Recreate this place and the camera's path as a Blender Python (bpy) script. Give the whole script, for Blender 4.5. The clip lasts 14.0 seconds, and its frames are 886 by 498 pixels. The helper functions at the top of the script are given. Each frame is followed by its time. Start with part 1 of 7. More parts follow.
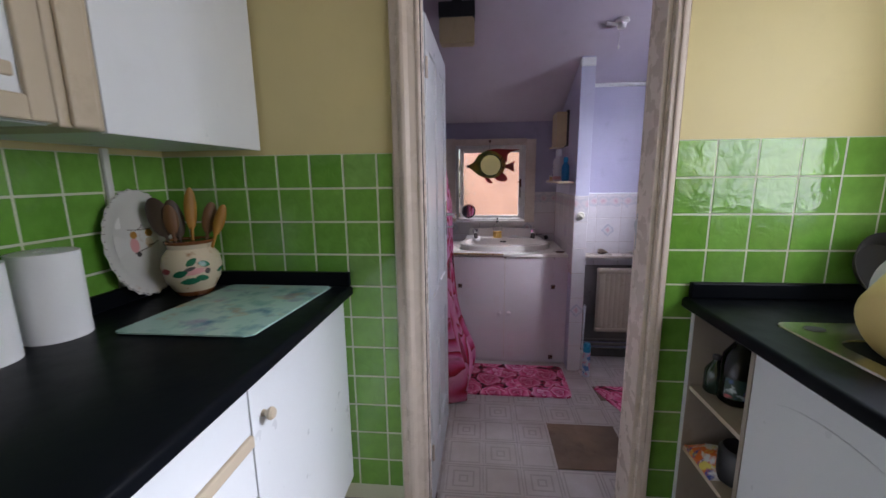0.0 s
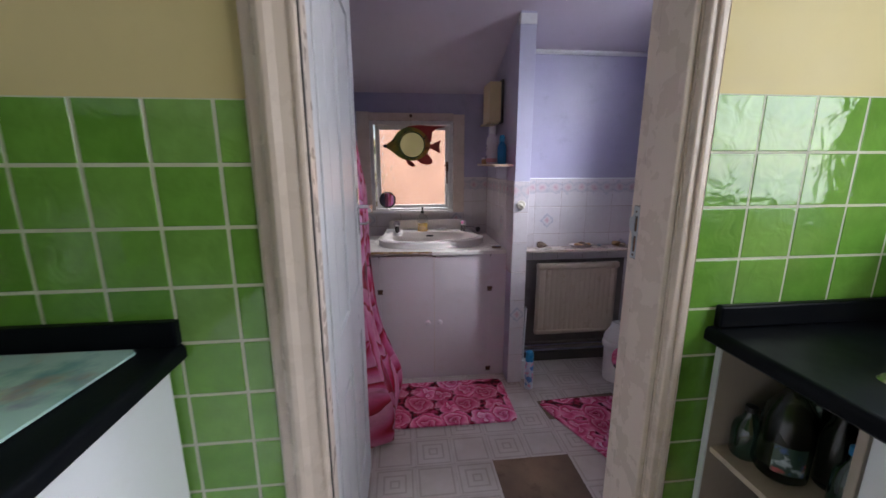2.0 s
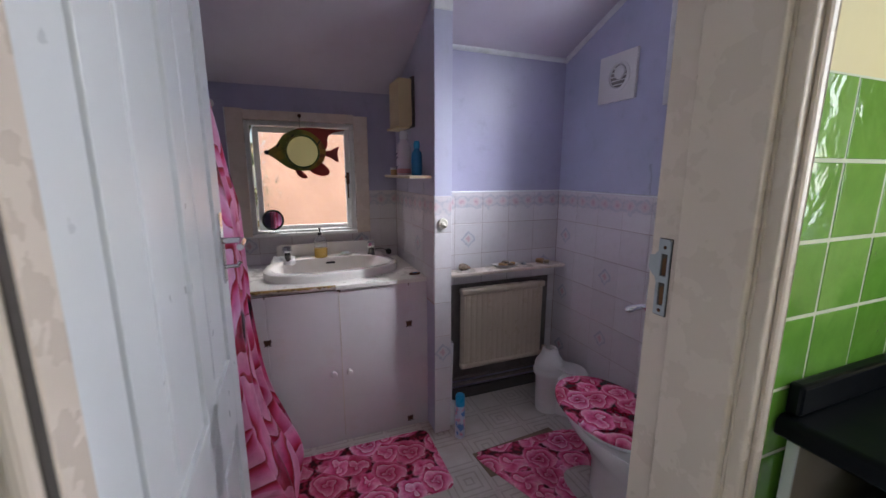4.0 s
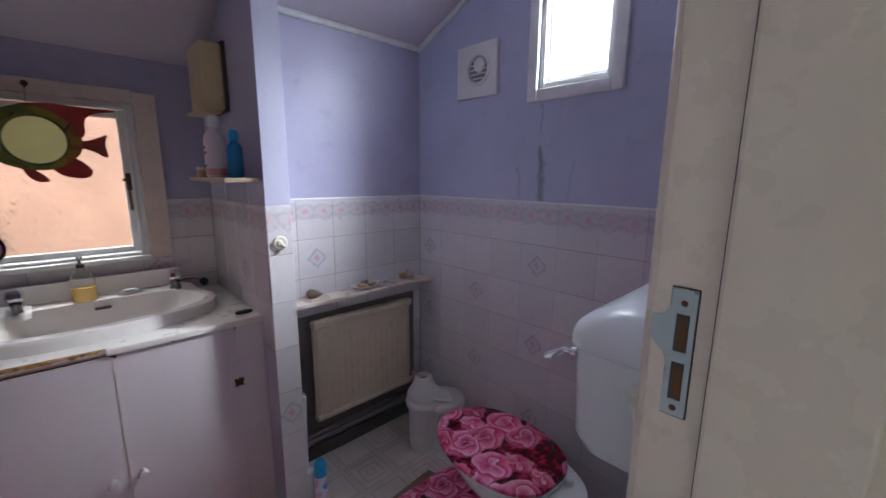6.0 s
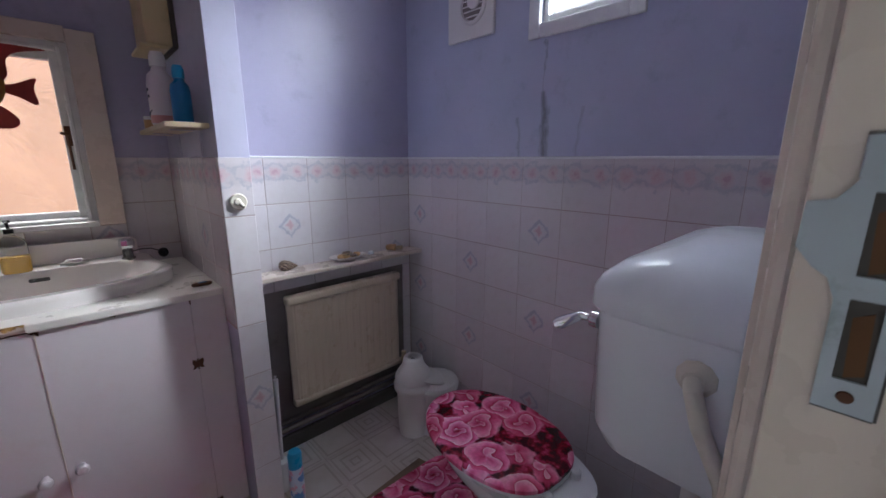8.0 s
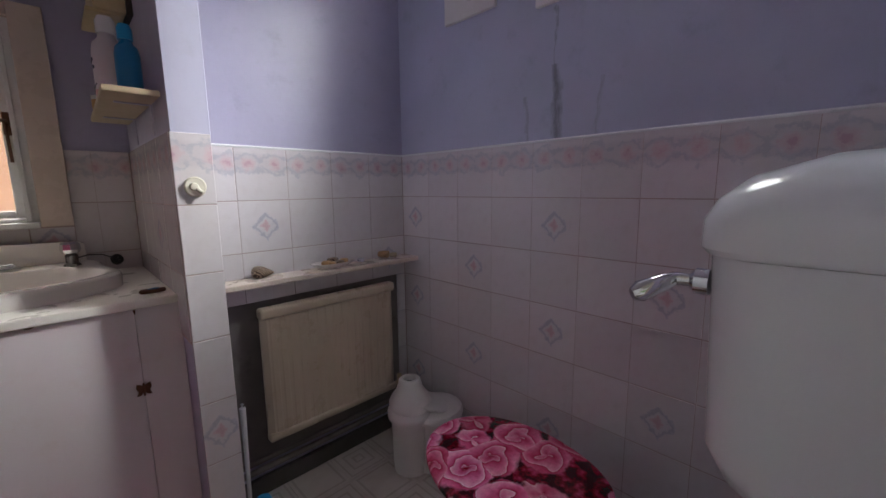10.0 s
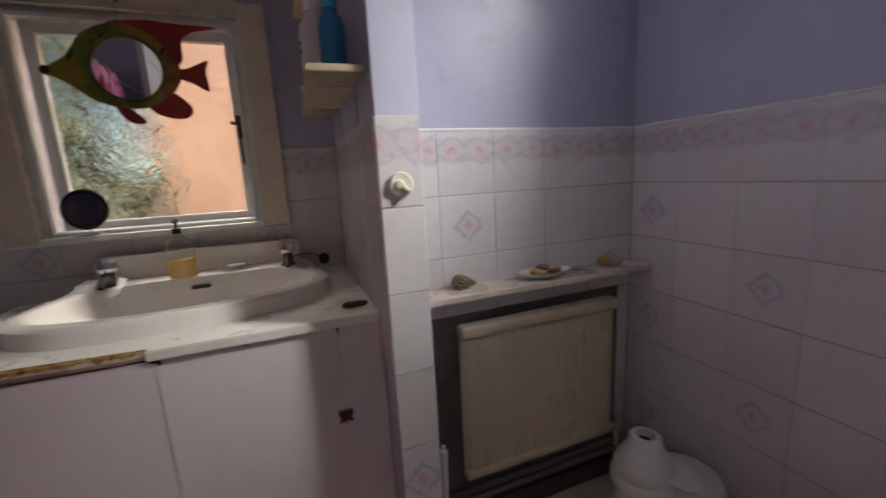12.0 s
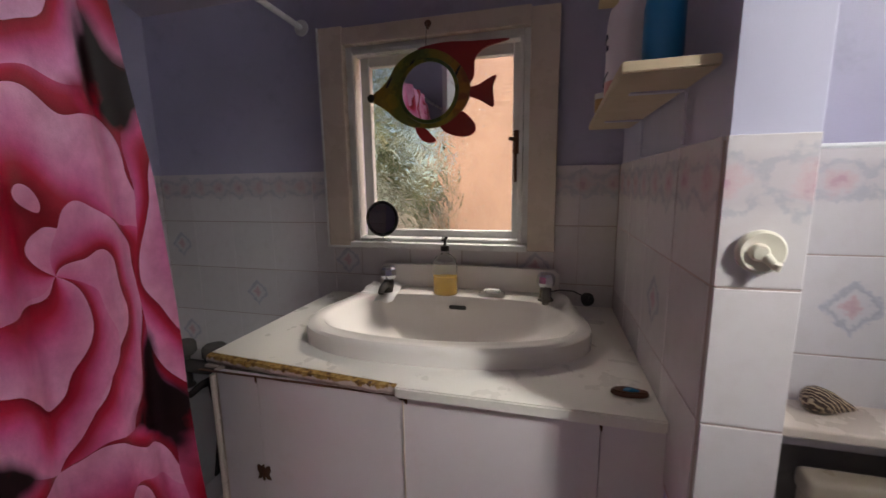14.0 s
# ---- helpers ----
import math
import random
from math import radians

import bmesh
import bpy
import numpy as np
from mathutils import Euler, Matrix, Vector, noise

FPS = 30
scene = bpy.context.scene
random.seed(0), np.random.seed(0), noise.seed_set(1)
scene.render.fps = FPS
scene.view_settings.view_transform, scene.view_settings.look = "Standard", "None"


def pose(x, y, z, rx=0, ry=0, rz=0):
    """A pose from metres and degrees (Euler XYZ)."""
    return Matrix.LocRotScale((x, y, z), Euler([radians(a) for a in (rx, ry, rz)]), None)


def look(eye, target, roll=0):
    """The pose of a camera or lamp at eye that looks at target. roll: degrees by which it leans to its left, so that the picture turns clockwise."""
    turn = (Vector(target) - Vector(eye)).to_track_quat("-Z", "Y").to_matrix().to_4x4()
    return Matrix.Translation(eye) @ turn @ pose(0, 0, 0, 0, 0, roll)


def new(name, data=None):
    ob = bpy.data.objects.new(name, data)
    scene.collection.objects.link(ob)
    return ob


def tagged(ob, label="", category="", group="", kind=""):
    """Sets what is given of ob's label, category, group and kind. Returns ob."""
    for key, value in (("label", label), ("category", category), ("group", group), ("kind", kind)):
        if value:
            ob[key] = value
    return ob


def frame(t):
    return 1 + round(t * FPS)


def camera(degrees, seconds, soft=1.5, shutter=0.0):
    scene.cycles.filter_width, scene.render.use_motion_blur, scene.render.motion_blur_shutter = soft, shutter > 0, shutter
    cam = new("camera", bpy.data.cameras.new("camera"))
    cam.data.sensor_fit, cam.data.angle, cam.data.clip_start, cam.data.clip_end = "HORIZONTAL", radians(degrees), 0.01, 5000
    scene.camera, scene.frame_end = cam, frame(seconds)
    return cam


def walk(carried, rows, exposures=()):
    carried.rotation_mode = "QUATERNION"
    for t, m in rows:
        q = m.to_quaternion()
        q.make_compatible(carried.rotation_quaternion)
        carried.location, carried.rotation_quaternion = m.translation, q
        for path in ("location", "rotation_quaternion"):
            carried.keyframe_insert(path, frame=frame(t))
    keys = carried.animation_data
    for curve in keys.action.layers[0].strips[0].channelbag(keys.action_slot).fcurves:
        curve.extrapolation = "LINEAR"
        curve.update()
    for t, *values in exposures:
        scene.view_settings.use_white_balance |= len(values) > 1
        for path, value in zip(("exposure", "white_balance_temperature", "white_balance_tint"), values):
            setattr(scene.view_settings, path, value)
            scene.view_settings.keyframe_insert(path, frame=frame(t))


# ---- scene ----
cam = camera(96.7, 14.0, soft=1.5, shutter=0.4)
PATH = [
    (0, (-0.078, 0.055, 1.37), (-0.27, 2.012, 1.006), -0.7),
    (0.5, (-0.115, 0.186, 1.351), (-0.201, 2.145, 0.958), -0.3),
    (1, (-0.125, 0.351, 1.347), (-0.149, 2.316, 0.977), -0.6),
    (1.5, (-0.113, 0.503, 1.347), (-0.031, 2.467, 0.978), -0.5),
    (2, (-0.11, 0.653, 1.335), (0.107, 2.594, 0.902), -0.1),
    (2.5, (-0.126, 0.818, 1.336), (0.263, 2.738, 0.935), -0.1),
    (3, (-0.154, 0.971, 1.345), (0.446, 2.842, 0.968), -0.5),
    (3.2, (-0.153, 1.006, 1.344), (0.486, 2.863, 0.966), -0.4),
    (5.3, (0.018, 1.415, 1.327), (1.075, 3.069, 0.945), -0.1),
    (5.5, (0.031, 1.462, 1.33), (1.193, 3.043, 0.945), -0.2),
    (6, (0.074, 1.536, 1.331), (1.426, 2.964, 0.968), 0.4),
    (6.5, (0.115, 1.582, 1.342), (1.539, 2.942, 0.989), 0.9),
    (7, (0.157, 1.64, 1.325), (1.56, 3.013, 0.942), 0.5),
    (7.5, (0.178, 1.668, 1.274), (1.564, 3.048, 0.856), 0.5),
    (7.7, (0.206, 1.654, 1.245), (1.551, 3.065, 0.799), 0.2),
    (10, (0.386, 1.827, 1.049), (1.765, 3.243, 0.745), -0.7),
    (10.5, (0.418, 1.872, 1.035), (1.785, 3.299, 0.727), -2.1),
    (11, (0.475, 2.033, 1.046), (1.799, 3.488, 0.685), -2.2),
    (11.5, (0.483, 2.166, 1.058), (1.603, 3.787, 0.717), -2.9),
    (12, (0.445, 2.263, 1.078), (1.129, 4.106, 0.709), -3.2),
    (12.5, (0.401, 2.344, 1.079), (0.822, 4.265, 0.714), -2.9),
    (13, (0.414, 2.421, 1.109), (0.469, 4.383, 0.73), -3.1),
    (13.5, (0.391, 2.477, 1.152), (0.135, 4.428, 0.799), -1.4),
    (14, (0.408, 2.534, 1.153), (-0.106, 4.44, 0.832), -0.8),
]
EXPOSURES = [
    (0.0, 0.0, 6150, 18), (3.0, 0.10, 6300, 12), (5.5, 0.14, 6150, 9), (7.5, 0.13, 6050, 8), (10.0, -0.04, 6900, 8), (12.0, -0.26, 7250, 7), (14.0, -0.22, 7200, 9),
]
walk(cam, [(t, look(eye, target, roll)) for t, eye, target, roll in PATH], EXPOSURES)

# ---- light ----
SUN_EL, SUN_AZ = radians(38), radians(120)
world = bpy.data.worlds.new("world")
scene.world = world
world.use_nodes = True
wn = world.node_tree
sky = wn.nodes.new("ShaderNodeTexSky")
sky.sky_type, sky.sun_disc, sky.sun_elevation, sky.sun_rotation = "NISHITA", False, SUN_EL, SUN_AZ
wn.links.new(sky.outputs[0], wn.nodes["Background"].inputs[0])
wn.nodes["Background"].inputs[1].default_value = 0.15
sun = new("sun", bpy.data.lights.new("sun", "SUN"))
sun.data.energy, sun.data.angle, sun.data.color = 4.5, radians(3), (1, 0.95, 0.88)
sun.matrix_world = look((0.8, 0, 9.9), (0, 5.5, 0))


def area_lamp(name, eye, target, w, h, energy, color):
    d = bpy.data.lights.new(name, "AREA")
    d.shape, d.size, d.size_y, d.energy, d.color = "RECTANGLE", w, h, energy, color
    ob = new(name, d)
    ob.matrix_world = look(eye, target)
    return ob


area_lamp("daylight_kitchen", (1.46, 0.55, 1.62), (0, 0.55, 1.3), 1.3, 0.95, 21, (0.93, 0.97, 1.0))
area_lamp("daylight_high_window", (1.86, 2.42, 2.00), (1.0, 2.62, 1.10), 0.40, 0.55, 17, (0.90, 0.95, 1.0))
area_lamp("daylight_sky_patch", (2.72, 1.30, 2.95), (1.76, 2.43, 1.97), 1.15, 0.80, 640, (0.92, 0.96, 1.0))
area_lamp("daylight_basin_window", (0.0, 4.75, 2.45), (0.08, 3.7, 0.95), 0.8, 0.5, 46, (1.0, 0.96, 0.92))

# ---- materials ----


def nd(nt, kind, **kw):
    n = nt.nodes.new(kind)
    for k, v in kw.items():
        n.inputs[k.replace("_", " ")].default_value = v
    return n


def mat_new(name, color, rough=0.5, metal=0.0, spec=0.5, coat=0.0):
    m = bpy.data.materials.new(name)
    m.use_nodes = True
    b = m.node_tree.nodes["Principled BSDF"]
    b.inputs["Base Color"].default_value = (*color, 1)
    b.inputs["Roughness"].default_value = rough
    b.inputs["Metallic"].default_value = metal
    b.inputs["Specular IOR Level"].default_value = spec
    b.inputs["Coat Weight"].default_value = coat
    return m, m.node_tree, b


def coords(nt, out="Object"):
    return nt.nodes.new("ShaderNodeTexCoord").outputs[out]


def ramp(nt, src, stops):
    r = nt.nodes.new("ShaderNodeValToRGB")
    el = r.color_ramp.elements
    while len(el) < len(stops):
        el.new(0.5)
    for e, (p, c) in zip(el, stops):
        e.position, e.color = p, (*c, 1) if len(c) == 3 else c
    nt.links.new(src, r.inputs[0])
    return r.outputs[0]


def mix(nt, fac, a, b, mode="MIX"):
    m = nt.nodes.new("ShaderNodeMix")
    m.data_type, m.blend_type = "RGBA", mode
    for sock, v in ((m.inputs["Factor"], fac), (m.inputs[6], a), (m.inputs[7], b)):
        if isinstance(v, (int, float)):
            sock.default_value = v
        elif isinstance(v, tuple):
            sock.default_value = (*v, 1)
        else:
            nt.links.new(v, sock)
    return m.outputs[2]


def math_node(nt, op, a, b=None, c=None, clamp=False):
    m = nt.nodes.new("ShaderNodeMath")
    m.operation, m.use_clamp = op, clamp
    for i, v in enumerate((a, b, c)):
        if v is None:
            continue
        if isinstance(v, (int, float)):
            m.inputs[i].default_value = v
        else:
            nt.links.new(v, m.inputs[i])
    return m.outputs[0]


def noise_tex(nt, scale, detail=4, src=None, rough=0.55, dist=0.0, color=False):
    n = nt.nodes.new("ShaderNodeTexNoise")
    n.inputs["Scale"].default_value, n.inputs["Detail"].default_value = scale, detail
    n.inputs["Roughness"].default_value, n.inputs["Distortion"].default_value = rough, dist
    nt.links.new(src if src else coords(nt), n.inputs["Vector"])
    return n.outputs["Color" if color else "Fac"]


def bump(nt, b, height, strength=0.2, dist=0.002, chain=None):
    bn = nt.nodes.new("ShaderNodeBump")
    bn.inputs["Strength"].default_value, bn.inputs["Distance"].default_value = strength, dist
    nt.links.new(height, bn.inputs["Height"])
    if chain:
        nt.links.new(chain, bn.inputs["Normal"])
    nt.links.new(bn.outputs[0], b.inputs["Normal"])
    return bn.outputs[0]


def painted(name, color, rough=0.5, vary=0.10, stain=(0.5, 0.42, 0.3), stain_amt=0.12, grain=250, bump_s=0.15, spec=0.4, coat=0.0):
    m, nt, b = mat_new(name, color, rough, spec=spec, coat=coat)
    dark = tuple(c * (1 - vary) for c in color)
    lite = tuple(min(1, c * (1 + vary * 0.6)) for c in color)
    c1 = ramp(nt, noise_tex(nt, 2.2, 5), [(0.3, dark), (0.7, lite)])
    c2 = ramp(nt, noise_tex(nt, 9, 8, rough=0.7), [(0.56, (0, 0, 0)), (0.78, (1, 1, 1))])
    f = math_node(nt, "MULTIPLY", c2, stain_amt)
    nt.links.new(mix(nt, f, c1, tuple(s * c for s, c in zip(stain, color))), b.inputs["Base Color"])
    nt.links.new(ramp(nt, noise_tex(nt, 14, 4), [(0.3, (rough * 0.85,) * 3), (0.7, (min(1, rough * 1.15),) * 3)]), b.inputs["Roughness"])
    n1 = bump(nt, b, noise_tex(nt, grain, 3), bump_s, 0.0006)
    bump(nt, b, noise_tex(nt, 12, 3), bump_s * 1.6, 0.004, n1)
    return m


M = {}
M["yellow"] = painted("yellow_wall_paint", (0.62, 0.53, 0.27), 0.55, 0.05, stain_amt=0.10)
M["lilac"] = painted("lilac_wall_paint", (0.405, 0.385, 0.53), 0.40, 0.10, stain=(0.45, 0.5, 0.5), stain_amt=0.35)
M["pale"] = painted("pale_lilac_paint", (0.46, 0.455, 0.58), 0.38, 0.06, stain_amt=0.2)
M["ceiling"] = painted("ceiling_paint", (0.56, 0.50, 0.58), 0.6, 0.05)
M["ceil_white"] = painted("white_ceiling_paint", (0.75, 0.73, 0.70), 0.6, 0.05)
M["trim"] = painted("cream_gloss_paint", (0.66, 0.56, 0.485), 0.28, 0.035, stain=(0.9, 0.85, 0.78), stain_amt=0.0, grain=70, bump_s=0.02)
M["white_trim"] = painted("white_gloss_paint", (0.72, 0.72, 0.72), 0.28, 0.05, stain_amt=0.25, grain=90)
M["door"] = painted("white_door_paint", (0.72, 0.73, 0.76), 0.32, 0.05, stain_amt=0.06, grain=60, bump_s=0.08)
M["cab_white"] = painted("white_cabinet_laminate", (0.70, 0.72, 0.74), 0.32, 0.03, stain_amt=0.08, grain=300, bump_s=0.05)
M["cab_beige"] = painted("limed_cream_wood", (0.50, 0.42, 0.31), 0.45, 0.16, stain_amt=0.4)
M["vanity"] = painted("pinkish_white_board", (0.70, 0.64, 0.67), 0.35, 0.05, stain=(0.8, 0.6, 0.5), stain_amt=0.25, grain=200, bump_s=0.08)
M["vanity_top"] = painted("aged_cream_worktop", (0.80, 0.77, 0.72), 0.30, 0.06, stain=(0.7, 0.6, 0.45), stain_amt=0.15)
M["ceramic"] = painted("white_ceramic", (0.76, 0.77, 0.78), 0.10, 0.02, stain_amt=0.05, bump_s=0.02, spec=0.5)
M["ceramic_old"] = painted("worn_white_ceramic", (0.77, 0.73, 0.70), 0.14, 0.04, stain=(0.7, 0.65, 0.5), stain_amt=0.3, bump_s=0.03)
M["cistern"] = painted("white_plastic_cistern", (0.72, 0.74, 0.78), 0.18, 0.03, stain_amt=0.1, bump_s=0.02)
M["plastic"] = painted("white_plastic", (0.72, 0.70, 0.68), 0.35, 0.03, stain_amt=0.15)
M["hook_cream"] = painted("aged_cream_plastic", (0.70, 0.66, 0.56), 0.3, 0.05, stain_amt=0.3)
M["leaf_green"] = painted("green_pot_glaze", (0.02, 0.13, 0.07), 0.2, 0.3)
M["terracotta"] = painted("brown_pot_glaze", (0.20, 0.075, 0.03), 0.25, 0.25)
M["cream_plastic"] = painted("yellowed_plastic", (0.62, 0.50, 0.29), 0.4, 0.08, stain_amt=0.3)
M["grout_white"] = painted("pale_grout", (0.58, 0.61, 0.46), 0.8, 0.12, stain_amt=0.4)
M["grout_bath"] = painted("dirty_pink_grout", (0.42, 0.33, 0.31), 0.8, 0.2, stain=(0.5, 0.35, 0.3), stain_amt=0.6)
M["radiator"] = painted("cream_radiator_enamel", (0.53, 0.44, 0.34), 0.3, 0.07, stain=(0.6, 0.45, 0.25), stain_amt=0.35)
# Grimy paint; the same dark grey also draws shade beside the door stop.
M["grime_and_shade"] = painted("grimy_paint_and_shade", (0.20, 0.175, 0.165), 0.6, 0.25, stain=(0.3, 0.25, 0.22), stain_amt=0.7)
# Near-black for boards and print; also draws the shade in the plate's slots.
M["dark_and_shade"] = painted("dark_stain_and_shade", (0.07, 0.06, 0.055), 0.6, 0.3, stain_amt=0.5)
M["pine"] = painted("yellow_pine", (0.50, 0.40, 0.27), 0.45, 0.15, stain_amt=0.4)
M["wood"] = painted("brown_spoon_wood", (0.17, 0.08, 0.03), 0.5, 0.25, stain_amt=0.5)
M["dark_wood"] = painted("dark_spoon_wood", (0.07, 0.045, 0.03), 0.5, 0.25)
def broken_edge():
    """Pinkish filler with a torn ochre and brown crust along its top."""
    m = painted("torn_chipboard_edge", (0.52, 0.42, 0.38), 0.8, 0.2, stain=(0.6, 0.45, 0.3), stain_amt=0.5)
    nt, b = m.node_tree, m.node_tree.nodes["Principled BSDF"]
    old = b.inputs["Base Color"].links[0].from_socket
    s = nt.nodes.new("ShaderNodeSeparateXYZ")
    nt.links.new(coords(nt), s.inputs[0])
    hgt = math_node(nt, "MULTIPLY", math_node(nt, "SUBTRACT", s.outputs[2], 0.711), 38.0)
    f = math_node(nt, "ADD", hgt, math_node(nt, "MULTIPLY", math_node(nt, "SUBTRACT", noise_tex(nt, 24, 5, rough=0.7), 0.5), 1.6))
    crust = ramp(nt, noise_tex(nt, 60, 4), [(0.35, (0.07, 0.025, 0.008)), (0.5, (0.30, 0.17, 0.04)), (0.7, (0.42, 0.28, 0.10))])
    nt.links.new(mix(nt, ramp(nt, f, [(0.52, (0, 0, 0)), (0.64, (1, 1, 1))]), old, crust), b.inputs["Base Color"])
    return m


M["broken"] = broken_edge()
M["rust"] = painted("rusty_metal", (0.10, 0.04, 0.02), 0.7, 0.35, stain_amt=0.6)
M["black"] = painted("black_plastic", (0.015, 0.015, 0.017), 0.35, 0.2)
M["laminate"] = painted("black_laminate_worktop", (0.004, 0.005, 0.007), 0.34, 0.15, stain_amt=0.0, grain=500, bump_s=0.10, spec=0.09)
M["towel"] = painted("white_kitchen_paper", (0.78, 0.78, 0.78), 0.9, 0.03, grain=350, bump_s=0.5)
M["steel"] = mat_new("chrome", (0.75, 0.76, 0.78), 0.12, 1.0)[0]
M["dull_steel"] = painted("painted_keep_plate", (0.42, 0.46, 0.50), 0.30, 0.3, stain=(0.14, 0.10, 0.08), stain_amt=1.0, grain=120, bump_s=0.3)
M["dull_steel"].node_tree.nodes["Principled BSDF"].inputs["Metallic"].default_value = 0.15
M["gold_wood"] = painted("golden_spoon_wood", (0.40, 0.19, 0.03), 0.45, 0.4, stain_amt=0.6)
M["mirror"] = mat_new("mirror_silver", (0.9, 0.9, 0.9), 0.02, 1.0)[0]
M["blue"] = painted("blue_plastic", (0.01, 0.16, 0.36), 0.3, 0.1)
M["cyan"] = painted("light_blue_cap", (0.02, 0.30, 0.55), 0.3, 0.1)
M["pinkp"] = painted("pink_printed_plastic", (0.62, 0.30, 0.30), 0.35, 0.1)
M["white_bottle"] = painted("pale_printed_plastic", (0.66, 0.62, 0.66), 0.35, 0.05)
M["navy"] = painted("navy_print", (0.01, 0.015, 0.07), 0.35, 0.1)
M["red"] = painted("red_paint", (0.30, 0.02, 0.02), 0.35, 0.2)
M["orange"] = painted("orange_packet_film", (0.65, 0.12, 0.02), 0.3, 0.2)
M["sinkgold"] = mat_new("satin_steel_sink", (0.52, 0.50, 0.40), 0.25, 1.0)[0]
# Grubby brown-grey, darkened further for the shade inside the open shelf unit.
M["shelf_inside_shaded"] = painted("grubby_shaded_shelf_paint", (0.34, 0.29, 0.24), 0.6, 0.15, stain=(0.5, 0.4, 0.3), stain_amt=0.5)
M["green_glass"] = painted("dark_green_bottle_glass", (0.012, 0.030, 0.020), 0.08, 0.2, spec=0.6, coat=0.4)
M["slot_wood"] = painted("raw_brown_mortice_wood", (0.13, 0.055, 0.02), 0.7, 0.5, stain=(0.2, 0.15, 0.1), stain_amt=0.9)
M["yellowp"] = painted("yellow_plastic_bowl", (0.80, 0.62, 0.26), 0.35, 0.05)
M["soap"] = mat_new("amber_liquid_soap", (0.85, 0.52, 0.10), 0.15)[0]
M["clearp"] = mat_new("clear_plastic", (0.9, 0.92, 0.92), 0.12)[0]
M["clearp"].node_tree.nodes["Principled BSDF"].inputs["Transmission Weight"].default_value = 0.93
M["clearp"].node_tree.nodes["Principled BSDF"].inputs["IOR"].default_value = 1.15
M["shell"] = painted("brown_sea_shell", (0.30, 0.18, 0.10), 0.35, 0.5, stain=(0.25, 0.2, 0.2), stain_amt=0.8)


def banded(m):
    """Dark growth bands across a shell."""
    nt, b = m.node_tree, m.node_tree.nodes["Principled BSDF"]
    w = nt.nodes.new("ShaderNodeTexWave")
    w.inputs["Scale"].default_value, w.inputs["Distortion"].default_value, w.inputs["Detail"].default_value = 60, 9, 4
    w.bands_direction = "DIAGONAL"
    nt.links.new(coords(nt), w.inputs["Vector"])
    nt.links.new(ramp(nt, w.outputs["Fac"], [(0.25, (0.035, 0.016, 0.012)), (0.6, (0.10, 0.045, 0.025)), (0.85, (0.42, 0.32, 0.22))]), b.inputs["Base Color"])
    bump(nt, b, w.outputs["Fac"], 0.6, 0.002)


banded(M["shell"])
M["shell_pale"] = painted("golden_sea_shell", (0.48, 0.29, 0.13), 0.4, 0.2, stain_amt=0.5)
M["brown_mat"] = painted("worn_brown_lino", (0.20, 0.13, 0.085), 0.6, 0.55, stain=(0.30, 0.22, 0.20), stain_amt=0.95, bump_s=0.5)
M["brick_out"] = painted("terracotta_garden_wall", (0.60, 0.37, 0.26), 0.9, 0.30, stain=(0.95, 1.15, 1.25), stain_amt=0.9)
M["pale_backdrop"] = painted("pale_backdrop_paint", (0.62, 0.55, 0.42), 0.9, 0.2, stain_amt=0.4)
M["ground"] = painted("garden_ground", (0.16, 0.14, 0.10), 0.9, 0.3)
M["roomfloor"] = painted("grey_kitchen_lino", (0.30, 0.28, 0.25), 0.45, 0.12)


def damp_skylit_paint():
    """Lilac paint with mildew streaks that run down below the high window."""
    # Base is the lilac paint tinted paler and bluer to stand for skylight.
    m = painted("damp_skylit_lilac_paint", (0.44, 0.455, 0.595), 0.40, 0.10, stain=(0.45, 0.5, 0.5), stain_amt=0.35)
    nt, b = m.node_tree, m.node_tree.nodes["Principled BSDF"]
    old = b.inputs["Base Color"].links[0].from_socket
    s = nt.nodes.new("ShaderNodeSeparateXYZ")
    nt.links.new(coords(nt), s.inputs[0])
    mp = nt.nodes.new("ShaderNodeMapping")
    mp.inputs["Scale"].default_value = (1, 1, 0.35)
    nt.links.new(coords(nt), mp.inputs[0])
    wob = math_node(nt, "MULTIPLY", math_node(nt, "SUBTRACT", noise_tex(nt, 22, 5, mp.outputs[0], rough=0.7), 0.5), 0.09)
    tot = None
    for yc, w, z0, z1, amt in ((2.578, 0.024, 1.20, 1.47, 0.70), (2.585, 0.006, 1.40, 1.66, 0.45), (2.70, 0.010, 1.22, 1.38, 0.35), (2.42, 0.012, 1.22, 1.40, 0.25)):
        d = math_node(nt, "ABSOLUTE", math_node(nt, "ADD", math_node(nt, "SUBTRACT", s.outputs[1], yc), wob))
        f = math_node(nt, "SUBTRACT", 1.0, math_node(nt, "DIVIDE", d, w), clamp=True)
        hgt = math_node(nt, "MULTIPLY", math_node(nt, "GREATER_THAN", s.outputs[2], z0), math_node(nt, "LESS_THAN", s.outputs[2], z1))
        f = math_node(nt, "MULTIPLY", math_node(nt, "MULTIPLY", f, hgt), amt)
        tot = f if tot is None else math_node(nt, "MAXIMUM", tot, f)
    nt.links.new(mix(nt, tot, old, (0.10, 0.11, 0.12)), b.inputs["Base Color"])
    return m


M["lilac_damp_skylit"] = damp_skylit_paint()


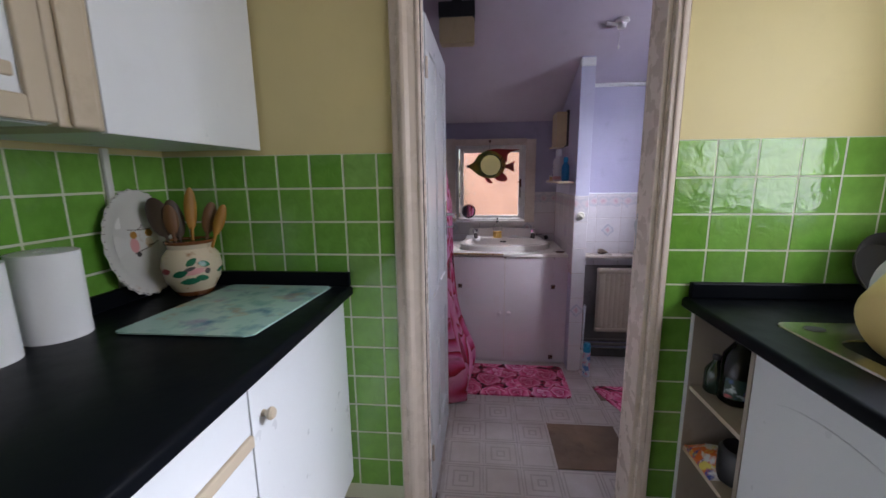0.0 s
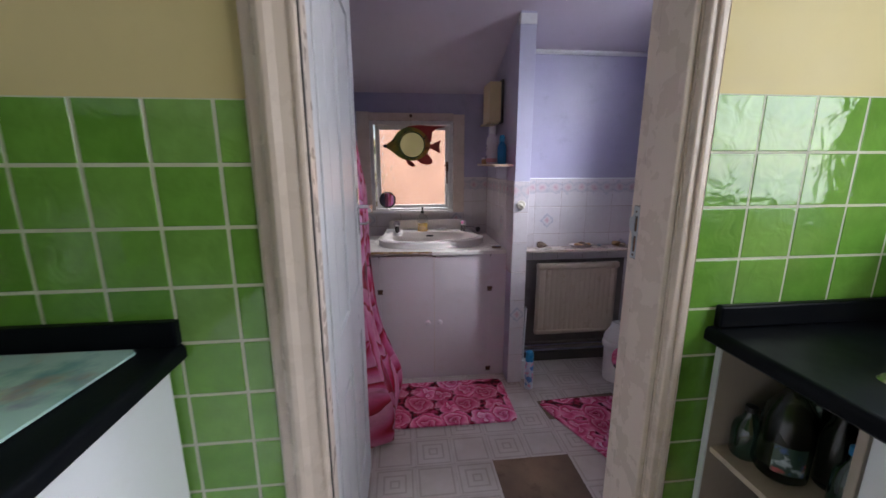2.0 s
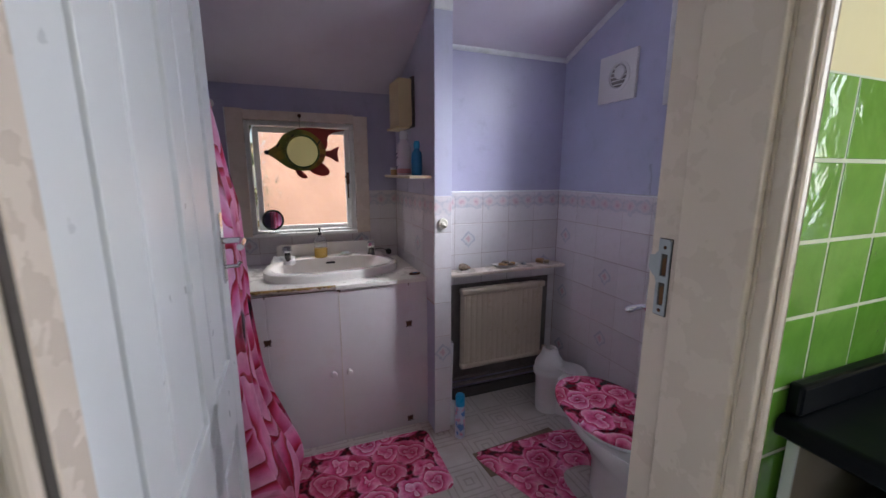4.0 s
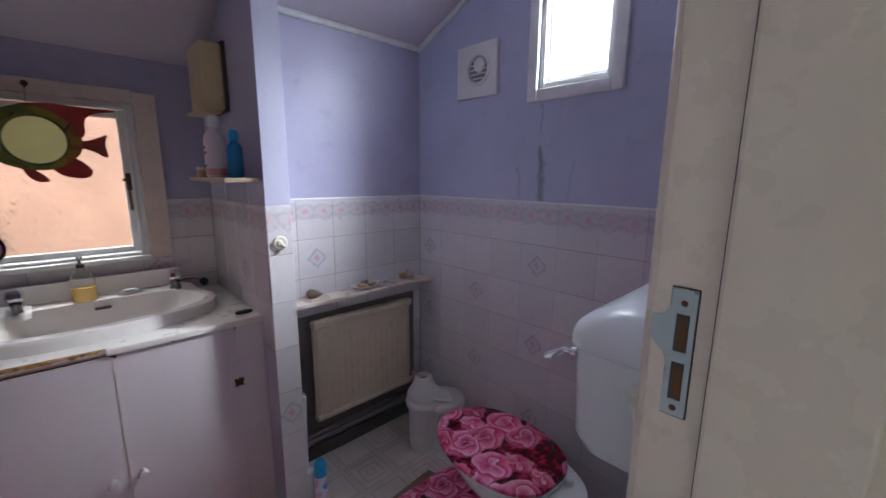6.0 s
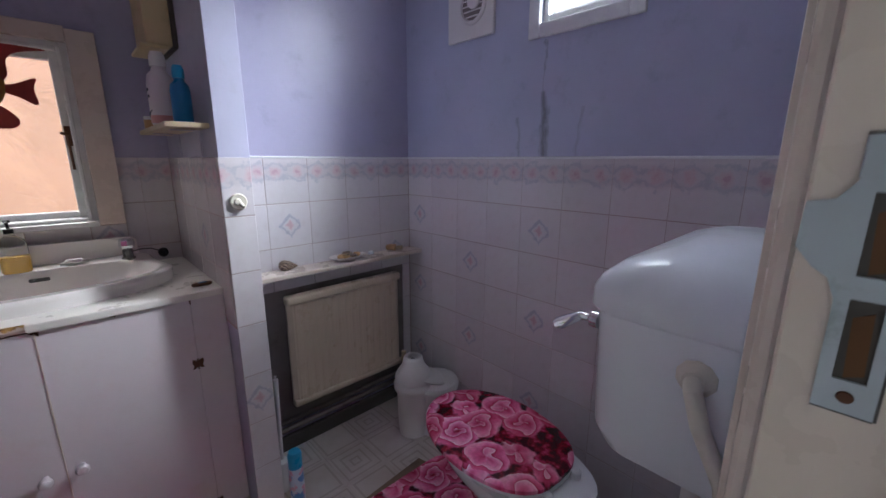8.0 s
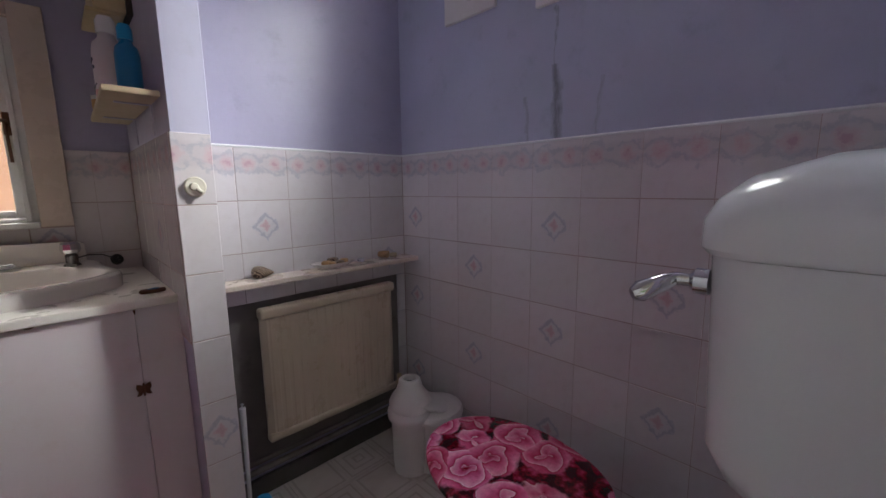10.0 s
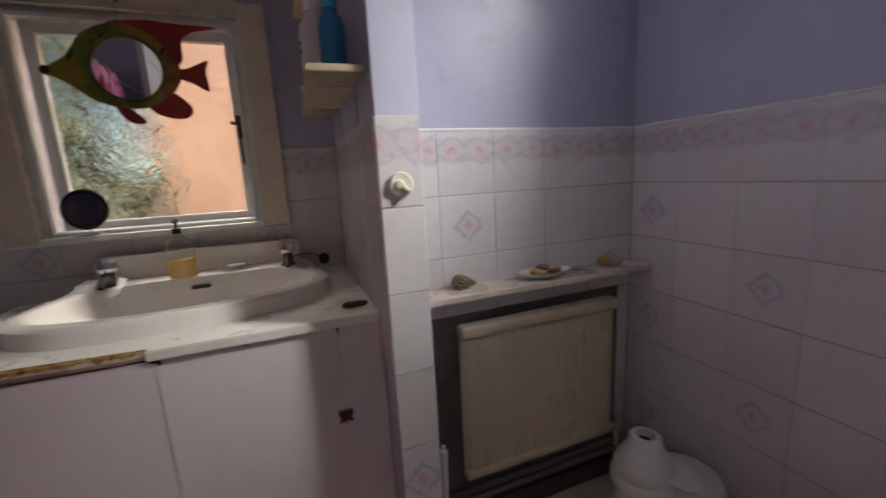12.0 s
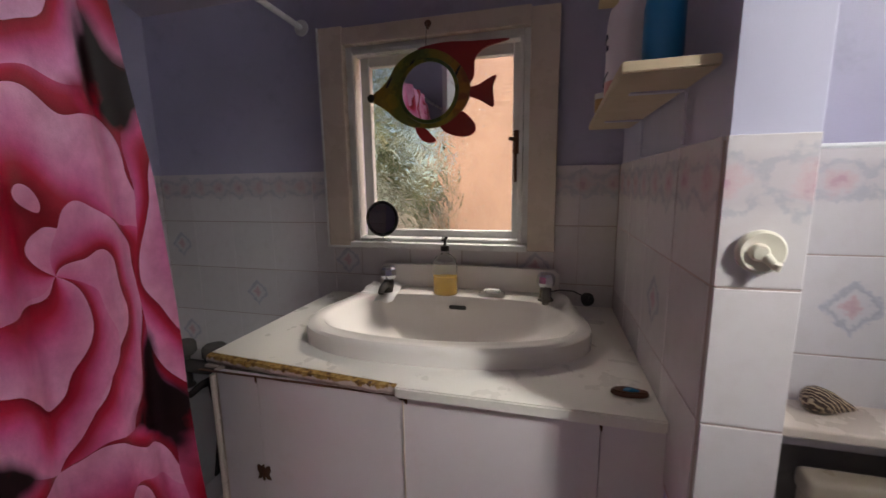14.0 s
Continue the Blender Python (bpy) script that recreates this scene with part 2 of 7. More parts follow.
def green_tile():
    m, nt, b = mat_new("green_glazed_tile", (0.12, 0.28, 0.035), 0.10, spec=0.55, coat=0.3)
    info = nt.nodes.new("ShaderNodeObjectInfo").outputs["Random"]
    base = ramp(nt, info, [(0.0, (0.115, 0.29, 0.035)), (0.5, (0.14, 0.33, 0.045)), (0.9, (0.165, 0.36, 0.06)), (1.0, (0.19, 0.36, 0.09))])
    cl = ramp(nt, noise_tex(nt, 14, 5), [(0.35, (0.82, 0.85, 0.8)), (0.7, (1.12, 1.1, 1.15))])
    nt.links.new(mix(nt, 1.0, base, cl, "MULTIPLY"), b.inputs["Base Color"])
    geo = nt.nodes.new("ShaderNodeNewGeometry").outputs["Position"]
    n1 = bump(nt, b, noise_tex(nt, 18, 2, geo, dist=0.6), 0.55, 0.006)
    bump(nt, b, noise_tex(nt, 90, 2, geo), 0.08, 0.001, n1)
    return m


def bath_tile(kind):
    m, nt, b = mat_new("white_bath_tile_" + kind, (0.66, 0.62, 0.64), 0.13, spec=0.5)
    info = nt.nodes.new("ShaderNodeObjectInfo").outputs["Random"]
    base = ramp(nt, info, [(0, (0.62, 0.58, 0.60)), (1, (0.68, 0.64, 0.66))])
    base = mix(nt, math_node(nt, "MULTIPLY", ramp(nt, noise_tex(nt, 25, 6), [(0.5, (0, 0, 0)), (0.8, (1, 1, 1))]), 0.25), base, (0.5, 0.42, 0.42))
    co = coords(nt)
    sep = nt.nodes.new("ShaderNodeSeparateXYZ")
    nt.links.new(co, sep.inputs[0])
    geo = nt.nodes.new("ShaderNodeNewGeometry").outputs["Position"]
    blue, pink, deep = (0.33, 0.345, 0.43), (0.60, 0.38, 0.43), (0.50, 0.24, 0.31)
    if kind == "motif":
        d = math_node(nt, "ADD", math_node(nt, "ABSOLUTE", sep.outputs[0]), math_node(nt, "ABSOLUTE", sep.outputs[2]))
        d = math_node(nt, "ADD", d, math_node(nt, "MULTIPLY", math_node(nt, "SUBTRACT", noise_tex(nt, 62, 5, co, rough=0.7), 0.5), 0.062))
        col = ramp(nt, math_node(nt, "MULTIPLY", d, 14.0), [(0.0, deep), (0.22, pink), (0.34, (0.62, 0.58, 0.62)), (0.50, (0.60, 0.58, 0.62)), (0.62, blue), (0.76, (0.46, 0.46, 0.55)), (0.86, (0.64, 0.60, 0.62))])
        mask = ramp(nt, math_node(nt, "MULTIPLY", d, 14.0), [(0.76, (1, 1, 1)), (0.86, (0, 0, 0))])
        nt.links.new(mix(nt, math_node(nt, "MULTIPLY", mask, 0.68), base, col), b.inputs["Base Color"])
    elif kind == "border":
        z = math_node(nt, "SUBTRACT", sep.outputs[2], 0.040)
        wob = math_node(nt, "SUBTRACT", noise_tex(nt, 55, 4, geo, rough=0.7), 0.5)
        wob2 = math_node(nt, "SUBTRACT", noise_tex(nt, 24, 3, geo), 0.5)
        du = math_node(nt, "MULTIPLY", math_node(nt, "SUBTRACT", math_node(nt, "FRACT", math_node(nt, "ADD", math_node(nt, "DIVIDE", sep.outputs[0], 0.0985), 100.0)), 0.5), 0.0985)
        r = math_node(nt, "SQRT", math_node(nt, "ADD", math_node(nt, "MULTIPLY", du, du), math_node(nt, "MULTIPLY", z, z)))
        r = math_node(nt, "ADD", r, math_node(nt, "ADD", math_node(nt, "MULTIPLY", wob, 0.050), math_node(nt, "MULTIPLY", wob2, 0.040)))
        flower = ramp(nt, math_node(nt, "MULTIPLY", r, 20.0), [(0.04, deep), (0.16, pink), (0.36, (0.62, 0.46, 0.49)), (0.50, (0.60, 0.50, 0.54)), (0.62, (0.60, 0.56, 0.60))])
        on = ramp(nt, math_node(nt, "MULTIPLY", r, 20.0), [(0.46, (1, 1, 1)), (0.72, (0, 0, 0))])
        curl = math_node(nt, "ADD", math_node(nt, "MULTIPLY", math_node(nt, "COSINE", math_node(nt, "MULTIPLY", du, 63.8)), 0.010), math_node(nt, "MULTIPLY", wob2, 0.075))
        off_ = math_node(nt, "ABSOLUTE", math_node(nt, "SUBTRACT", math_node(nt, "SUBTRACT", math_node(nt, "ABSOLUTE", z), 0.026), curl))
        leaf = ramp(nt, math_node(nt, "MULTIPLY", math_node(nt, "ADD", off_, math_node(nt, "MULTIPLY", wob, 0.055)), 40.0), [(0.10, (1, 1, 1)), (0.46, (0, 0, 0))])
        ground_ = mix(nt, ramp(nt, math_node(nt, "ABSOLUTE", math_node(nt, "MULTIPLY", z, 20.0)), [(0.55, (0.45, 0.45, 0.45)), (0.85, (0, 0, 0))]), base, (0.48, 0.43, 0.47))
        nt.links.new(mix(nt, math_node(nt, "MULTIPLY", on, 0.60), mix(nt, math_node(nt, "MULTIPLY", leaf, 0.42), ground_, (0.33, 0.36, 0.44)), flower), b.inputs["Base Color"])
    else:
        nt.links.new(base, b.inputs["Base Color"])
    bump(nt, b, noise_tex(nt, 9, 2, geo), 0.25, 0.006)
    return m


def rose_fabric(name, scale, plane, gloss=0.6, rings=4.6, wild=0.9, wn_scale=2.0, edge_at=0.60, warp_by=0.40, shift=(0, 0, 0), jitter=0.75, dark=1.0, petals=0, stops=None, gap=((0.012, 0.001, 0.003), (0.26, 0.006, 0.02))):
    """Printed roses: each Voronoi cell carries one rose of spiral petals."""
    m, nt, b = mat_new(name, (0.6, 0.1, 0.2), gloss, spec=0.3)
    co = coords(nt)
    mp = nt.nodes.new("ShaderNodeMapping")
    mp.inputs["Scale"].default_value = (scale * plane[0], scale * plane[1], scale * plane[2])
    mp.inputs["Location"].default_value = shift
    nt.links.new(co, mp.inputs[0])
    warp = nt.nodes.new("ShaderNodeVectorMath")
    warp.operation = "ADD"
    sc = nt.nodes.new("ShaderNodeVectorMath")
    sc.operation = "SCALE"
    sc.inputs[3].default_value = warp_by
    nt.links.new(noise_tex(nt, 1.6, 2, mp.outputs[0], color=True), sc.inputs[0])
    nt.links.new(mp.outputs[0], warp.inputs[0])
    nt.links.new(sc.outputs[0], warp.inputs[1])
    v = nt.nodes.new("ShaderNodeTexVoronoi")
    v.inputs["Scale"].default_value, v.inputs["Randomness"].default_value = 1.0, jitter
    nt.links.new(warp.outputs[0], v.inputs["Vector"])
    rel = nt.nodes.new("ShaderNodeVectorMath")
    rel.operation = "SUBTRACT"
    nt.links.new(warp.outputs[0], rel.inputs[0])
    nt.links.new(v.outputs["Position"], rel.inputs[1])
    s = nt.nodes.new("ShaderNodeSeparateXYZ")
    nt.links.new(rel.outputs[0], s.inputs[0])
    a, c = {0: (1, 2), 1: (0, 2), 2: (0, 1)}[[i for i in range(3) if plane[i] == 0][0]]
    ang = math_node(nt, "ARCTAN2", s.outputs[c], s.outputs[a])
    d = v.outputs["Distance"]
    turn = math_node(nt, "ADD", math_node(nt, "MULTIPLY", ang, petals / 6.28318), math_node(nt, "ADD", math_node(nt, "MULTIPLY", d, 2.3), math_node(nt, "MULTIPLY", noise_tex(nt, 1.7, 2, mp.outputs[0]), 1.2)))
    if petals:
        lob = math_node(nt, "MULTIPLY", math_node(nt, "POWER", math_node(nt, "FRACT", turn), 1.6), 0.75)
    else:
        lob = math_node(nt, "MULTIPLY", math_node(nt, "SINE", math_node(nt, "ADD", math_node(nt, "MULTIPLY", ang, 3.0), math_node(nt, "MULTIPLY", d, 9.0))), 0.24)
    ph = math_node(nt, "ADD", math_node(nt, "MULTIPLY", math_node(nt, "POWER", d, 0.8), rings), math_node(nt, "ADD", math_node(nt, "DIVIDE", ang, 6.28318), lob))
    ph = math_node(nt, "ADD", ph, math_node(nt, "MULTIPLY", noise_tex(nt, wn_scale, 2, mp.outputs[0]), wild))
    fr = math_node(nt, "FRACT", ph)
    petal = ramp(nt, fr, stops or [(0.0, (0.26, 0.004, 0.030)), (0.16, (0.48, 0.012, 0.065)), (0.42, (0.70, 0.10, 0.26)), (0.72, (0.80, 0.30, 0.48)), (1.0, (0.88, 0.50, 0.64))])
    edge = ramp(nt, math_node(nt, "ADD", d, math_node(nt, "MULTIPLY", math_node(nt, "SUBTRACT", noise_tex(nt, 3, 3, mp.outputs[0]), 0.5), 0.25)), [(edge_at, (0, 0, 0)), (edge_at + 0.06, (1, 1, 1))])
    rnd = nt.nodes.new("ShaderNodeSeparateXYZ")
    nt.links.new(v.outputs["Color"], rnd.inputs[0])
    tint = ramp(nt, rnd.outputs[0], [(0, (0.75, 0.6, 0.6)), (0.5, (1, 0.9, 0.95)), (1, (1.0, 1.25, 1.25))])
    under = ramp(nt, noise_tex(nt, 3.5, 4, mp.outputs[0]), [(0.46, gap[0]), (0.54, gap[1]), (0.72, (0.62, 0.06, 0.20))])
    core = ramp(nt, d, [(0.03, (0.35, 0.01, 0.05)), (0.10, (0.85, 0.75, 0.8)), (0.45, (1.1, 1.35, 1.25))])
    col = mix(nt, 1.0, mix(nt, 1.0, petal, tint, "MULTIPLY"), core, "MULTIPLY")
    vein = mix(nt, 1.0, mix(nt, edge, col, under), ramp(nt, noise_tex(nt, 9, 5, mp.outputs[0], rough=0.65), [(0.3, (0.72 * dark, 0.60 * dark, 0.64 * dark)), (0.7, (dark, dark, dark))]), "MULTIPLY")
    nt.links.new(vein, b.inputs["Base Color"])
    bump(nt, b, noise_tex(nt, 420, 2), 0.4, 0.0012)
    return m


def floor_tile(kind):
    m, nt, b = mat_new("vinyl_floor_tile_" + kind, (0.55, 0.5, 0.45), 0.35)
    co = coords(nt)
    s = nt.nodes.new("ShaderNodeSeparateXYZ")
    nt.links.new(co, s.inputs[0])
    d = math_node(nt, "MAXIMUM", math_node(nt, "ABSOLUTE", s.outputs[0]), math_node(nt, "ABSOLUTE", s.outputs[1]))
    lite, tan = (0.60, 0.56, 0.55), (0.40, 0.36, 0.33)
    if kind == "rings":
        stops = [(0.0, lite), (0.14, lite), (0.16, tan), (0.24, tan), (0.26, lite), (0.46, lite), (0.48, tan), (0.56, tan), (0.58, lite), (0.80, lite), (0.82, tan), (0.88, tan), (0.90, lite)]
    else:
        stops = [(0.0, lite), (0.76, lite), (0.78, tan), (0.86, tan), (0.88, lite)]
    r = ramp(nt, math_node(nt, "MULTIPLY", d, 9.8), stops)
    r.node.color_ramp.interpolation = "LINEAR"
    wear = ramp(nt, noise_tex(nt, 6, 6), [(0.3, (0.88, 0.86, 0.84)), (0.7, (1.04, 1.03, 1.03))])
    geo = nt.nodes.new("ShaderNodeNewGeometry").outputs["Position"]
    dirt = ramp(nt, noise_tex(nt, 3, 6, geo), [(0.4, (0.84, 0.80, 0.76)), (0.65, (1, 1, 1))])
    nt.links.new(mix(nt, 1.0, mix(nt, 1.0, mix(nt, 0.35, r, lite), wear, "MULTIPLY"), dirt, "MULTIPLY"), b.inputs["Base Color"])
    bump(nt, b, noise_tex(nt, 180, 2, geo), 0.15, 0.0006)
    return m


M["green"] = green_tile()
for k in ("plain", "motif", "border"):
    M["bt_" + k] = bath_tile(k)
LID = [(0.0, (0.38, 0.008, 0.050)), (0.10, (0.60, 0.045, 0.15)), (0.50, (0.76, 0.15, 0.31)), (0.90, (0.83, 0.30, 0.45)), (1.0, (0.90, 0.50, 0.62))]
SILK = [(0.0, (0.30, 0.002, 0.014)), (0.14, (0.55, 0.010, 0.050)), (0.30, (0.78, 0.10, 0.28)), (0.52, (0.86, 0.24, 0.48)), (1.0, (0.92, 0.42, 0.64))]
M["roses_lid"] = rose_fabric("rose_print_lid", 7.3, (1, 1, 0), 0.25, 3.8, 0.5, 2.0, 0.58, 0.34, (0, 0, 0), 0.70, 1.12, stops=LID, gap=((0.05, 0.002, 0.008), (0.24, 0.006, 0.022)))
M["roses_mat"] = rose_fabric("rose_print_mat", 6.6, (1, 1, 0), 0.9, 4.2, 0.8, 2.0, 0.62, 0.34, (0, 0, 0), 0.70, 1.08, stops=LID, gap=((0.05, 0.002, 0.008), (0.26, 0.007, 0.025)))
M["roses_curtain"] = rose_fabric("rose_print_curtain", 1.0, (0, 3.0, 1.7), 0.42, 4.2, 2.0, 1.25, 0.58, 0.45, (0, 0.0, 0.03), 0.0, 0.95, 3.0, stops=SILK)
M["old_chrome"] = painted("tarnished_chrome", (0.10, 0.09, 0.085), 0.22, 0.4)
M["ft_rings"], M["ft_plain"] = floor_tile("rings"), floor_tile("plain")


def glass_mat(name, rough, wav, scale, tint=(1, 1, 1)):
    m, nt, b = mat_new(name, tint, rough)
    b.inputs["Transmission Weight"].default_value, b.inputs["IOR"].default_value = 1.0, 1.45
    n = noise_tex(nt, scale, 3, dist=1.2)
    bump(nt, b, n, wav, 0.01)
    return m


M["rippled"] = glass_mat("rippled_glass", 0.10, 0.9, 16)
M["frosted"] = glass_mat("frosted_glass", 0.55, 0.3, 60)
M["bottle_glass"] = glass_mat("clear_bottle", 0.03, 0.05, 10, (0.24, 0.31, 0.26))


def printed(name, base, blobs, scale, rough=0.3, thr=0.6, soft=0.0):
    """A plain ground with soft printed patches of other colours."""
    m, nt, b = mat_new(name, base, rough)
    col = base
    for i, c in enumerate(blobs):
        mp = nt.nodes.new("ShaderNodeMapping")
        mp.inputs["Location"].default_value = (3.1 * i, 1.7 * i, 0.9 * i)
        nt.links.new(coords(nt), mp.inputs[0])
        f = ramp(nt, noise_tex(nt, scale, 4, mp.outputs[0]), [(thr - soft, (0, 0, 0)), (thr + 0.06 + soft, (1, 1, 1))])
        col = mix(nt, f, col, c)
    nt.links.new(col, b.inputs["Base Color"])
    return m


M["board"] = printed("glass_board_print", (0.42, 0.62, 0.56), [(0.10, 0.24, 0.34), (0.50, 0.30, 0.16), (0.32, 0.28, 0.42), (0.18, 0.38, 0.36)], 10, 0.12, 0.64, 0.08)
M["plate"] = printed("plate_glaze", (0.62, 0.60, 0.57), [(0.40, 0.24, 0.10), (0.18, 0.16, 0.14)], 14, 0.15, 0.70, 0.03)
M["pot"] = printed("painted_pot_glaze", (0.62, 0.52, 0.38), [(0.30, 0.12, 0.05), (0.55, 0.42, 0.28)], 22, 0.2, 0.64, 0.04)
M["fish"] = printed("painted_fish_green", (0.20, 0.22, 0.03), [(0.40, 0.30, 0.02), (0.10, 0.10, 0.01)], 14, 0.3, 0.5)


def fish_paint():
    """Green and yellow brushwork that turns orange and red towards the tail."""
    m = M["fish"]
    nt, b = m.node_tree, m.node_tree.nodes["Principled BSDF"]
    s = nt.nodes.new("ShaderNodeSeparateXYZ")
    nt.links.new(coords(nt), s.inputs[0])
    x = math_node(nt, "ADD", s.outputs[0], math_node(nt, "MULTIPLY", math_node(nt, "SUBTRACT", noise_tex(nt, 16, 3), 0.5), 0.12))
    along = math_node(nt, "MULTIPLY", math_node(nt, "ADD", x, 0.21), 2.6)
    col = ramp(nt, along, [(0.02, (0.10, 0.03, 0.01)), (0.12, (0.32, 0.20, 0.02)), (0.28, (0.09, 0.13, 0.012)), (0.50, (0.06, 0.09, 0.012)), (0.70, (0.26, 0.17, 0.02)), (0.82, (0.30, 0.05, 0.008)), (0.92, (0.22, 0.015, 0.008))])
    nt.links.new(mix(nt, 0.35, col, b.inputs["Base Color"].links[0].from_socket), b.inputs["Base Color"])


fish_paint()
M["fish_rim"] = printed("green_mirror_rim_paint", (0.07, 0.13, 0.015), [(0.22, 0.18, 0.015), (0.03, 0.06, 0.01)], 12, 0.3, 0.5, 0.05)
M["hedge"] = printed("hedge_leaves", (0.12, 0.15, 0.06), [(0.03, 0.05, 0.015), (0.30, 0.26, 0.14)], 6, 0.8, 0.5)
M["can_print"] = printed("printed_spray_can", (0.55, 0.62, 0.72), [(0.10, 0.25, 0.55), (0.65, 0.3, 0.4)], 22, 0.3, 0.55)
M["bottle_print"] = printed("printed_white_bottle", (0.66, 0.62, 0.66), [(0.5, 0.2, 0.3), (0.08, 0.08, 0.2)], 24, 0.35, 0.6)
M["liquid_label"] = printed("washing_liquid_label", (0.02, 0.05, 0.035), [(0.45, 0.06, 0.06), (0.42, 0.48, 0.50), (0.05, 0.10, 0.25)], 26, 0.35, 0.58, 0.02)
M["packet"] = printed("orange_blue_packet", (0.65, 0.14, 0.02), [(0.03, 0.05, 0.3), (0.7, 0.6, 0.1), (0.7, 0.7, 0.7)], 14, 0.3, 0.55)

# ---- mesh helpers ----


def part(name, bm, material, parent=None, label="", smooth=False):
    me = bpy.data.meshes.new(name)
    bmesh.ops.recalc_face_normals(bm, faces=bm.faces)
    bm.to_mesh(me)
    bm.free()
    me.materials.append(M[material])
    if smooth:
        me.polygons.foreach_set("use_smooth", [True] * len(me.polygons))
        me.set_sharp_from_angle(angle=radians(40))
    ob = new(name, me)
    ob.parent = parent
    return tagged(ob, label)


def thing(name, label, category, at=(0, 0, 0), group="", kind=""):
    ob = new(name)
    ob.empty_display_size = 0.05
    ob.location = at
    return tagged(ob, label, category, group, kind)


def box(x0, x1, y0, y1, z0, z1, bevel=0.0, bm=None, seg=2):
    b2 = bmesh.new()
    bmesh.ops.create_cube(b2, size=1)
    for v in b2.verts:
        v.co = Vector(((x0 + x1) / 2 + v.co.x * (x1 - x0), (y0 + y1) / 2 + v.co.y * (y1 - y0), (z0 + z1) / 2 + v.co.z * (z1 - z0)))
    if bevel:
        bmesh.ops.bevel(b2, geom=b2.edges[:], offset=bevel, segments=seg, affect="EDGES", profile=0.5)
    return join(bm, b2)


def join(bm, b2):
    if bm is None:
        return b2
    me = bpy.data.meshes.new("tmp")
    b2.to_mesh(me)
    b2.free()
    bm.from_mesh(me)
    bpy.data.meshes.remove(me)
    return bm


def lathe(profile, at=(0, 0, 0), segs=28, bm=None, m=None, sx=1.0, sy=1.0):
    """Turns (radius, height) round z."""
    b2 = bmesh.new()
    rings = []
    for r, z in profile:
        rings.append([b2.verts.new((r * sx * math.cos(2 * math.pi * i / segs), r * sy * math.sin(2 * math.pi * i / segs), z)) for i in range(segs)])
    for a, c in zip(rings, rings[1:]):
        for i in range(segs):
            j = (i + 1) % segs
            b2.faces.new((a[i], a[j], c[j], c[i]))
    for ring in (rings[0], rings[-1]):
        b2.faces.new(ring)
    bmesh.ops.transform(b2, matrix=(m if m else Matrix.Translation(at)), verts=b2.verts)
    return join(bm, b2)


def tube(points, r, bm=None, segs=10):
    b2 = bmesh.new()
    pts = [Vector(p) for p in points]
    rings = []
    for i, p in enumerate(pts):
        d = (pts[min(i + 1, len(pts) - 1)] - pts[max(i - 1, 0)]).normalized()
        q = d.to_track_quat("Z", "Y")
        rad = r[i] if isinstance(r, (list, tuple)) else r
        rings.append([b2.verts.new(p + q @ Vector((rad * math.cos(2 * math.pi * k / segs), rad * math.sin(2 * math.pi * k / segs), 0))) for k in range(segs)])
    for a, c in zip(rings, rings[1:]):
        for k in range(segs):
            j = (k + 1) % segs
            b2.faces.new((a[k], a[j], c[j], c[k]))
    b2.faces.new(rings[0])
    b2.faces.new(rings[-1])
    return join(bm, b2)


def prism(outline, axis, a, c, bevel=0.0, bm=None):
    """An outline of (u, v) pairs, extruded from a to c along an axis."""
    b2 = bmesh.new()

    def P(u, v, w):
        return {"x": (w, u, v), "y": (u, w, v), "z": (u, v, w)}[axis]
    lo = [b2.verts.new(P(u, v, a)) for u, v in outline]
    hi = [b2.verts.new(P(u, v, c)) for u, v in outline]
    n = len(outline)
    for i in range(n):
        j = (i + 1) % n
        b2.faces.new((lo[i], lo[j], hi[j], hi[i]))
    b2.faces.new(lo)
    b2.faces.new(hi)
    bmesh.ops.recalc_face_normals(b2, faces=b2.faces)
    if bevel:
        es = [e for e in b2.edges if len(e.link_faces) == 2 and e.calc_face_angle(0) > 0.6]
        bmesh.ops.bevel(b2, geom=es, offset=bevel, segments=2, affect="EDGES")
    return join(bm, b2)


def rounded(x0, x1, y0, y1, r, n=6):
    out = []
    for cx, cy, a0 in ((x1 - r, y1 - r, 0), (x0 + r, y1 - r, 90), (x0 + r, y0 + r, 180), (x1 - r, y0 + r, 270)):
        for i in range(n + 1):
            a = radians(a0 + 90 * i / n)
            out.append((cx + r * math.cos(a), cy + r * math.sin(a)))
    return out


def smooth_loop(pts, n=6):
    """Catmull-Rom round a closed outline."""
    out, k = [], len(pts)
    for i in range(k):
        p0, p1, p2, p3 = (Vector(pts[(i + d) % k]) for d in (-1, 0, 1, 2))
        for s in range(n):
            t = s / n
            q = 0.5 * ((2 * p1) + (p2 - p0) * t + (2 * p0 - 5 * p1 + 4 * p2 - p3) * t * t + (3 * p1 - p0 - 3 * p2 + p3) * t ** 3)
            out.append((q.x, q.y))
    return out


# ---- the rooms ----
KF, BF = 0.0, -0.21                       # kitchen and bathroom floor
DW0, DW1 = 1.506, 1.68                    # wall with the doorway
KL, KR = -1.306, 1.286                    # kitchen's side walls
BL, RW = -1.256, 1.676                    # bathroom's side walls
WW, NB, PX0, PX1, PF = 3.926, 3.443, 0.631, 0.726, 3.136


def ceil_z(y):
    return min(2.45, 2.20 - 0.43 * (y - 3.13))


def wall(name, mat, *boxes):
    bm = None
    for bx in boxes:
        bm = box(*bx, bm=bm)
    return tagged(part(name, bm, mat), kind="structure")


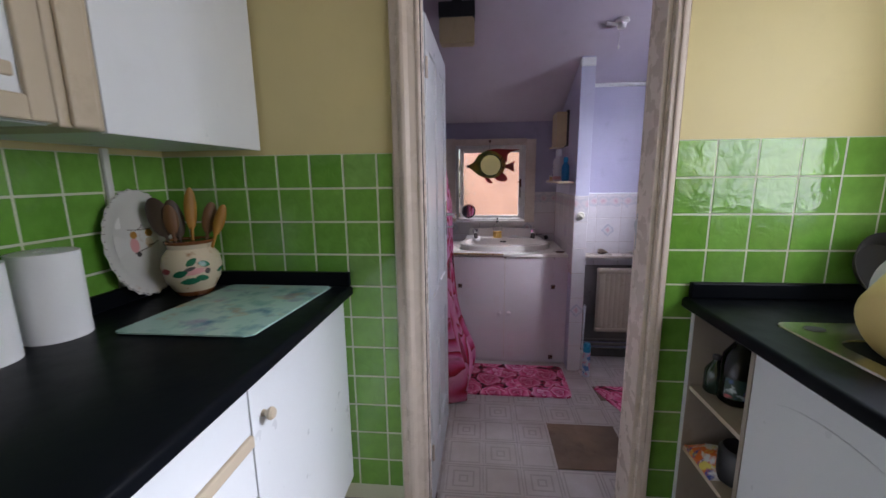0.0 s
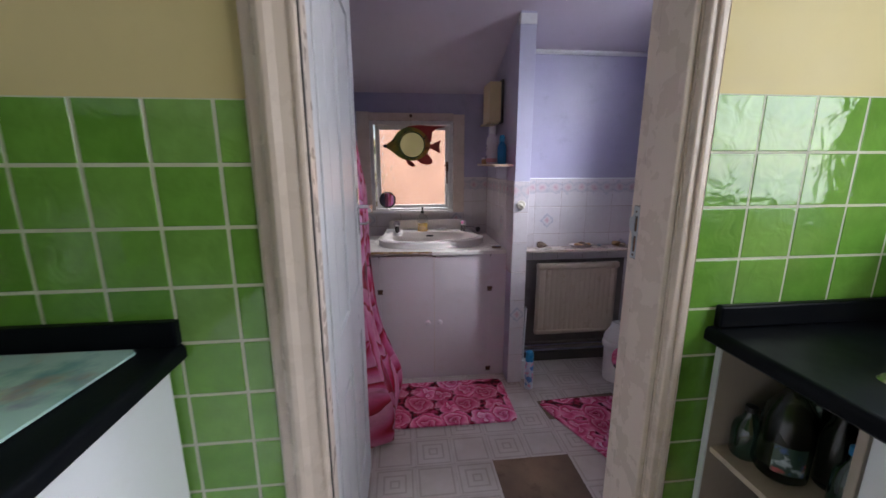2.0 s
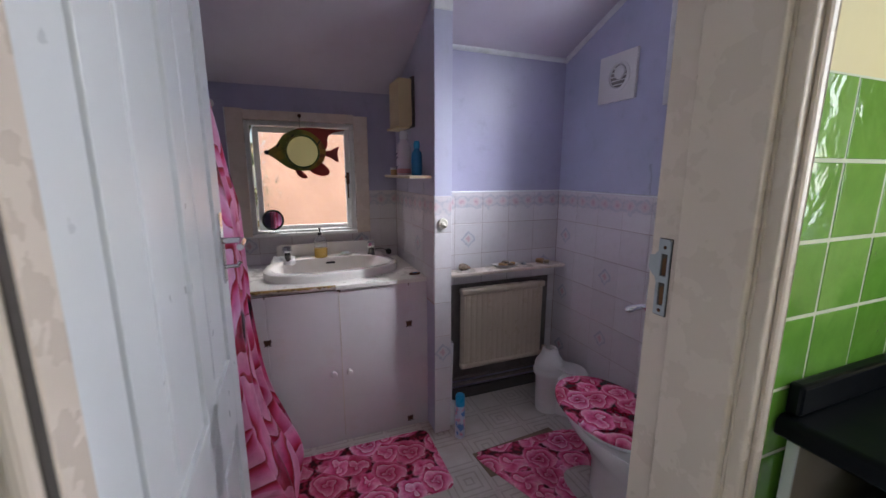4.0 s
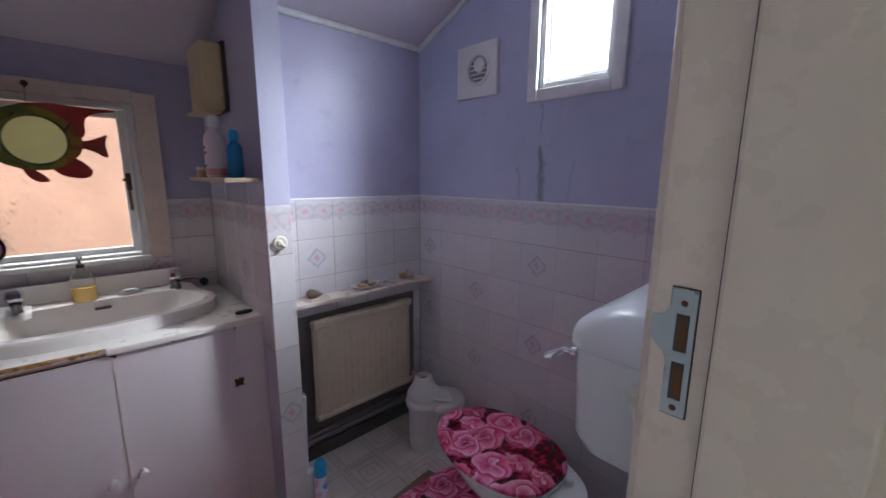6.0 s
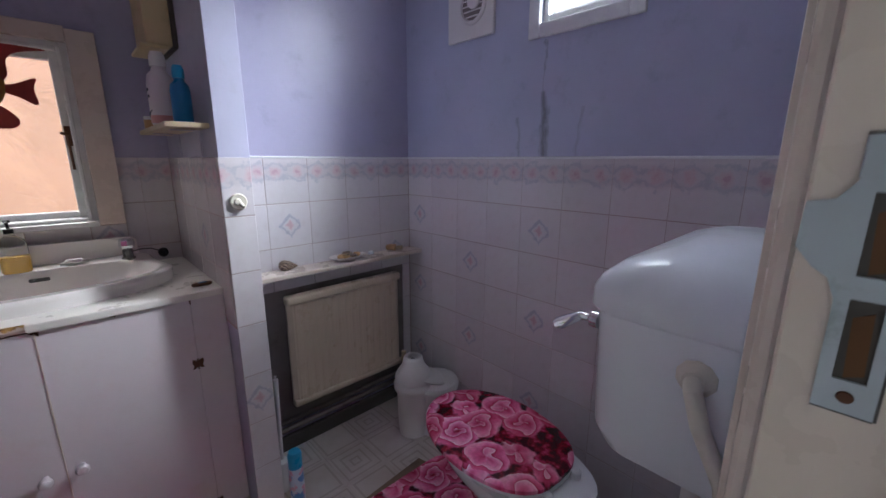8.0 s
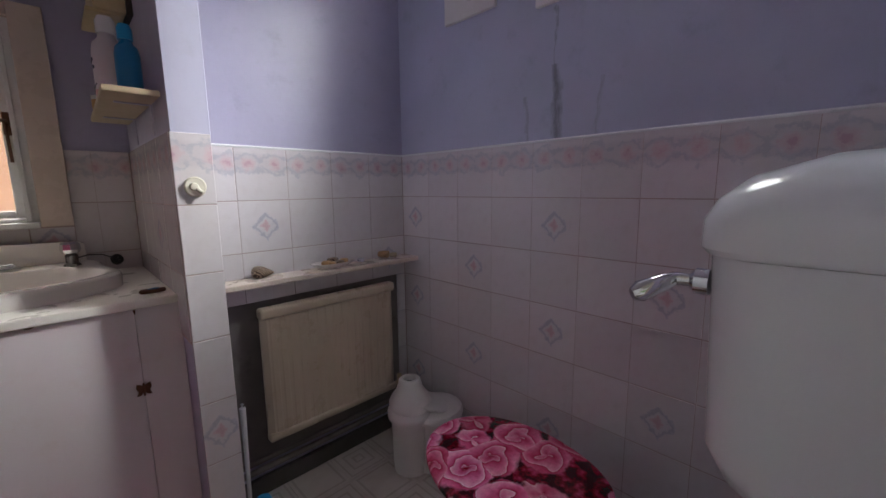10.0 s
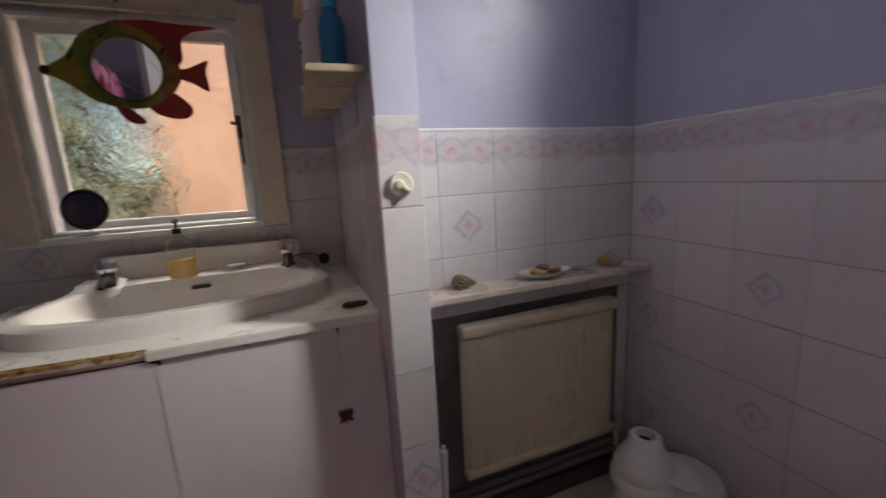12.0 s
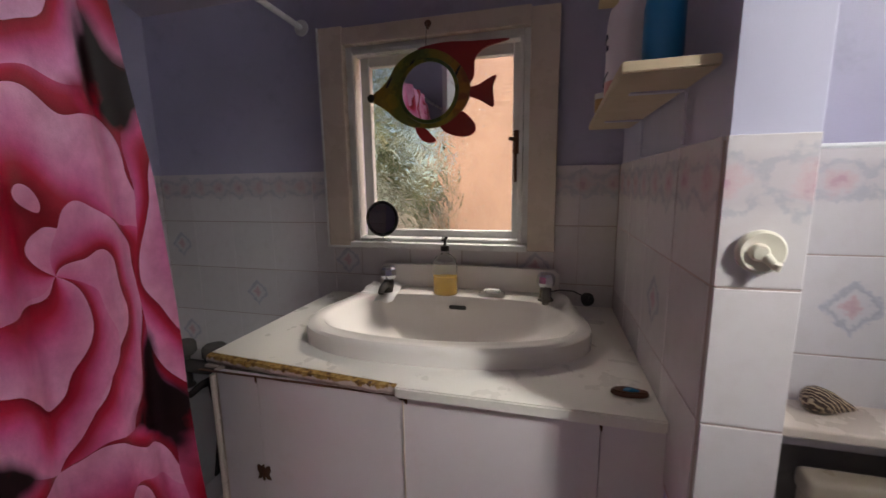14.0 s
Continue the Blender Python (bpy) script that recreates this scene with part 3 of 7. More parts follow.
wall_left = wall("wall_kitchen_west", "yellow", (KL - 0.12, KL, -1.5, DW1, KF - 0.3, 2.6))
wall_right = wall("wall_kitchen_east", "yellow", (KR, KR + 0.14, -1.5, -0.10, KF, 2.6), (KR, KR + 0.14, 1.20, DW0, KF, 2.6),
                  (KR, KR + 0.14, -0.10, 1.20, KF, 1.14), (KR, KR + 0.14, -0.10, 1.20, 2.10, 2.6))
wall("wall_kitchen_south", "yellow", (KL, KR, -1.62, -1.5, KF, 2.6))
DX0, DX1, DZ = -0.310, 0.54, 2.06
wall_door = wall("wall_doorway", "yellow", (KL, DX0, DW0, DW1 - 0.02, BF, 2.6), (DX1, 1.9, DW0, DW1 - 0.02, BF, 2.6), (DX0, DX1, DW0, DW1 - 0.02, DZ, 2.6))
wall("wall_bathroom_south", "lilac", (BL - 0.02, DX0, DW1 - 0.02, DW1, BF, 2.6), (DX1, RW, DW1 - 0.02, DW1, BF, 2.6), (DX0, DX1, DW1 - 0.02, DW1, DZ, 2.6))
wall_bath_left = wall("wall_bathroom_west", "lilac", (BL - 0.12, BL, DW1, WW, BF, 2.6))
WX0, WX1, WZ0, WZ1 = -0.335, 0.345, 0.93, 1.655
wall_win = wall("wall_window", "lilac", (BL - 0.12, WX0, WW, WW + 0.16, BF, 2.6), (WX1, PX1, WW, WW + 0.16, BF, 2.6),
                (WX0, WX1, WW, WW + 0.16, BF, WZ0), (WX0, WX1, WW, WW + 0.16, WZ1, 2.6))
pier = wall("wall_pier", "pale", (PX0, PX1, PF, WW, BF, 2.6))
wall_niche = wall("wall_niche", "lilac", (PX1, RW + 0.14, NB, NB + 0.12, BF, 2.6))
RY0, RY1, RZ0, RZ1 = 2.27, 2.605, 1.72, 2.22
RT = RW + 0.13
wall_east = wall("wall_bathroom_east", "lilac_damp_skylit", (RW, RT, DW1, RY0, BF, 2.6), (RW, RT, RY1, NB, BF, 2.6),
                 (RW, RT, RY0, RY1, BF, RZ0), (RW, RT, RY0, RY1, RZ1, 2.6))
tagged(part("kitchen_floor", box(KL, KR, -1.5, 1.50, -0.06, 0), "roomfloor"), kind="structure")
tagged(part("step_riser", box(DX0, DX1, 1.48, 1.50, BF, -0.06), "grime_and_shade"), kind="structure")
tagged(part("bathroom_floor", box(BL, RW, 1.50, WW, BF - 0.06, BF - 0.004), "grime_and_shade"), kind="structure")
tagged(part("ceiling_kitchen", box(KL - 0.1, KR + 0.1, -1.6, DW1 - 0.1, 2.45, 2.53), "ceil_white"), kind="structure")
yb = 3.13 - (2.45 - 2.20) / 0.43
prof = [(DW1 - 0.1, 2.45), (yb, 2.45), (4.2, ceil_z(4.2)), (4.2, ceil_z(4.2) + 0.08), (yb, 2.53), (DW1 - 0.1, 2.53)]
tagged(part("ceiling_bathroom", prism(prof, "x", BL - 0.15, RW + 0.15), "ceiling"), kind="structure")


def cornice(name, x0, y0, x1, y1, r=0.016):
    p = [Vector((x0, y0, ceil_z(y0) - r * 0.7)), Vector((x1, y1, ceil_z(y1) - r * 0.7))]
    return tagged(part(name, tube(p, r, segs=8), "white_trim", smooth=True), kind="structure")


cornice("trim_niche", PX1, NB - 0.008, RW, NB - 0.008)
cornice("trim_east", RW - 0.008, yb, RW - 0.008, NB)
tagged(part("trim_pier_corner", box(PX0 - 0.002, PX1 + 0.004, PF - 0.006, PF + 0.05, ceil_z(PF) - 0.07, ceil_z(PF) - 0.012, 0.004), "white_trim"), kind="structure")
tagged(part("trim_pier_edge", box(PX1 - 0.001, PX1 + 0.004, PF + 0.001, PF + 0.02, 1.21, 2.16, 0.0015), "pale"), kind="structure")

# doorway: lining, stops, architraves
door_set = tagged(new("doorway_trim"), "cream gloss-painted doorway lining and architraves", "door frame", kind="structure")


def fixed(name, bm, mat, parent, **kw):
    return part(name, bm, mat, parent, **kw)


fixed("lining_hinge_side", box(DX0, -0.302, 1.498, 1.549, BF, DZ, 0.001), "trim", door_set)
fixed("hinge_rebate", box(DX0, -0.302, 1.5495, 1.684, BF, DZ, 0.001), "door", door_set, label="white gloss-painted rebate")
fixed("lining_latch_side", box(0.532, DX1, 1.498, 1.680, BF, DZ, 0.002), "trim", door_set)
fixed("lining_head", box(-0.302, 0.532, 1.498, 1.684, DZ - 0.02, DZ, 0.002), "trim", door_set)
fixed("stop", box(-0.3015, -0.285, 1.4985, 1.548, BF, DZ - 0.02, 0.003), "trim", door_set)
# Thin dark strip puts the shadow line beside the stop into colour.
fixed("stop_joint", box(0.5306, 0.5318, 1.6185, 1.6212, BF, DZ - 0.02), "grime_and_shade", door_set, label="thin dark strip painted as shade beside the stop")
fixed("stop", box(0.515, 0.532, 1.500, 1.618, BF, DZ - 0.02, 0.004), "trim", door_set)
fixed("stop", box(-0.285, 0.515, 1.500, 1.618, DZ - 0.035, DZ - 0.0202, 0.003), "trim", door_set)


def architrave(x0, x1, y0, y1, z0, z1, inner):
    """Moulded board; the thicker edge away from the opening."""
    bm = box(x0, x1, y0, y1, z0, z1, 0.004)
    w = x1 - x0
    s = 1 if inner == "right" else -1
    cx = (x0 + x1) / 2 - s * w * 0.22
    ym = y0 - 0.007 if y0 < 1.55 else y1 + 0.007
    box(cx - w * 0.27, cx + w * 0.27, min(ym, y1), max(ym, y0), z0, z1, 0.006, bm)
    return bm


moulding = [(-0.396, 1.504), (-0.396, 1.489), (-0.390, 1.485), (-0.374, 1.483), (-0.365, 1.471), (-0.355, 1.465), (-0.344, 1.466), (-0.330, 1.474), (-0.306, 1.479), (-0.302, 1.475), (-0.294, 1.475), (-0.289, 1.481), (-0.289, 1.504)]
fixed("architrave", prism(moulding, "z", KF, DZ + 0.08, 0.0015), "trim", door_set)
fixed("seam", box(-0.2885, -0.2865, 1.486, 1.4975, KF, DZ), "dark_and_shade", door_set, label="dark open seam beside the architrave")
fixed("architrave", architrave(0.536, 0.574, 1.478, 1.504, KF, DZ + 0.08, "left"), "trim", door_set)
fixed("architrave", box(-0.398, 0.574, 1.476, 1.504, DZ + 0.08, DZ + 0.15, 0.005), "trim", door_set)
fixed("architrave", architrave(0.545, 0.60, 1.679, 1.692, BF, DZ + 0.06, "left"), "trim", door_set)
fixed("architrave", box(-0.30, 0.60, 1.682, 1.702, DZ + 0.0, DZ + 0.06, 0.004), "trim", door_set)
tagged(part("skirting", box(0.575, 0.64, 1.700, 1.716, BF, BF + 0.12, 0.004), "white_trim"), kind="structure")

keep = thing("strike_plate", "worn metal strike plate with two slots on the cream jamb", "strike plate", (0.531, 1.655, 1.145))
kb = bmesh.new()
for y0, y1, z0, z1 in ((1.637, 1.642, 1.074, 1.214), (1.655, 1.661, 1.074, 1.214), (1.642, 1.655, 1.074, 1.092), (1.642, 1.655, 1.136, 1.148), (1.642, 1.655, 1.190, 1.214)):
    box(0.5285, 0.5315, y0, y1, z0, z1, bm=kb)
prism([(1.661, 1.196), (1.668, 1.186), (1.679, 1.184), (1.680, 1.160), (1.672, 1.150), (1.665, 1.145), (1.661, 1.134)], "x", 0.5285, 0.5315, bm=kb)
kp = part("plate", kb, "dull_steel", keep)
kp.parent, kp.matrix_parent_inverse = keep, Matrix.Translation(keep.location).inverted()
o = part("top_tab", box(0.5280, 0.5312, 1.640, 1.662, 1.196, 1.217, 0.001), "dull_steel", keep, "bare metal end")
o.matrix_parent_inverse = kp.matrix_parent_inverse
# No recess is cut: a dark panel paints the shade inside each slot.
for z, z1 in ((1.092, 1.136), (1.148, 1.190)):
    o = part("slot", box(0.5306, 0.5317, 1.642, 1.655, z, z1), "dark_and_shade", keep, "dark panel painted as the shade inside the slot")
    o.matrix_parent_inverse = kp.matrix_parent_inverse
    o = part("slot_wood", prism([(1.6435, z + 0.004), (1.651, z + 0.001), (1.6525, z1 - 0.010), (1.645, z1 - 0.006)], "x", 0.5302, 0.5309), "slot_wood", keep, "raw brown wood inside the slot")
    o.matrix_parent_inverse = kp.matrix_parent_inverse
for z in (1.083, 1.202):
    o = part("screw", lathe([(0.0036, 0), (0.003, 0.0012), (0.001, 0.0016)], segs=12, m=Matrix.Translation((0.5285, 1.6485, z)) @ pose(0, 0, 0, 0, -90, 0)), "rust", keep, "dark worn screw head")
    o.matrix_parent_inverse = kp.matrix_parent_inverse


for y0, y1, z0, z1 in ((1.6355, 1.6368, 1.073, 1.2185), (1.6368, 1.662, 1.2172, 1.2185), (1.6368, 1.661, 1.0722, 1.0738)):
    o = part("rebate_line", box(0.5303, 0.5318, y0, y1, z0, z1), "dark_and_shade", keep, "dark gap round the plate")
    o.matrix_parent_inverse = kp.matrix_parent_inverse


def adopt(root):
    """Keeps the parts of a thing where they were built, in the world's metres."""
    inv = Matrix.Translation(root.location).inverted()
    for o in root.children:
        o.matrix_parent_inverse = inv


# door leaf, opened inwards
door = thing("door_1", "white gloss-painted panelled door standing wide open against the curtain", "door", (-0.283, 1.69, BF))
LX0, LX1, LY0, LY1 = -0.322, -0.287, 1.690, 2.445
lb = bmesh.new()
zs = [(BF + 0.01, BF + 0.22), (BF + 0.82, BF + 1.02), (BF + 2.09, BF + 2.20)]
box(LX0, LX1, LY0, LY0 + 0.105, BF + 0.01, BF + 2.20, 0.002, lb)
box(LX0, LX1, LY1 - 0.105, LY1, BF + 0.01, BF + 2.20, 0.002, lb)
box(LX0, LX1, 2.02, 2.115, BF + 0.22, BF + 2.09, 0.002, lb)
for z0, z1 in zs:
    box(LX0, LX1, LY0 + 0.105, LY1 - 0.105, z0, z1, 0.002, lb)
part("leaf_frame", lb, "door", door)
for y0, y1 in ((LY0 + 0.105, 2.02), (2.115, LY1 - 0.105)):
    for z0, z1 in ((BF + 0.22, BF + 0.82), (BF + 1.02, BF + 2.09)):
        pb = box(LX0 + 0.010, LX1 - 0.010, y0, y1, z0, z1)
        box(LX0 + 0.005, LX1 - 0.005, y0 + 0.035, y1 - 0.035, z0 + 0.035, z1 - 0.035, 0.004, pb)
        part("panel", pb, "door", door)
part("handle_plate", box(LX1, LX1 + 0.005, LY1 - 0.075, LY1 - 0.035, 1.025, 1.225, 0.002), "steel", door, "chrome plate")
hb = tube([(LX1, LY1 - 0.055, 1.145), (LX1 + 0.050, LY1 - 0.055, 1.145), (LX1 + 0.058, LY1 - 0.075, 1.145), (LX1 + 0.058, LY1 - 0.15, 1.14)], 0.009)
part("handle", hb, "steel", door, "chrome lever handle", smooth=True)
tb = tube([(LX1, LY1 - 0.055, 1.070), (LX1 + 0.036, LY1 - 0.055, 1.070), (LX1 + 0.044, LY1 - 0.055, 1.082)], 0.006)
part("thumb_turn", tb, "steel", door, "chrome thumb turn", smooth=True)
for z in (0.05, 1.75):
    part("hinge", tube([(-0.285, 1.690, z), (-0.285, 1.690, z + 0.08)], 0.006), "trim", door)
adopt(door)

door.location.x -= 0.010
door.rotation_euler.z = -radians(0.76)

# ---- basin window ----
win = tagged(new("window_1"), "white-painted casement window with rippled glass in a broad cream surround", "window", kind="structure")


def surround(x0, x1, y0, y1, z0, z1, w, bevel=0.003, bm=None):
    bm = box(x0, x0 + w, y0, y1, z0, z1, bevel, bm)
    box(x1 - w, x1, y0, y1, z0, z1, bevel, bm)
    box(x0 + w, x1 - w, y0, y1, z1 - w, z1, bevel, bm)
    box(x0 + w, x1 - w, y0, y1, z0, z0 + w, bevel, bm)
    return bm


sb = box(-0.418, -0.325, WW - 0.030, WW + 0.001, 0.920, 1.715, 0.003)
box(0.338, 0.428, WW - 0.030, WW + 0.001, 0.925, 1.700, 0.003, sb)
box(-0.325, 0.338, WW - 0.030, WW + 0.001, 1.650, 1.708, 0.003, sb)
part("architrave", sb, "trim", win)
eb_ = box(-0.4245, -0.4185, WW - 0.034, WW - 0.0055, 0.919, 1.716, 0.002)
box(-0.4245, -0.326, WW - 0.0335, WW - 0.0305, 0.919, 0.928, 0.001, eb_)
part("edge_bead", eb_, "white_trim", win, "white painted outer edge")
part("window_sill", box(-0.324, 0.337, WW - 0.042, WW + 0.05, 0.922, 0.944, 0.004), "white_trim", win)
part("window_frame", surround(-0.335, 0.345, WW + 0.001, WW + 0.07, 0.930, 1.655, 0.030, 0.004), "white_trim", win)
part("bead", surround(-0.308, 0.318, WW - 0.012, WW + 0.006, 0.944, 1.632, 0.014, 0.003), "white_trim", win)
cs = surround(-0.285, 0.315, WW + 0.030, WW + 0.062, 0.950, 1.620, 0.036, 0.004)
part("casement", cs, "white_trim", win)
g = part("pane", box(-0.250, 0.280, WW + 0.044, WW + 0.050, 0.985, 1.585), "rippled", win)
g.visible_shadow = False
lt = box(0.283, 0.303, WW + 0.018, WW + 0.030, 1.255, 1.335, 0.003)
tube([(0.293, WW + 0.02, 1.30), (0.293, WW - 0.004, 1.30), (0.27, WW - 0.012, 1.305)], 0.006, lt)
tube([(0.29, WW + 0.018, 1.30), (0.292, WW + 0.014, 1.16)], 0.005, lt)
part("window_catch", lt, "rust", win, "dark brass window catch", smooth=True)
hk = tube([(0.0, WW - 0.031, 1.67), (0.0, WW - 0.045, 1.672), (0.0, WW - 0.047, 1.69)], 0.003)
lathe([(0.012, 0), (0.012, 0.004)], m=Matrix.Translation((0, WW - 0.031, 1.685)) @ pose(0, 0, 0, 90, 0, 0), segs=14, bm=hk)
part("hook", hk, "rust", win, "small brass picture hook")

# ---- high window ----
win2 = tagged(new("window_2"), "small high white-painted window with frosted glass and daylight behind", "window", kind="structure")


def surround_x(y0, y1, x0, x1, z0, z1, w, bevel=0.003):
    bm = box(x0, x1, y0, y0 + w, z0, z1, bevel)
    box(x0, x1, y1 - w, y1, z0, z1, bevel, bm)
    box(x0, x1, y0 + w, y1 - w, z1 - w, z1, bevel, bm)
    box(x0, x1, y0 + w, y1 - w, z0, z0 + w, bevel, bm)
    return bm


part("architrave", surround_x(RY0 - 0.052, RY1 + 0.055, RW - 0.018, RW + 0.001, RZ0 - 0.055, RZ1 + 0.05, 0.052, 0.005), "white_trim", win2)
part("window_frame", surround_x(RY0 + 0.001, RY1 - 0.001, RW + 0.002, RW + 0.06, RZ0 + 0.001, RZ1 - 0.001, 0.022), "white_trim", win2)
part("casement", surround_x(RY0 + 0.024, RY1 - 0.024, RW + 0.03, RW + 0.055, RZ0 + 0.024, RZ1 - 0.024, 0.018), "white_trim", win2)
g = part("pane", box(RW + 0.040, RW + 0.045, RY0 + 0.04, RY1 - 0.04, RZ0 + 0.04, RZ1 - 0.04), "frosted", win2)
g.visible_shadow = False
# kitchen window over the sink
win3 = tagged(new("window_3"), "white-painted kitchen window above the sink", "window", kind="structure")
part("window_frame", surround_x(-0.10, 1.20, KR + 0.03, KR + 0.09, 1.14, 2.10, 0.05), "white_trim", win3)
part("mullion", box(KR + 0.03, KR + 0.09, 0.53, 0.57, 1.19, 2.05, 0.003), "white_trim", win3)
part("window_sill", box(KR - 0.02, KR + 0.03, -0.12, 1.22, 1.12, 1.145, 0.004), "white_trim", win3)

# ---- outdoors ----
tagged(part("ground", box(-60, 60, -60, 60, -0.60, -0.50), "ground"), kind="structure")
gw = thing("garden_wall", "sunlit terracotta-coloured garden wall outside the window", "wall", (0.9, 5.6, -0.5))
part("wall", box(-0.36, 3.2, 5.5, 5.7, -0.5, 2.6, 0.01), "brick_out", gw)
adopt(gw)
# Added block: a guessed pale backdrop that brightens the pane's lower left.
lw_ = thing("pale_backdrop_block", "pale added block that brightens the lower left of the pane", "wall", (-1.7, 5.05, -0.5))
part("wall", box(-3.0, -0.47, 5.0, 5.1, -0.5, 0.93, 0.01), "pale_backdrop", lw_)
adopt(lw_)
hd = bmesh.new()
rnd = random.Random(4)
for i in range(850):
    c = Vector((rnd.uniform(-3.2, -0.36), 5.5 + rnd.uniform(-0.35, 0.35), rnd.uniform(-0.5, 2.3)))
    n = pose(*c, rnd.uniform(0, 180), rnd.uniform(0, 180), rnd.uniform(0, 180))
    s = rnd.uniform(0.08, 0.2)
    hd.faces.new([hd.verts.new(n @ Vector(p)) for p in ((-s, 0, 0), (0, -s * 0.5, s * 0.2), (s, 0, 0), (0, s * 0.5, s * 0.2))])
hedge = thing("hedge", "dull green garden hedge outside the window", "hedge", (-1.5, 5.5, -0.5))
part("leaves", hd, "hedge", hedge)
part("stem", tube([(-1.5, 5.5, -0.5), (-1.48, 5.52, 0.8), (-1.5, 5.5, 1.8)], [0.06, 0.04, 0.02]), "wood", hedge)
adopt(hedge)

# ---- kitchen ----
WTL, WTR = 0.955, 0.932


def worktop(name, label, x0, x1, y0, y1, top, up_h, front):
    t = thing(name, label, "worktop", ((x0 + x1) / 2, (y0 + y1) / 2, top - 0.038))
    # rolled front edge
    s = 1 if front == "max" else -1
    xe, xw = (x1, x0) if s > 0 else (x0, x1)
    pr = [(xw, top - 0.038), (xw, top)] + [(xe - s * 0.014 + s * 0.014 * math.sin(a), top - 0.014 + 0.014 * math.cos(a)) for a in [radians(d) for d in (0, 22, 45, 67, 90)]]
    pr += [(xe, top - 0.032), (xe - s * 0.006, top - 0.038)]
    part("slab", prism(pr, "y", y0, y1), "laminate", t, smooth=True)
    return t


wl = worktop("worktop", "black laminate worktop with a low upstand along the green tiles", KL + 0.006, -0.575, -0.75, 1.496, WTL, 0.06, "max")
part("upstand", box(KL + 0.028, -0.580, 1.474, 1.497, WTL, WTL + 0.056, 0.004), "laminate", wl)
part("upstand", box(KL + 0.008, KL + 0.028, -0.75, 1.497, WTL, WTL + 0.056, 0.004), "laminate", wl)
adopt(wl)
wr = worktop("worktop", "black laminate worktop round the inset steel sink", 0.645, KR - 0.004, -0.75, 1.496, WTR, 0.05, "min")
part("upstand", box(0.664, KR - 0.006, 1.474, 1.497, WTR, WTR + 0.058, 0.006), "laminate", wr)
adopt(wr)


def knob(bm, c, axis, r=0.016, depth=0.03):
    m = Matrix.Translation(c) @ (pose(0, 0, 0, 0, 90 if axis > 0 else -90, 0) if abs(axis) == 1 else pose(0, 0, 0, 90, 0, 0))
    return lathe([(r * 0.55, 0), (r * 0.45, depth * 0.35), (r * 0.95, depth * 0.6), (r, depth * 0.8), (r * 0.75, depth), (r * 0.2, depth * 1.04)], m=m, segs=18, bm=bm)


def left_cabinet(y0, y1, drawers, label):
    c = thing("base_cabinet", label, "kitchen cabinet", (-0.9, (y0 + y1) / 2, 0))
    part("body", box(KL + 0.02, -0.632, y0 + 0.001, y1 - 0.001, 0.10, WTL - 0.040), "cab_white", c)
    part("plinth", box(KL + 0.02, -0.68, y0 + 0.001, y1 - 0.001, 0.0, 0.10), "cab_beige", c)
    x0, x1 = -0.631, -0.613
    if drawers:
        zt = WTL - 0.045
        for k, h in enumerate((0.165, 0.165, 0.47)):
            d = part("drawer_front", box(x0, x1, y0 + 0.003, y1 - 0.003, zt - h + 0.034, zt, 0.002), "cab_white", c)
            part("rail", box(x0, x1 + 0.008, y0 + 0.003, y1 - 0.003, zt - h + 0.002, zt - h + 0.032, 0.004), "cab_beige", d, "limed cream wood pull rail")
            zt -= h + 0.002
    else:
        d = part("cabinet_door", box(x0, x1, y0 + 0.003, y1 - 0.003, 0.115, WTL - 0.046, 0.002), "cab_white", c)
        part("knob", knob(None, (x1, y0 + 0.05, WTL - 0.155), 1), "cab_beige", d, "small cream wooden knob", smooth=True)
    adopt(c)
    for d in c.children:
        for q in d.children:
            q.matrix_parent_inverse = Matrix()
    return c


left_cabinet(0.842, 1.494, False, "plain white base cabinet with a small cream knob")
left_cabinet(0.29, 0.842, True, "white base unit of drawers with cream wooden pull rails")
left_cabinet(-0.26, 0.29, True, "white base unit of drawers with cream wooden pull rails")
left_cabinet(-0.75, -0.26, False, "plain white base cabinet with a small cream knob")

UZ0, UZ1, UX = 1.475, 2.15, -0.895


def wall_cabinet(y0, y1, framed, label, lift=0.0):
    c = thing("wall_cabinet", label, "kitchen cabinet", (KL + 0.2, (y0 + y1) / 2, UZ0))
    part("body", box(KL + 0.008, UX - 0.019, y0, y1, UZ0, UZ1, 0.001), "cab_white", c)
    if framed:
        d = part("cabinet_door", box(UX - 0.018, UX - 0.004, y0 + 0.003, y1 - 0.003, UZ0 + 0.002, UZ1 - 0.002, 0.002), "cab_white", c)
        fb = surround_x(y0 + 0.004, y1 - 0.004, UX - 0.004, UX + 0.010, UZ0 + 0.003, UZ1 - 0.003, 0.045, 0.004)
        box(UX - 0.004, UX + 0.006, y0 + 0.06, y1 - 0.06, UZ0 + 0.075, UZ0 + 0.10, 0.004, fb)
        part("moulding", fb, "cab_beige", c, "limed cream moulding")
    else:
        part("cabinet_door", box(UX - 0.018, UX, y0 + 0.003, y1 - 0.003, UZ0 - 0.004, UZ1, 0.002), "cab_white", c)
    adopt(c)


wall_cabinet(0.875, 1.494, False, "plain white wall cabinet fixed above the green tiles")
post = thing("cabinet_pilaster", "limed cream fluted pilaster between the wall cabinets", "trim", (UX, 0.82, UZ0))
pb = box(KL + 0.01, UX + 0.004, 0.775, 0.872, UZ0 - 0.002, UZ1, 0.004)
box(UX + 0.004, UX + 0.016, 0.795, 0.852, UZ0 - 0.001, UZ1, 0.006, pb)
part("pilaster", pb, "cab_beige", post)
adopt(post)
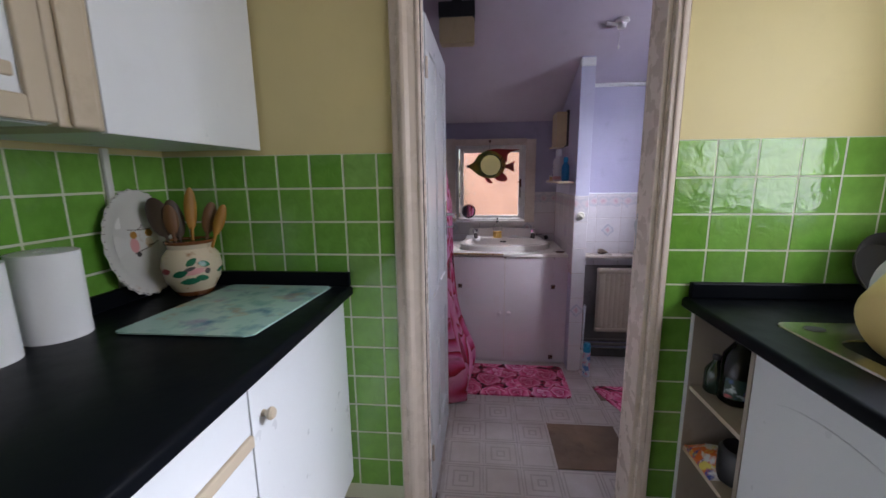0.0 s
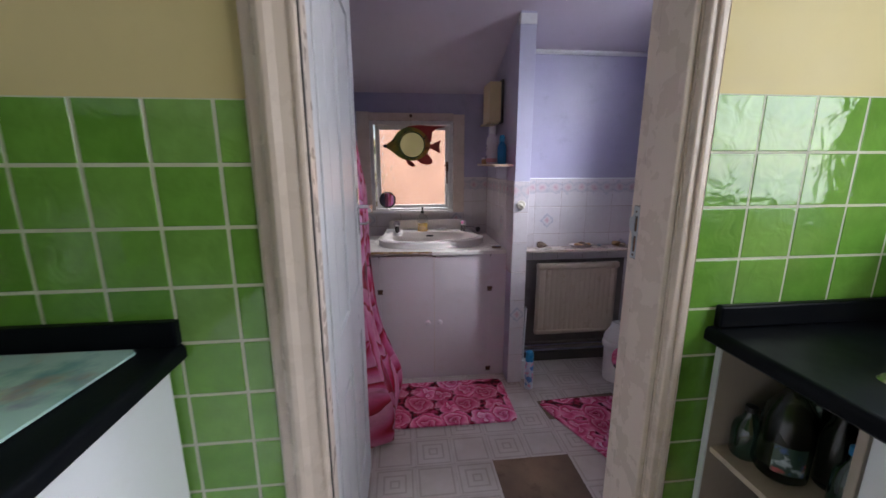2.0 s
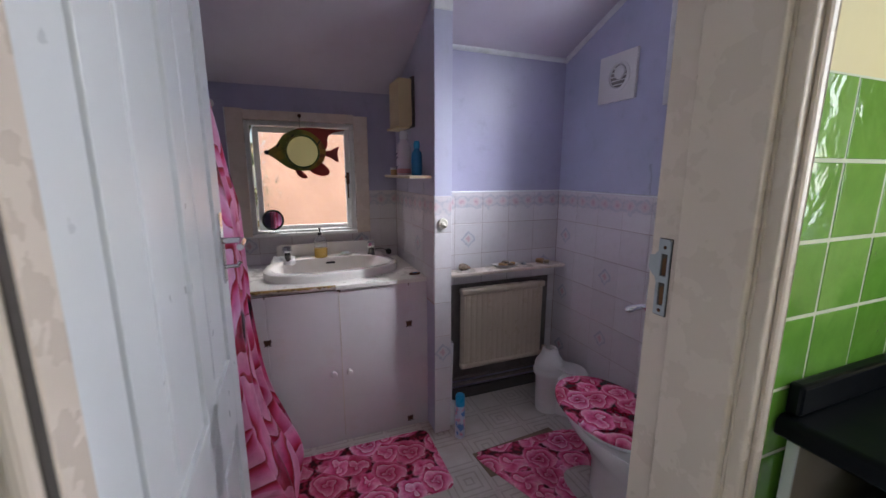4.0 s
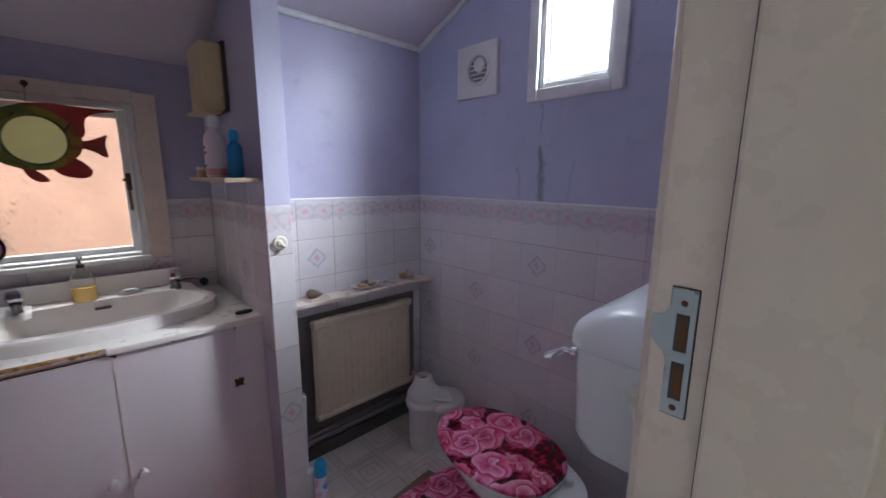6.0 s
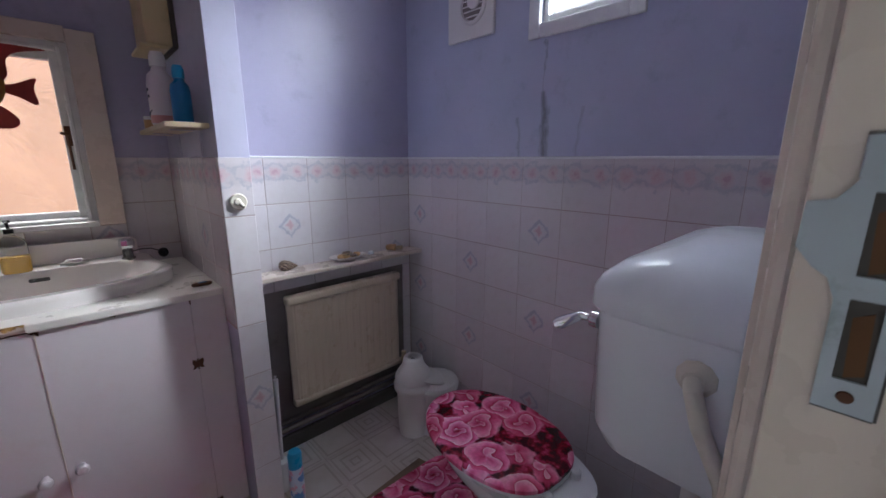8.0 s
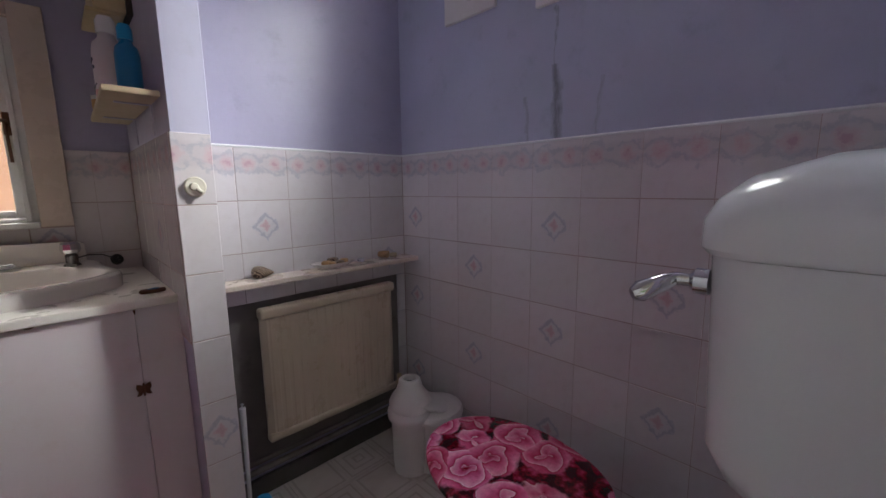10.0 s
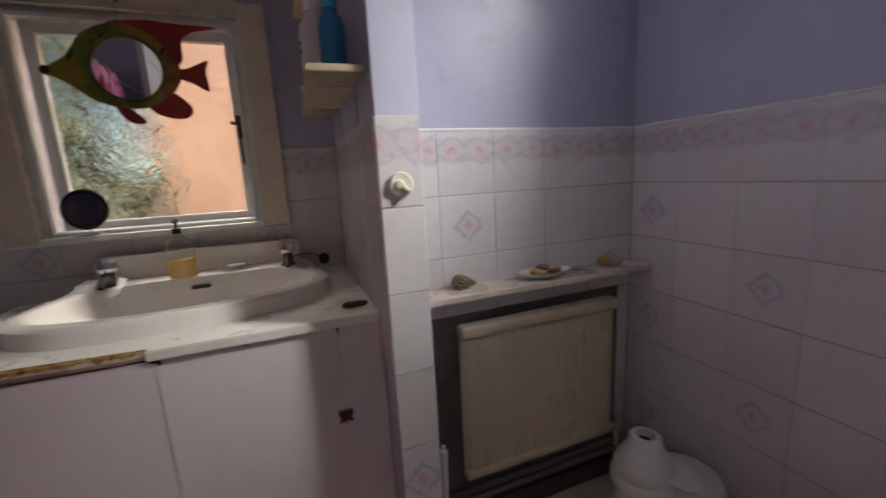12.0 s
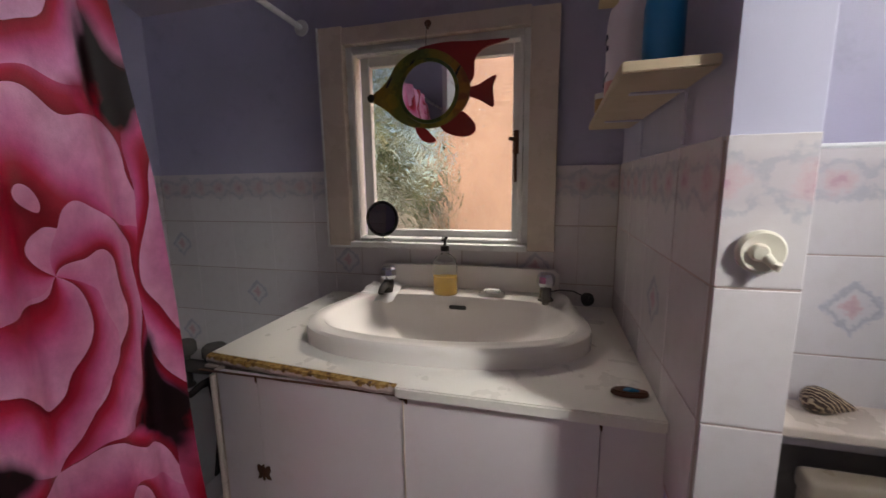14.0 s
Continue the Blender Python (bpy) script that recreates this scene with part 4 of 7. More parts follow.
wall_cabinet(0.15, 0.772, True, "white wall cabinet with limed cream moulding")
wall_cabinet(-0.5, 0.147, True, "white wall cabinet with limed cream moulding")

# right side: open shelves, cupboard, sink
sh = thing("open_shelf_unit", "narrow open cream shelf unit crammed with bottles under the worktop", "shelf unit", (0.98, 1.33, 0))
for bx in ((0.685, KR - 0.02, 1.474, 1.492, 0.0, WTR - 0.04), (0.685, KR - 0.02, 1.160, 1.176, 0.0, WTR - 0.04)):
    part("side", box(*bx, 0.0015), "shelf_inside_shaded", sh)
for z in (0.10, 0.335, 0.585):
    part("shelf", box(0.690, KR - 0.03, 1.177, 1.473, z, z + 0.016, 0.0015), "cab_beige", sh)
part("back", box(KR - 0.03, KR - 0.022, 1.177, 1.473, 0.1, WTR - 0.04), "shelf_inside_shaded", sh)
part("edge_lipping", box(0.680, 0.6848, 1.474, 1.492, 0.0, WTR - 0.041, 0.001), "cab_white", sh, "pale worn front edge")
adopt(sh)


def bottle(name, label, at, r, h, mat, cap, sx=1.0, neck=0.35, capmat="black"):
    t = thing(name, label, "bottle", at)
    p = [(r * 0.85, 0), (r, 0.008), (r, h * 0.52), (r * 0.9, h * 0.62), (r * neck, h * 0.82), (r * neck, h * 0.88)]
    part("bottle", lathe(p, at, sx=sx, segs=24), mat, t, smooth=True)
    part("cap", lathe([(r * neck * 1.15, h * 0.88), (r * neck * 1.15, h * 0.98), (r * neck * 0.7, h)], at, sx=sx, segs=20), capmat, t, cap, smooth=True)
    adopt(t)
    return t


b = bottle("spray_bottle", "clear washing liquid bottle with a green and red label", (0.785, 1.37, 0.602), 0.052, 0.275, "bottle_glass", "", neck=0.26)
lab = bmesh.new()
arc = [radians(200 + 7 * k) for k in range(11)]
rows_ = [[lab.verts.new((0.785 + r * math.cos(a_), 1.37 + r * math.sin(a_), 0.602 + z)) for a_ in arc] for r, z in ((0.0526, 0.030), (0.0528, 0.065), (0.0528, 0.100))]
for p, q in zip(rows_, rows_[1:]):
    for i in range(10):
        lab.faces.new((p[i], p[i + 1], q[i + 1], q[i]))
lab = part("bottle_label", lab, "liquid_label", b, "green and red printed label", smooth=True)
lab.matrix_parent_inverse = Matrix.Translation(b.location).inverted()
bottle("glass_bottle", "dark green glass bottle", (0.752, 1.435, 0.602), 0.034, 0.14, "green_glass", "")
bottle("glass_bottle", "small clear glass bottle with a dark cap", (0.865, 1.32, 0.602), 0.036, 0.22, "bottle_glass", "", neck=0.42)
bottle("glass_bottle", "dark green glass bottle", (0.93, 1.42, 0.602), 0.038, 0.25, "green_glass", "")
bottle("glass_bottle", "dark green glass bottle", (0.90, 1.235, 0.602), 0.034, 0.20, "green_glass", "")
bottle("glass_bottle", "bottle of dark liquid with a blue cap", (0.800, 1.245, 0.602), 0.030, 0.17, "green_glass", "blue cap", capmat="blue")
jar = thing("black_jar", "squat black plastic pot", "pot", (0.78, 1.30, 0.352))
part("pot", lathe([(0.05, 0), (0.062, 0.01), (0.062, 0.11), (0.05, 0.125), (0.02, 0.13)], (0.78, 1.30, 0.352)), "black", jar, smooth=True)
adopt(jar)
pk = thing("cleaning_packet", "crumpled orange and blue plastic packet", "packet", (0.75, 1.35, 0.352))
pm = bmesh.new()
bmesh.ops.create_grid(pm, x_segments=14, y_segments=10, size=0.5)
for v in pm.verts:
    x, y = v.co.x, v.co.y
    bulge = (0.25 - x * x) * (0.25 - y * y) * 16
    v.co = Vector((0.755 + y * 0.13, 1.38 + x * 0.17, 0.362 + 0.05 * bulge + 0.006 * noise.noise(Vector((x * 9, y * 9, 1)))))
ex = bmesh.ops.extrude_face_region(pm, geom=pm.faces[:])
for v in ex["geom"]:
    if isinstance(v, bmesh.types.BMVert):
        v.co.z = 0.353 + (v.co.z - 0.362) * 0.1
part("bag", pm, "packet", pk, smooth=True)
adopt(pk)


def right_cabinet(y0, y1):
    c = thing("base_cabinet", "white sink cabinet with an arched moulded door panel", "kitchen cabinet", (0.98, (y0 + y1) / 2, 0))
    part("body", box(0.705, KR - 0.02, y0 + 0.001, y1 - 0.001, 0.10, WTR - 0.20), "cab_white", c)
    part("rail", box(0.705, 0.72, y0 + 0.001, y1 - 0.001, WTR - 0.199, WTR - 0.041), "cab_white", c)
    part("plinth", box(0.74, KR - 0.02, y0 + 0.001, y1 - 0.001, 0, 0.10), "cab_white", c)
    d = part("cabinet_door", box(0.684, 0.704, y0 + 0.003, y1 - 0.003, 0.115, WTR - 0.045, 0.003), "cab_white", c)
    a, e, m = y0 + 0.065, y1 - 0.065, (y0 + y1) / 2
    arch = [(a, 0.18), (e, 0.18), (e, 0.74)] + [(m + (e - m) * math.cos(t), 0.74 + 0.075 * math.sin(t)) for t in [radians(k) for k in range(15, 180, 15)]] + [(a, 0.74)]
    part("raised_panel", prism(arch, "x", 0.6815, 0.684, 0.0018), "cab_white", d)
    adopt(c)


right_cabinet(0.60, 1.158)
right_cabinet(0.04, 0.598)
right_cabinet(-0.55, 0.038)
sk = thing("kitchen_sink", "inset stainless steel sink with a draining ledge", "sink", (0.98, 0.9, WTR))
sb2 = bmesh.new()
o = rounded(0.775, 1.20, 0.35, 1.245, 0.03)
bowl = rounded(0.83, 1.16, 0.62, 1.12, 0.06)


def ring_mesh(bm, loops):
    rs = [[bm.verts.new(p) for p in L] for L in loops]
    for p, q in zip(rs, rs[1:]):
        n = len(p)
        for i in range(n):
            j = (i + 1) % n
            bm.faces.new((p[i], p[j], q[j], q[i]))
    return rs


rs = ring_mesh(sb2, [[(x, y, WTR + 0.001) for x, y in o], [(x + (0.98 - x) * 0.01, y + (0.8 - y) * 0.01, WTR + 0.006) for x, y in o], [(x, y, WTR + 0.004) for x, y in bowl],
                    [(x + (0.99 - x) * 0.05, y + (0.87 - y) * 0.05, WTR - 0.02) for x, y in bowl], [(x + (0.99 - x) * 0.15, y + (0.87 - y) * 0.12, WTR - 0.15) for x, y in bowl]])
sb2.faces.new(rs[-1])
part("basin", sb2, "sinkgold", sk, smooth=True)
part("overflow", lathe([(0.02, 0), (0.02, 0.003), (0.005, 0.004)], (0.85, 1.19, WTR + 0.004), sx=1.3), "black", sk, "dark tap hole")
adopt(sk)
bw = thing("washing_up_bowl", "yellow plastic bowl with white rim tipped sideways in the sink", "bowl", (0.98, 0.98, WTR + 0.01))
mb = Matrix.Translation((0.845, 0.985, 1.02)) @ pose(0, 0, 0, 0, 78, 8)
part("bowl", lathe([(0.01, -0.002), (0.078, 0), (0.094, 0.012), (0.140, 0.125), (0.137, 0.127), (0.088, 0.018), (0.01, 0.012)], m=mb, segs=40), "yellowp", bw, smooth=True)
part("rim", lathe([(0.139, 0.118), (0.158, 0.120), (0.162, 0.130), (0.160, 0.152), (0.152, 0.158), (0.138, 0.150), (0.136, 0.130)], m=mb, segs=40), "ceramic", bw, "thick white rim", smooth=True)
adopt(bw)
pt2 = thing("dinner_plate", "white plate propped against the yellow bowl", "plate", (1.02, 0.90, WTR + 0.01))
part("plate", lathe([(0.05, 0), (0.07, 0.004), (0.12, 0.016), (0.122, 0.02), (0.07, 0.010), (0.02, 0.008)], m=Matrix.Translation((1.06, 0.80, WTR + 0.10)) @ pose(0, 0, 0, 70, 0, 15), segs=40), "ceramic", pt2, smooth=True)
adopt(pt2)
pan = thing("frying_pan", "black frying pan leaning against the green tiles", "pan", (1.17, 1.40, WTR + 0.02))
mp_ = Matrix.Translation((1.20, 1.42, WTR + 0.125)) @ pose(0, 0, 0, 68, 0, 5)
part("pan", lathe([(0.01, 0), (0.085, 0), (0.112, 0.035), (0.114, 0.038), (0.108, 0.036), (0.082, 0.005), (0.01, 0.004)], m=mp_, segs=36), "black", pan, smooth=True)
adopt(pan)

# left worktop
gb = thing("chopping_board", "pale green glass chopping board with a faded print", "chopping board", (-0.83, 1.22, WTL))
part("board", prism([(-1.075, 0.985), (-1.06, 0.975), (-0.695, 0.975), (-0.675, 0.99), (-0.640, 1.44), (-0.655, 1.456), (-1.03, 1.460), (-1.045, 1.448)], "z", WTL + 0.004, WTL + 0.009, 0.001), "board", gb)
for x, y in ((-1.04, 1.01), (-0.70, 1.01), (-0.67, 1.42), (-1.01, 1.42)):
    part("foot", lathe([(0.008, 0), (0.008, 0.004)], (x, y, WTL), segs=12), "black", gb, "black rubber foot")
adopt(gb)
pot = thing("utensil_pot", "round painted earthenware pot with a green and brown pattern", "pot", (-1.132, 1.372, WTL))
pc = (-1.132, 1.372, WTL)
part("pot", lathe([(0.052, 0), (0.058, 0.005), (0.088, 0.06), (0.098, 0.105), (0.090, 0.145), (0.070, 0.172), (0.076, 0.19), (0.079, 0.197), (0.072, 0.197), (0.064, 0.172), (0.084, 0.14), (0.090, 0.105), (0.05, 0.014)], pc, segs=36), "pot", pot, smooth=True)

part("rim", lathe([(0.0765, 0.189), (0.0805, 0.1975), (0.0755, 0.2005), (0.0715, 0.1975)], pc, segs=36), "terracotta", pot, "brown glazed rim", smooth=True)
part("foot_band", lathe([(0.0535, 0.001), (0.0592, 0.005), (0.0675, 0.020)], pc, segs=36), "terracotta", pot, "brown band round the foot", smooth=True)


def pot_leaf(a0, z0, wa, hz, tilt, mat, label):
    """A painted leaf that follows the belly of the pot."""
    lb_ = bmesh.new()
    ring = []
    for k in range(14):
        t = 2 * math.pi * k / 14
        u, w_ = wa * math.cos(t), hz * math.sin(t) * (1 - 0.35 * abs(math.cos(t)))
        u, w_ = u * math.cos(tilt) - w_ * math.sin(tilt), u * math.sin(tilt) + w_ * math.cos(tilt)
        z = z0 + w_
        r = (0.0885 + (z - 0.06) * 0.22 if z < 0.105 else 0.0985 - (z - 0.105) * 0.21) + 0.0012
        ring.append(lb_.verts.new((pc[0] + r * math.cos(a0 + u / 0.095), pc[1] + r * math.sin(a0 + u / 0.095), pc[2] + z)))
    r = (0.0885 + (z0 - 0.06) * 0.22 if z0 < 0.105 else 0.0985 - (z0 - 0.105) * 0.21) + 0.0030
    mid = lb_.verts.new((pc[0] + r * math.cos(a0), pc[1] + r * math.sin(a0), pc[2] + z0))
    for k in range(14):
        lb_.faces.new((ring[k], ring[(k + 1) % 14], mid))
    part("painted_leaf", lb_, mat, pot, label, smooth=True)


A0 = radians(-52)
for da, z_, wa, hz, tl, mt_ in ((-0.42, 0.092, 0.026, 0.013, 0.3, "leaf_green"), (-0.10, 0.064, 0.036, 0.013, 0.1, "leaf_green"), (0.30, 0.072, 0.022, 0.012, -0.2, "leaf_green"),
                                (-0.02, 0.132, 0.020, 0.012, 0.6, "leaf_green"), (0.38, 0.122, 0.020, 0.012, -0.3, "leaf_green"), (-0.10, 0.108, 0.020, 0.007, 0.3, "dark_and_shade"),
                                (0.06, 0.098, 0.046, 0.012, 0.12, "pinkp"), (0.48, 0.095, 0.010, 0.012, 0.2, "dark_and_shade"), (-0.95, 0.10, 0.022, 0.012, 0.2, "red"), (1.1, 0.09, 0.022, 0.010, 0.2, "leaf_green")):
    pot_leaf(A0 + da, z_, wa, hz, tl, mt_, "painted leaf")
adopt(pot)


def spoon(name, label, x, y, lean, turn, mat, w, h, L):
    t = thing(name, label, "utensil", (x, y, WTL + 0.012))
    m = Matrix.Translation((x, y, WTL + 0.014)) @ pose(0, 0, 0, 0, lean, turn)
    bm = tube([m @ Vector((0, 0, z)) for z in (0, L * 0.3, L * 0.72)], [0.005, 0.0055, 0.006])
    b2 = bmesh.new()
    bmesh.ops.create_uvsphere(b2, u_segments=16, v_segments=10, radius=1)
    for v in b2.verts:
        v.co = m @ Vector((v.co.x * w, v.co.y * 0.006 + (v.co.x ** 2) * 0.006, L * 0.72 + h * 0.5 + v.co.z * h * 0.6))
    join(bm, b2)
    part("utensil", bm, mat, t, smooth=True)
    adopt(t)


spoon("wooden_spoon", "worn golden wooden spoon standing in the pot", -1.132, 1.375, 3, 50, "gold_wood", 0.021, 0.13, 0.32)
spoon("wooden_spoon", "brown wooden spatula standing in the pot", -1.157, 1.355, -4, 30, "wood", 0.024, 0.09, 0.30)
spoon("wooden_spoon", "pale wooden spoon leaning out of the pot", -1.107, 1.365, 19, 35, "gold_wood", 0.019, 0.10, 0.30)
spoon("wooden_spoon", "dark brown wooden spoon leaning out of the pot", -1.122, 1.380, 13, 45, "wood", 0.024, 0.10, 0.30)
spoon("black_spatula", "black plastic spatula standing in the pot", -1.152, 1.36, -13, 20, "dark_wood", 0.038, 0.12, 0.30)
spoon("black_spatula", "dark slotted spoon standing in the pot", -1.152, 1.39, -7, 40, "dark_wood", 0.030, 0.12, 0.28)
pl = thing("display_plate", "large oval plate with a scalloped dark rim and owl print", "plate", (-1.22, 1.30, WTL))
pm2 = bmesh.new()
mm = Matrix.Translation((-1.278, 1.312, WTL + 0.196)) @ pose(0, 0, 0, 0, 84, 0)
loops = []
for r, z in ((0.02, 0.0), (0.6, 0.0), (0.74, 0.018), (0.97, 0.026), (1.0, 0.022), (0.74, 0.008), (0.6, -0.008), (0.02, -0.008)):
    L = []
    for k in range(96):
        t = 2 * math.pi * k / 96
        q = r * (1 + (0.018 * math.sin(24 * t) if r > 0.9 else 0))
        L.append(mm @ Vector((0.186 * q * math.cos(t), 0.149 * q * math.sin(t), z)))
    loops.append(L)
rs = ring_mesh(pm2, loops)
pm2.faces.new(rs[0])
pm2.faces.new(rs[-1])
part("plate", pm2, "plate", pl, smooth=True)
for uy, uz, sz, sy_, mt_ in ((-0.012, 0.030, 0.013, 0.014, "gold_wood"), (0.052, 0.030, 0.014, 0.016, "gold_wood"), (-0.016, -0.006, 0.026, 0.018, "pinkp"), (0.046, -0.004, 0.020, 0.016, "pine"), (-0.006, -0.040, 0.008, 0.010, "dark_and_shade")):
    ow = bmesh.new()
    q_ = [mm @ Vector((-uz + sz * math.cos(t), uy + sy_ * math.sin(t), 0.0015)) for t in [2 * math.pi * k / 20 for k in range(20)]]
    ow.faces.new([ow.verts.new(p) for p in q_])
    part("bird_print", ow, mt_, pl, "printed bird on the glaze")
tw = bmesh.new()
for a_, c_ in (((0.034, -0.020), (0.004, 0.085)), ((0.012, 0.040), (0.004, 0.085)), ((-0.050, -0.030), (-0.046, 0.075)), ((-0.047, 0.01), (-0.062, 0.03))):
    tube([mm @ Vector((a_[0], a_[1], 0.001)), mm @ Vector(((a_[0] + c_[0]) / 2 + 0.004, (a_[1] + c_[1]) / 2, 0.001)), mm @ Vector((c_[0], c_[1], 0.001))], 0.0014, tw, 6)
part("twig_print", tw, "dark_wood", pl, "thin printed twigs")
rim = bmesh.new()
for k in range(48):
    t = 2 * math.pi * k / 48
    c = mm @ Vector((0.186 * 0.985 * math.cos(t), 0.149 * 0.985 * math.sin(t), 0.027))
    lathe([(0.0005, 0), (0.0032, 0.001), (0.0005, 0.003)], c, segs=6, bm=rim)
tagged(part("rim_print", rim, "dark_wood", pl, "dark dotted rim print"), kind="stuff")
adopt(pl)
for x, y, h, r in ((-1.222, 0.965, 0.232, 0.073), (-1.225, 0.795, 0.232, 0.070)):
    tr = thing("kitchen_roll", "white kitchen paper roll standing on the black worktop", "kitchen roll", (x, y, WTL), "kitchen rolls on the worktop")
    part("roll", lathe([(r, 0), (r, h), (r - 0.004, h + 0.001), (0.02, h + 0.001), (0.02, h - 0.05)], (x, y, WTL), segs=48), "towel", tr, smooth=True)
    adopt(tr)
pipe = thing("tile_trunking", "grey vertical cable trunking on the green tiles", "trunking", (KL + 0.02, 1.02, 1.2))
part("trunking", box(KL + 0.008, KL + 0.022, 1.240, 1.262, WTL + 0.057, UZ0 - 0.004, 0.003), "plastic", pipe)
adopt(pipe)

# ---- bathroom: vanity ----
VZ, VY = 0.737, 3.262
van = thing("vanity_unit", "pinkish white boxed vanity cupboard with two plain doors", "vanity unit", (0.1, 3.55, BF))
part("side", box(-0.385, -0.366, VY + 0.004, WW - 0.01, BF, VZ - 0.0275, 0.002), "trim", van)
part("stile", box(-0.3655, -0.250, VY, VY + 0.018, BF + 0.002, VZ - 0.0275, 0.001), "vanity", van)
part("stile", box(0.514, 0.628, VY, VY + 0.018, BF + 0.002, VZ - 0.0275, 0.001), "vanity", van)
part("rail", box(-0.250, 0.514, VY + 0.004, VY + 0.018, BF + 0.002, BF + 0.03), "vanity", van)
part("corner_bead", tube([(-0.378, VY - 0.002, BF), (-0.378, VY - 0.002, VZ - 0.035)], 0.007, segs=8), "trim", van, smooth=True)
for x0, x1, kx, hx in ((-0.2492, 0.1186, 0.071, -0.252), (0.1198, 0.5132, 0.156, 0.513)):
    d = part("cabinet_door", box(x0, x1, VY - 0.001, VY + 0.017, BF + 0.032, VZ - 0.0285, 0.0015), "vanity", van)
    kn = knob(None, (kx, VY - 0.001, 0.232), 0, r=0.018, depth=0.036)
    part("knob", kn, "vanity", d, "small white knob", smooth=True)
    for z in (0.46, -0.157):
        hb2 = bmesh.new()
        for s in (-1, 1):
            wing = [(hx, z - 0.008), (hx + s * 0.008, z - 0.017), (hx + s * 0.019, z - 0.019), (hx + s * 0.014, z - 0.006), (hx + s * 0.019, z + 0.006), (hx + s * 0.017, z + 0.019), (hx + s * 0.006, z + 0.015), (hx, z + 0.009)]
            prism(wing, "y", VY - 0.004, VY - 0.0015, bm=hb2)
        tube([(hx, VY - 0.004, z - 0.02), (hx, VY - 0.004, z + 0.02)], 0.0028, hb2)
        part("hinge", hb2, "rust", d, "rusty butterfly hinge")
part("filler_strip", box(0.1172, 0.1208, VY - 0.0035, VY - 0.0014, BF + 0.04, VZ - 0.034, 0.0008), "trim", van, "cream filler between the doors")
chips = bmesh.new()
for x, z, w, h in ((0.119, VZ - 0.031, 0.012, 0.006), (0.126, VZ - 0.038, 0.004, 0.005), (-0.252, VZ - 0.033, 0.003, 0.010), (0.514, VZ - 0.034, 0.003, 0.012), (0.30, VZ - 0.029, 0.010, 0.003)):
    prism(smooth_loop([(x - w, z), (x - w * 0.2, z + h), (x + w, z + h * 0.6), (x + w * 0.3, z - h)], 2), "y", VY - 0.0032, VY - 0.0012, bm=chips)
tagged(part("rust_stain", chips, "rust", van, "brown chips along the top edge"), kind="stuff")
adopt(van)

top = thing("vanity_worktop", "aged cream vanity worktop with its front edging broken off", "worktop", (0.1, 3.55, VZ - 0.04))
# slab with an opening for the basin
outer = [(-0.425, 3.305), (0.105, 3.262), (0.105, 3.2475), (0.623, 3.2475), (0.623, WW - 0.0085), (-0.425, WW - 0.0085)]
sl = prism(outer, "z", VZ - 0.026, VZ - 0.001, 0.003)
cut = [(-0.235, 3.53), (-0.18, 3.43), (-0.05, 3.385), (0.12, 3.375), (0.26, 3.39), (0.40, 3.44), (0.49, 3.53), (0.49, 3.68), (0.44, 3.80), (-0.17, 3.80), (-0.22, 3.68)]
sides = []
for (xa, ya), (xb, yb) in zip(cut, cut[1:] + cut[:1]):
    sides.append((Vector((xa, ya, 0)), Vector((yb - ya, xa - xb, 0)).normalized()))
    bmesh.ops.bisect_plane(sl, geom=sl.verts[:] + sl.edges[:] + sl.faces[:], plane_co=sides[-1][0], plane_no=sides[-1][1])
hole = [f for f in sl.faces if all((f.calc_center_median() - c_).dot(n_) < -1e-5 for c_, n_ in sides)]
bmesh.ops.delete(sl, geom=hole, context="FACES")
part("slab", sl, "vanity_top", top)
eb = bmesh.new()
er = []
for k in range(61):
    x = -0.424 + 0.529 * k / 60
    yf = 3.303 - (x + 0.424) * 0.078
    n1, n2 = noise.noise(Vector((x * 22, 1, 2))), noise.noise(Vector((x * 60, 5, 2)))
    tap = min(1, (60 - k) / 6)
    d1 = (0.012 + 0.006 * n1) * (0.4 + 0.6 * tap)
    er.append([eb.verts.new(p) for p in ((x, yf + 0.002, VZ - 0.001), (x, yf - d1, VZ - 0.003 + 0.002 * n2), (x, yf - d1 - 0.003 + 0.003 * n2, VZ - 0.014), (x, yf - d1 + 0.002 + 0.004 * n1, VZ - 0.024 + 0.003 * n2), (x, yf + 0.002, VZ - 0.026))])
for p, q in zip(er, er[1:]):
    for i in range(5):
        eb.faces.new((p[i], p[(i + 1) % 5], q[(i + 1) % 5], q[i]))
eb.faces.new(er[0])
eb.faces.new(er[-1])
part("broken_edge", eb, "broken", top, "bare chipboard where the edging broke off")
gp = bmesh.new()
for k in range(40):
    x = -0.42 + 1.03 * k / 40
    y_ = VY - 0.0025 if x > -0.385 else 3.285
    h_ = 0.0016 + 0.0022 * abs(noise.noise(Vector((x * 30, 0, 7))))
    box(x, x + 1.03 / 40, VY - 0.003, VY + 0.004, VZ - 0.0262 - h_, VZ - 0.0262, bm=gp)
part("worn_seam", gp, "rust", top, "dark worn seam under the edge")
part("corner_post", box(-0.428, -0.384, 3.285, 3.312, VZ - 0.034, VZ - 0.0265, 0.003), "broken", top)
adopt(top)

# basin: outline from the back (wide) to the curved front
bas = thing("wash_basin", "worn white inset wash basin with an oval bowl", "wash basin", (0.14, 3.65, VZ))


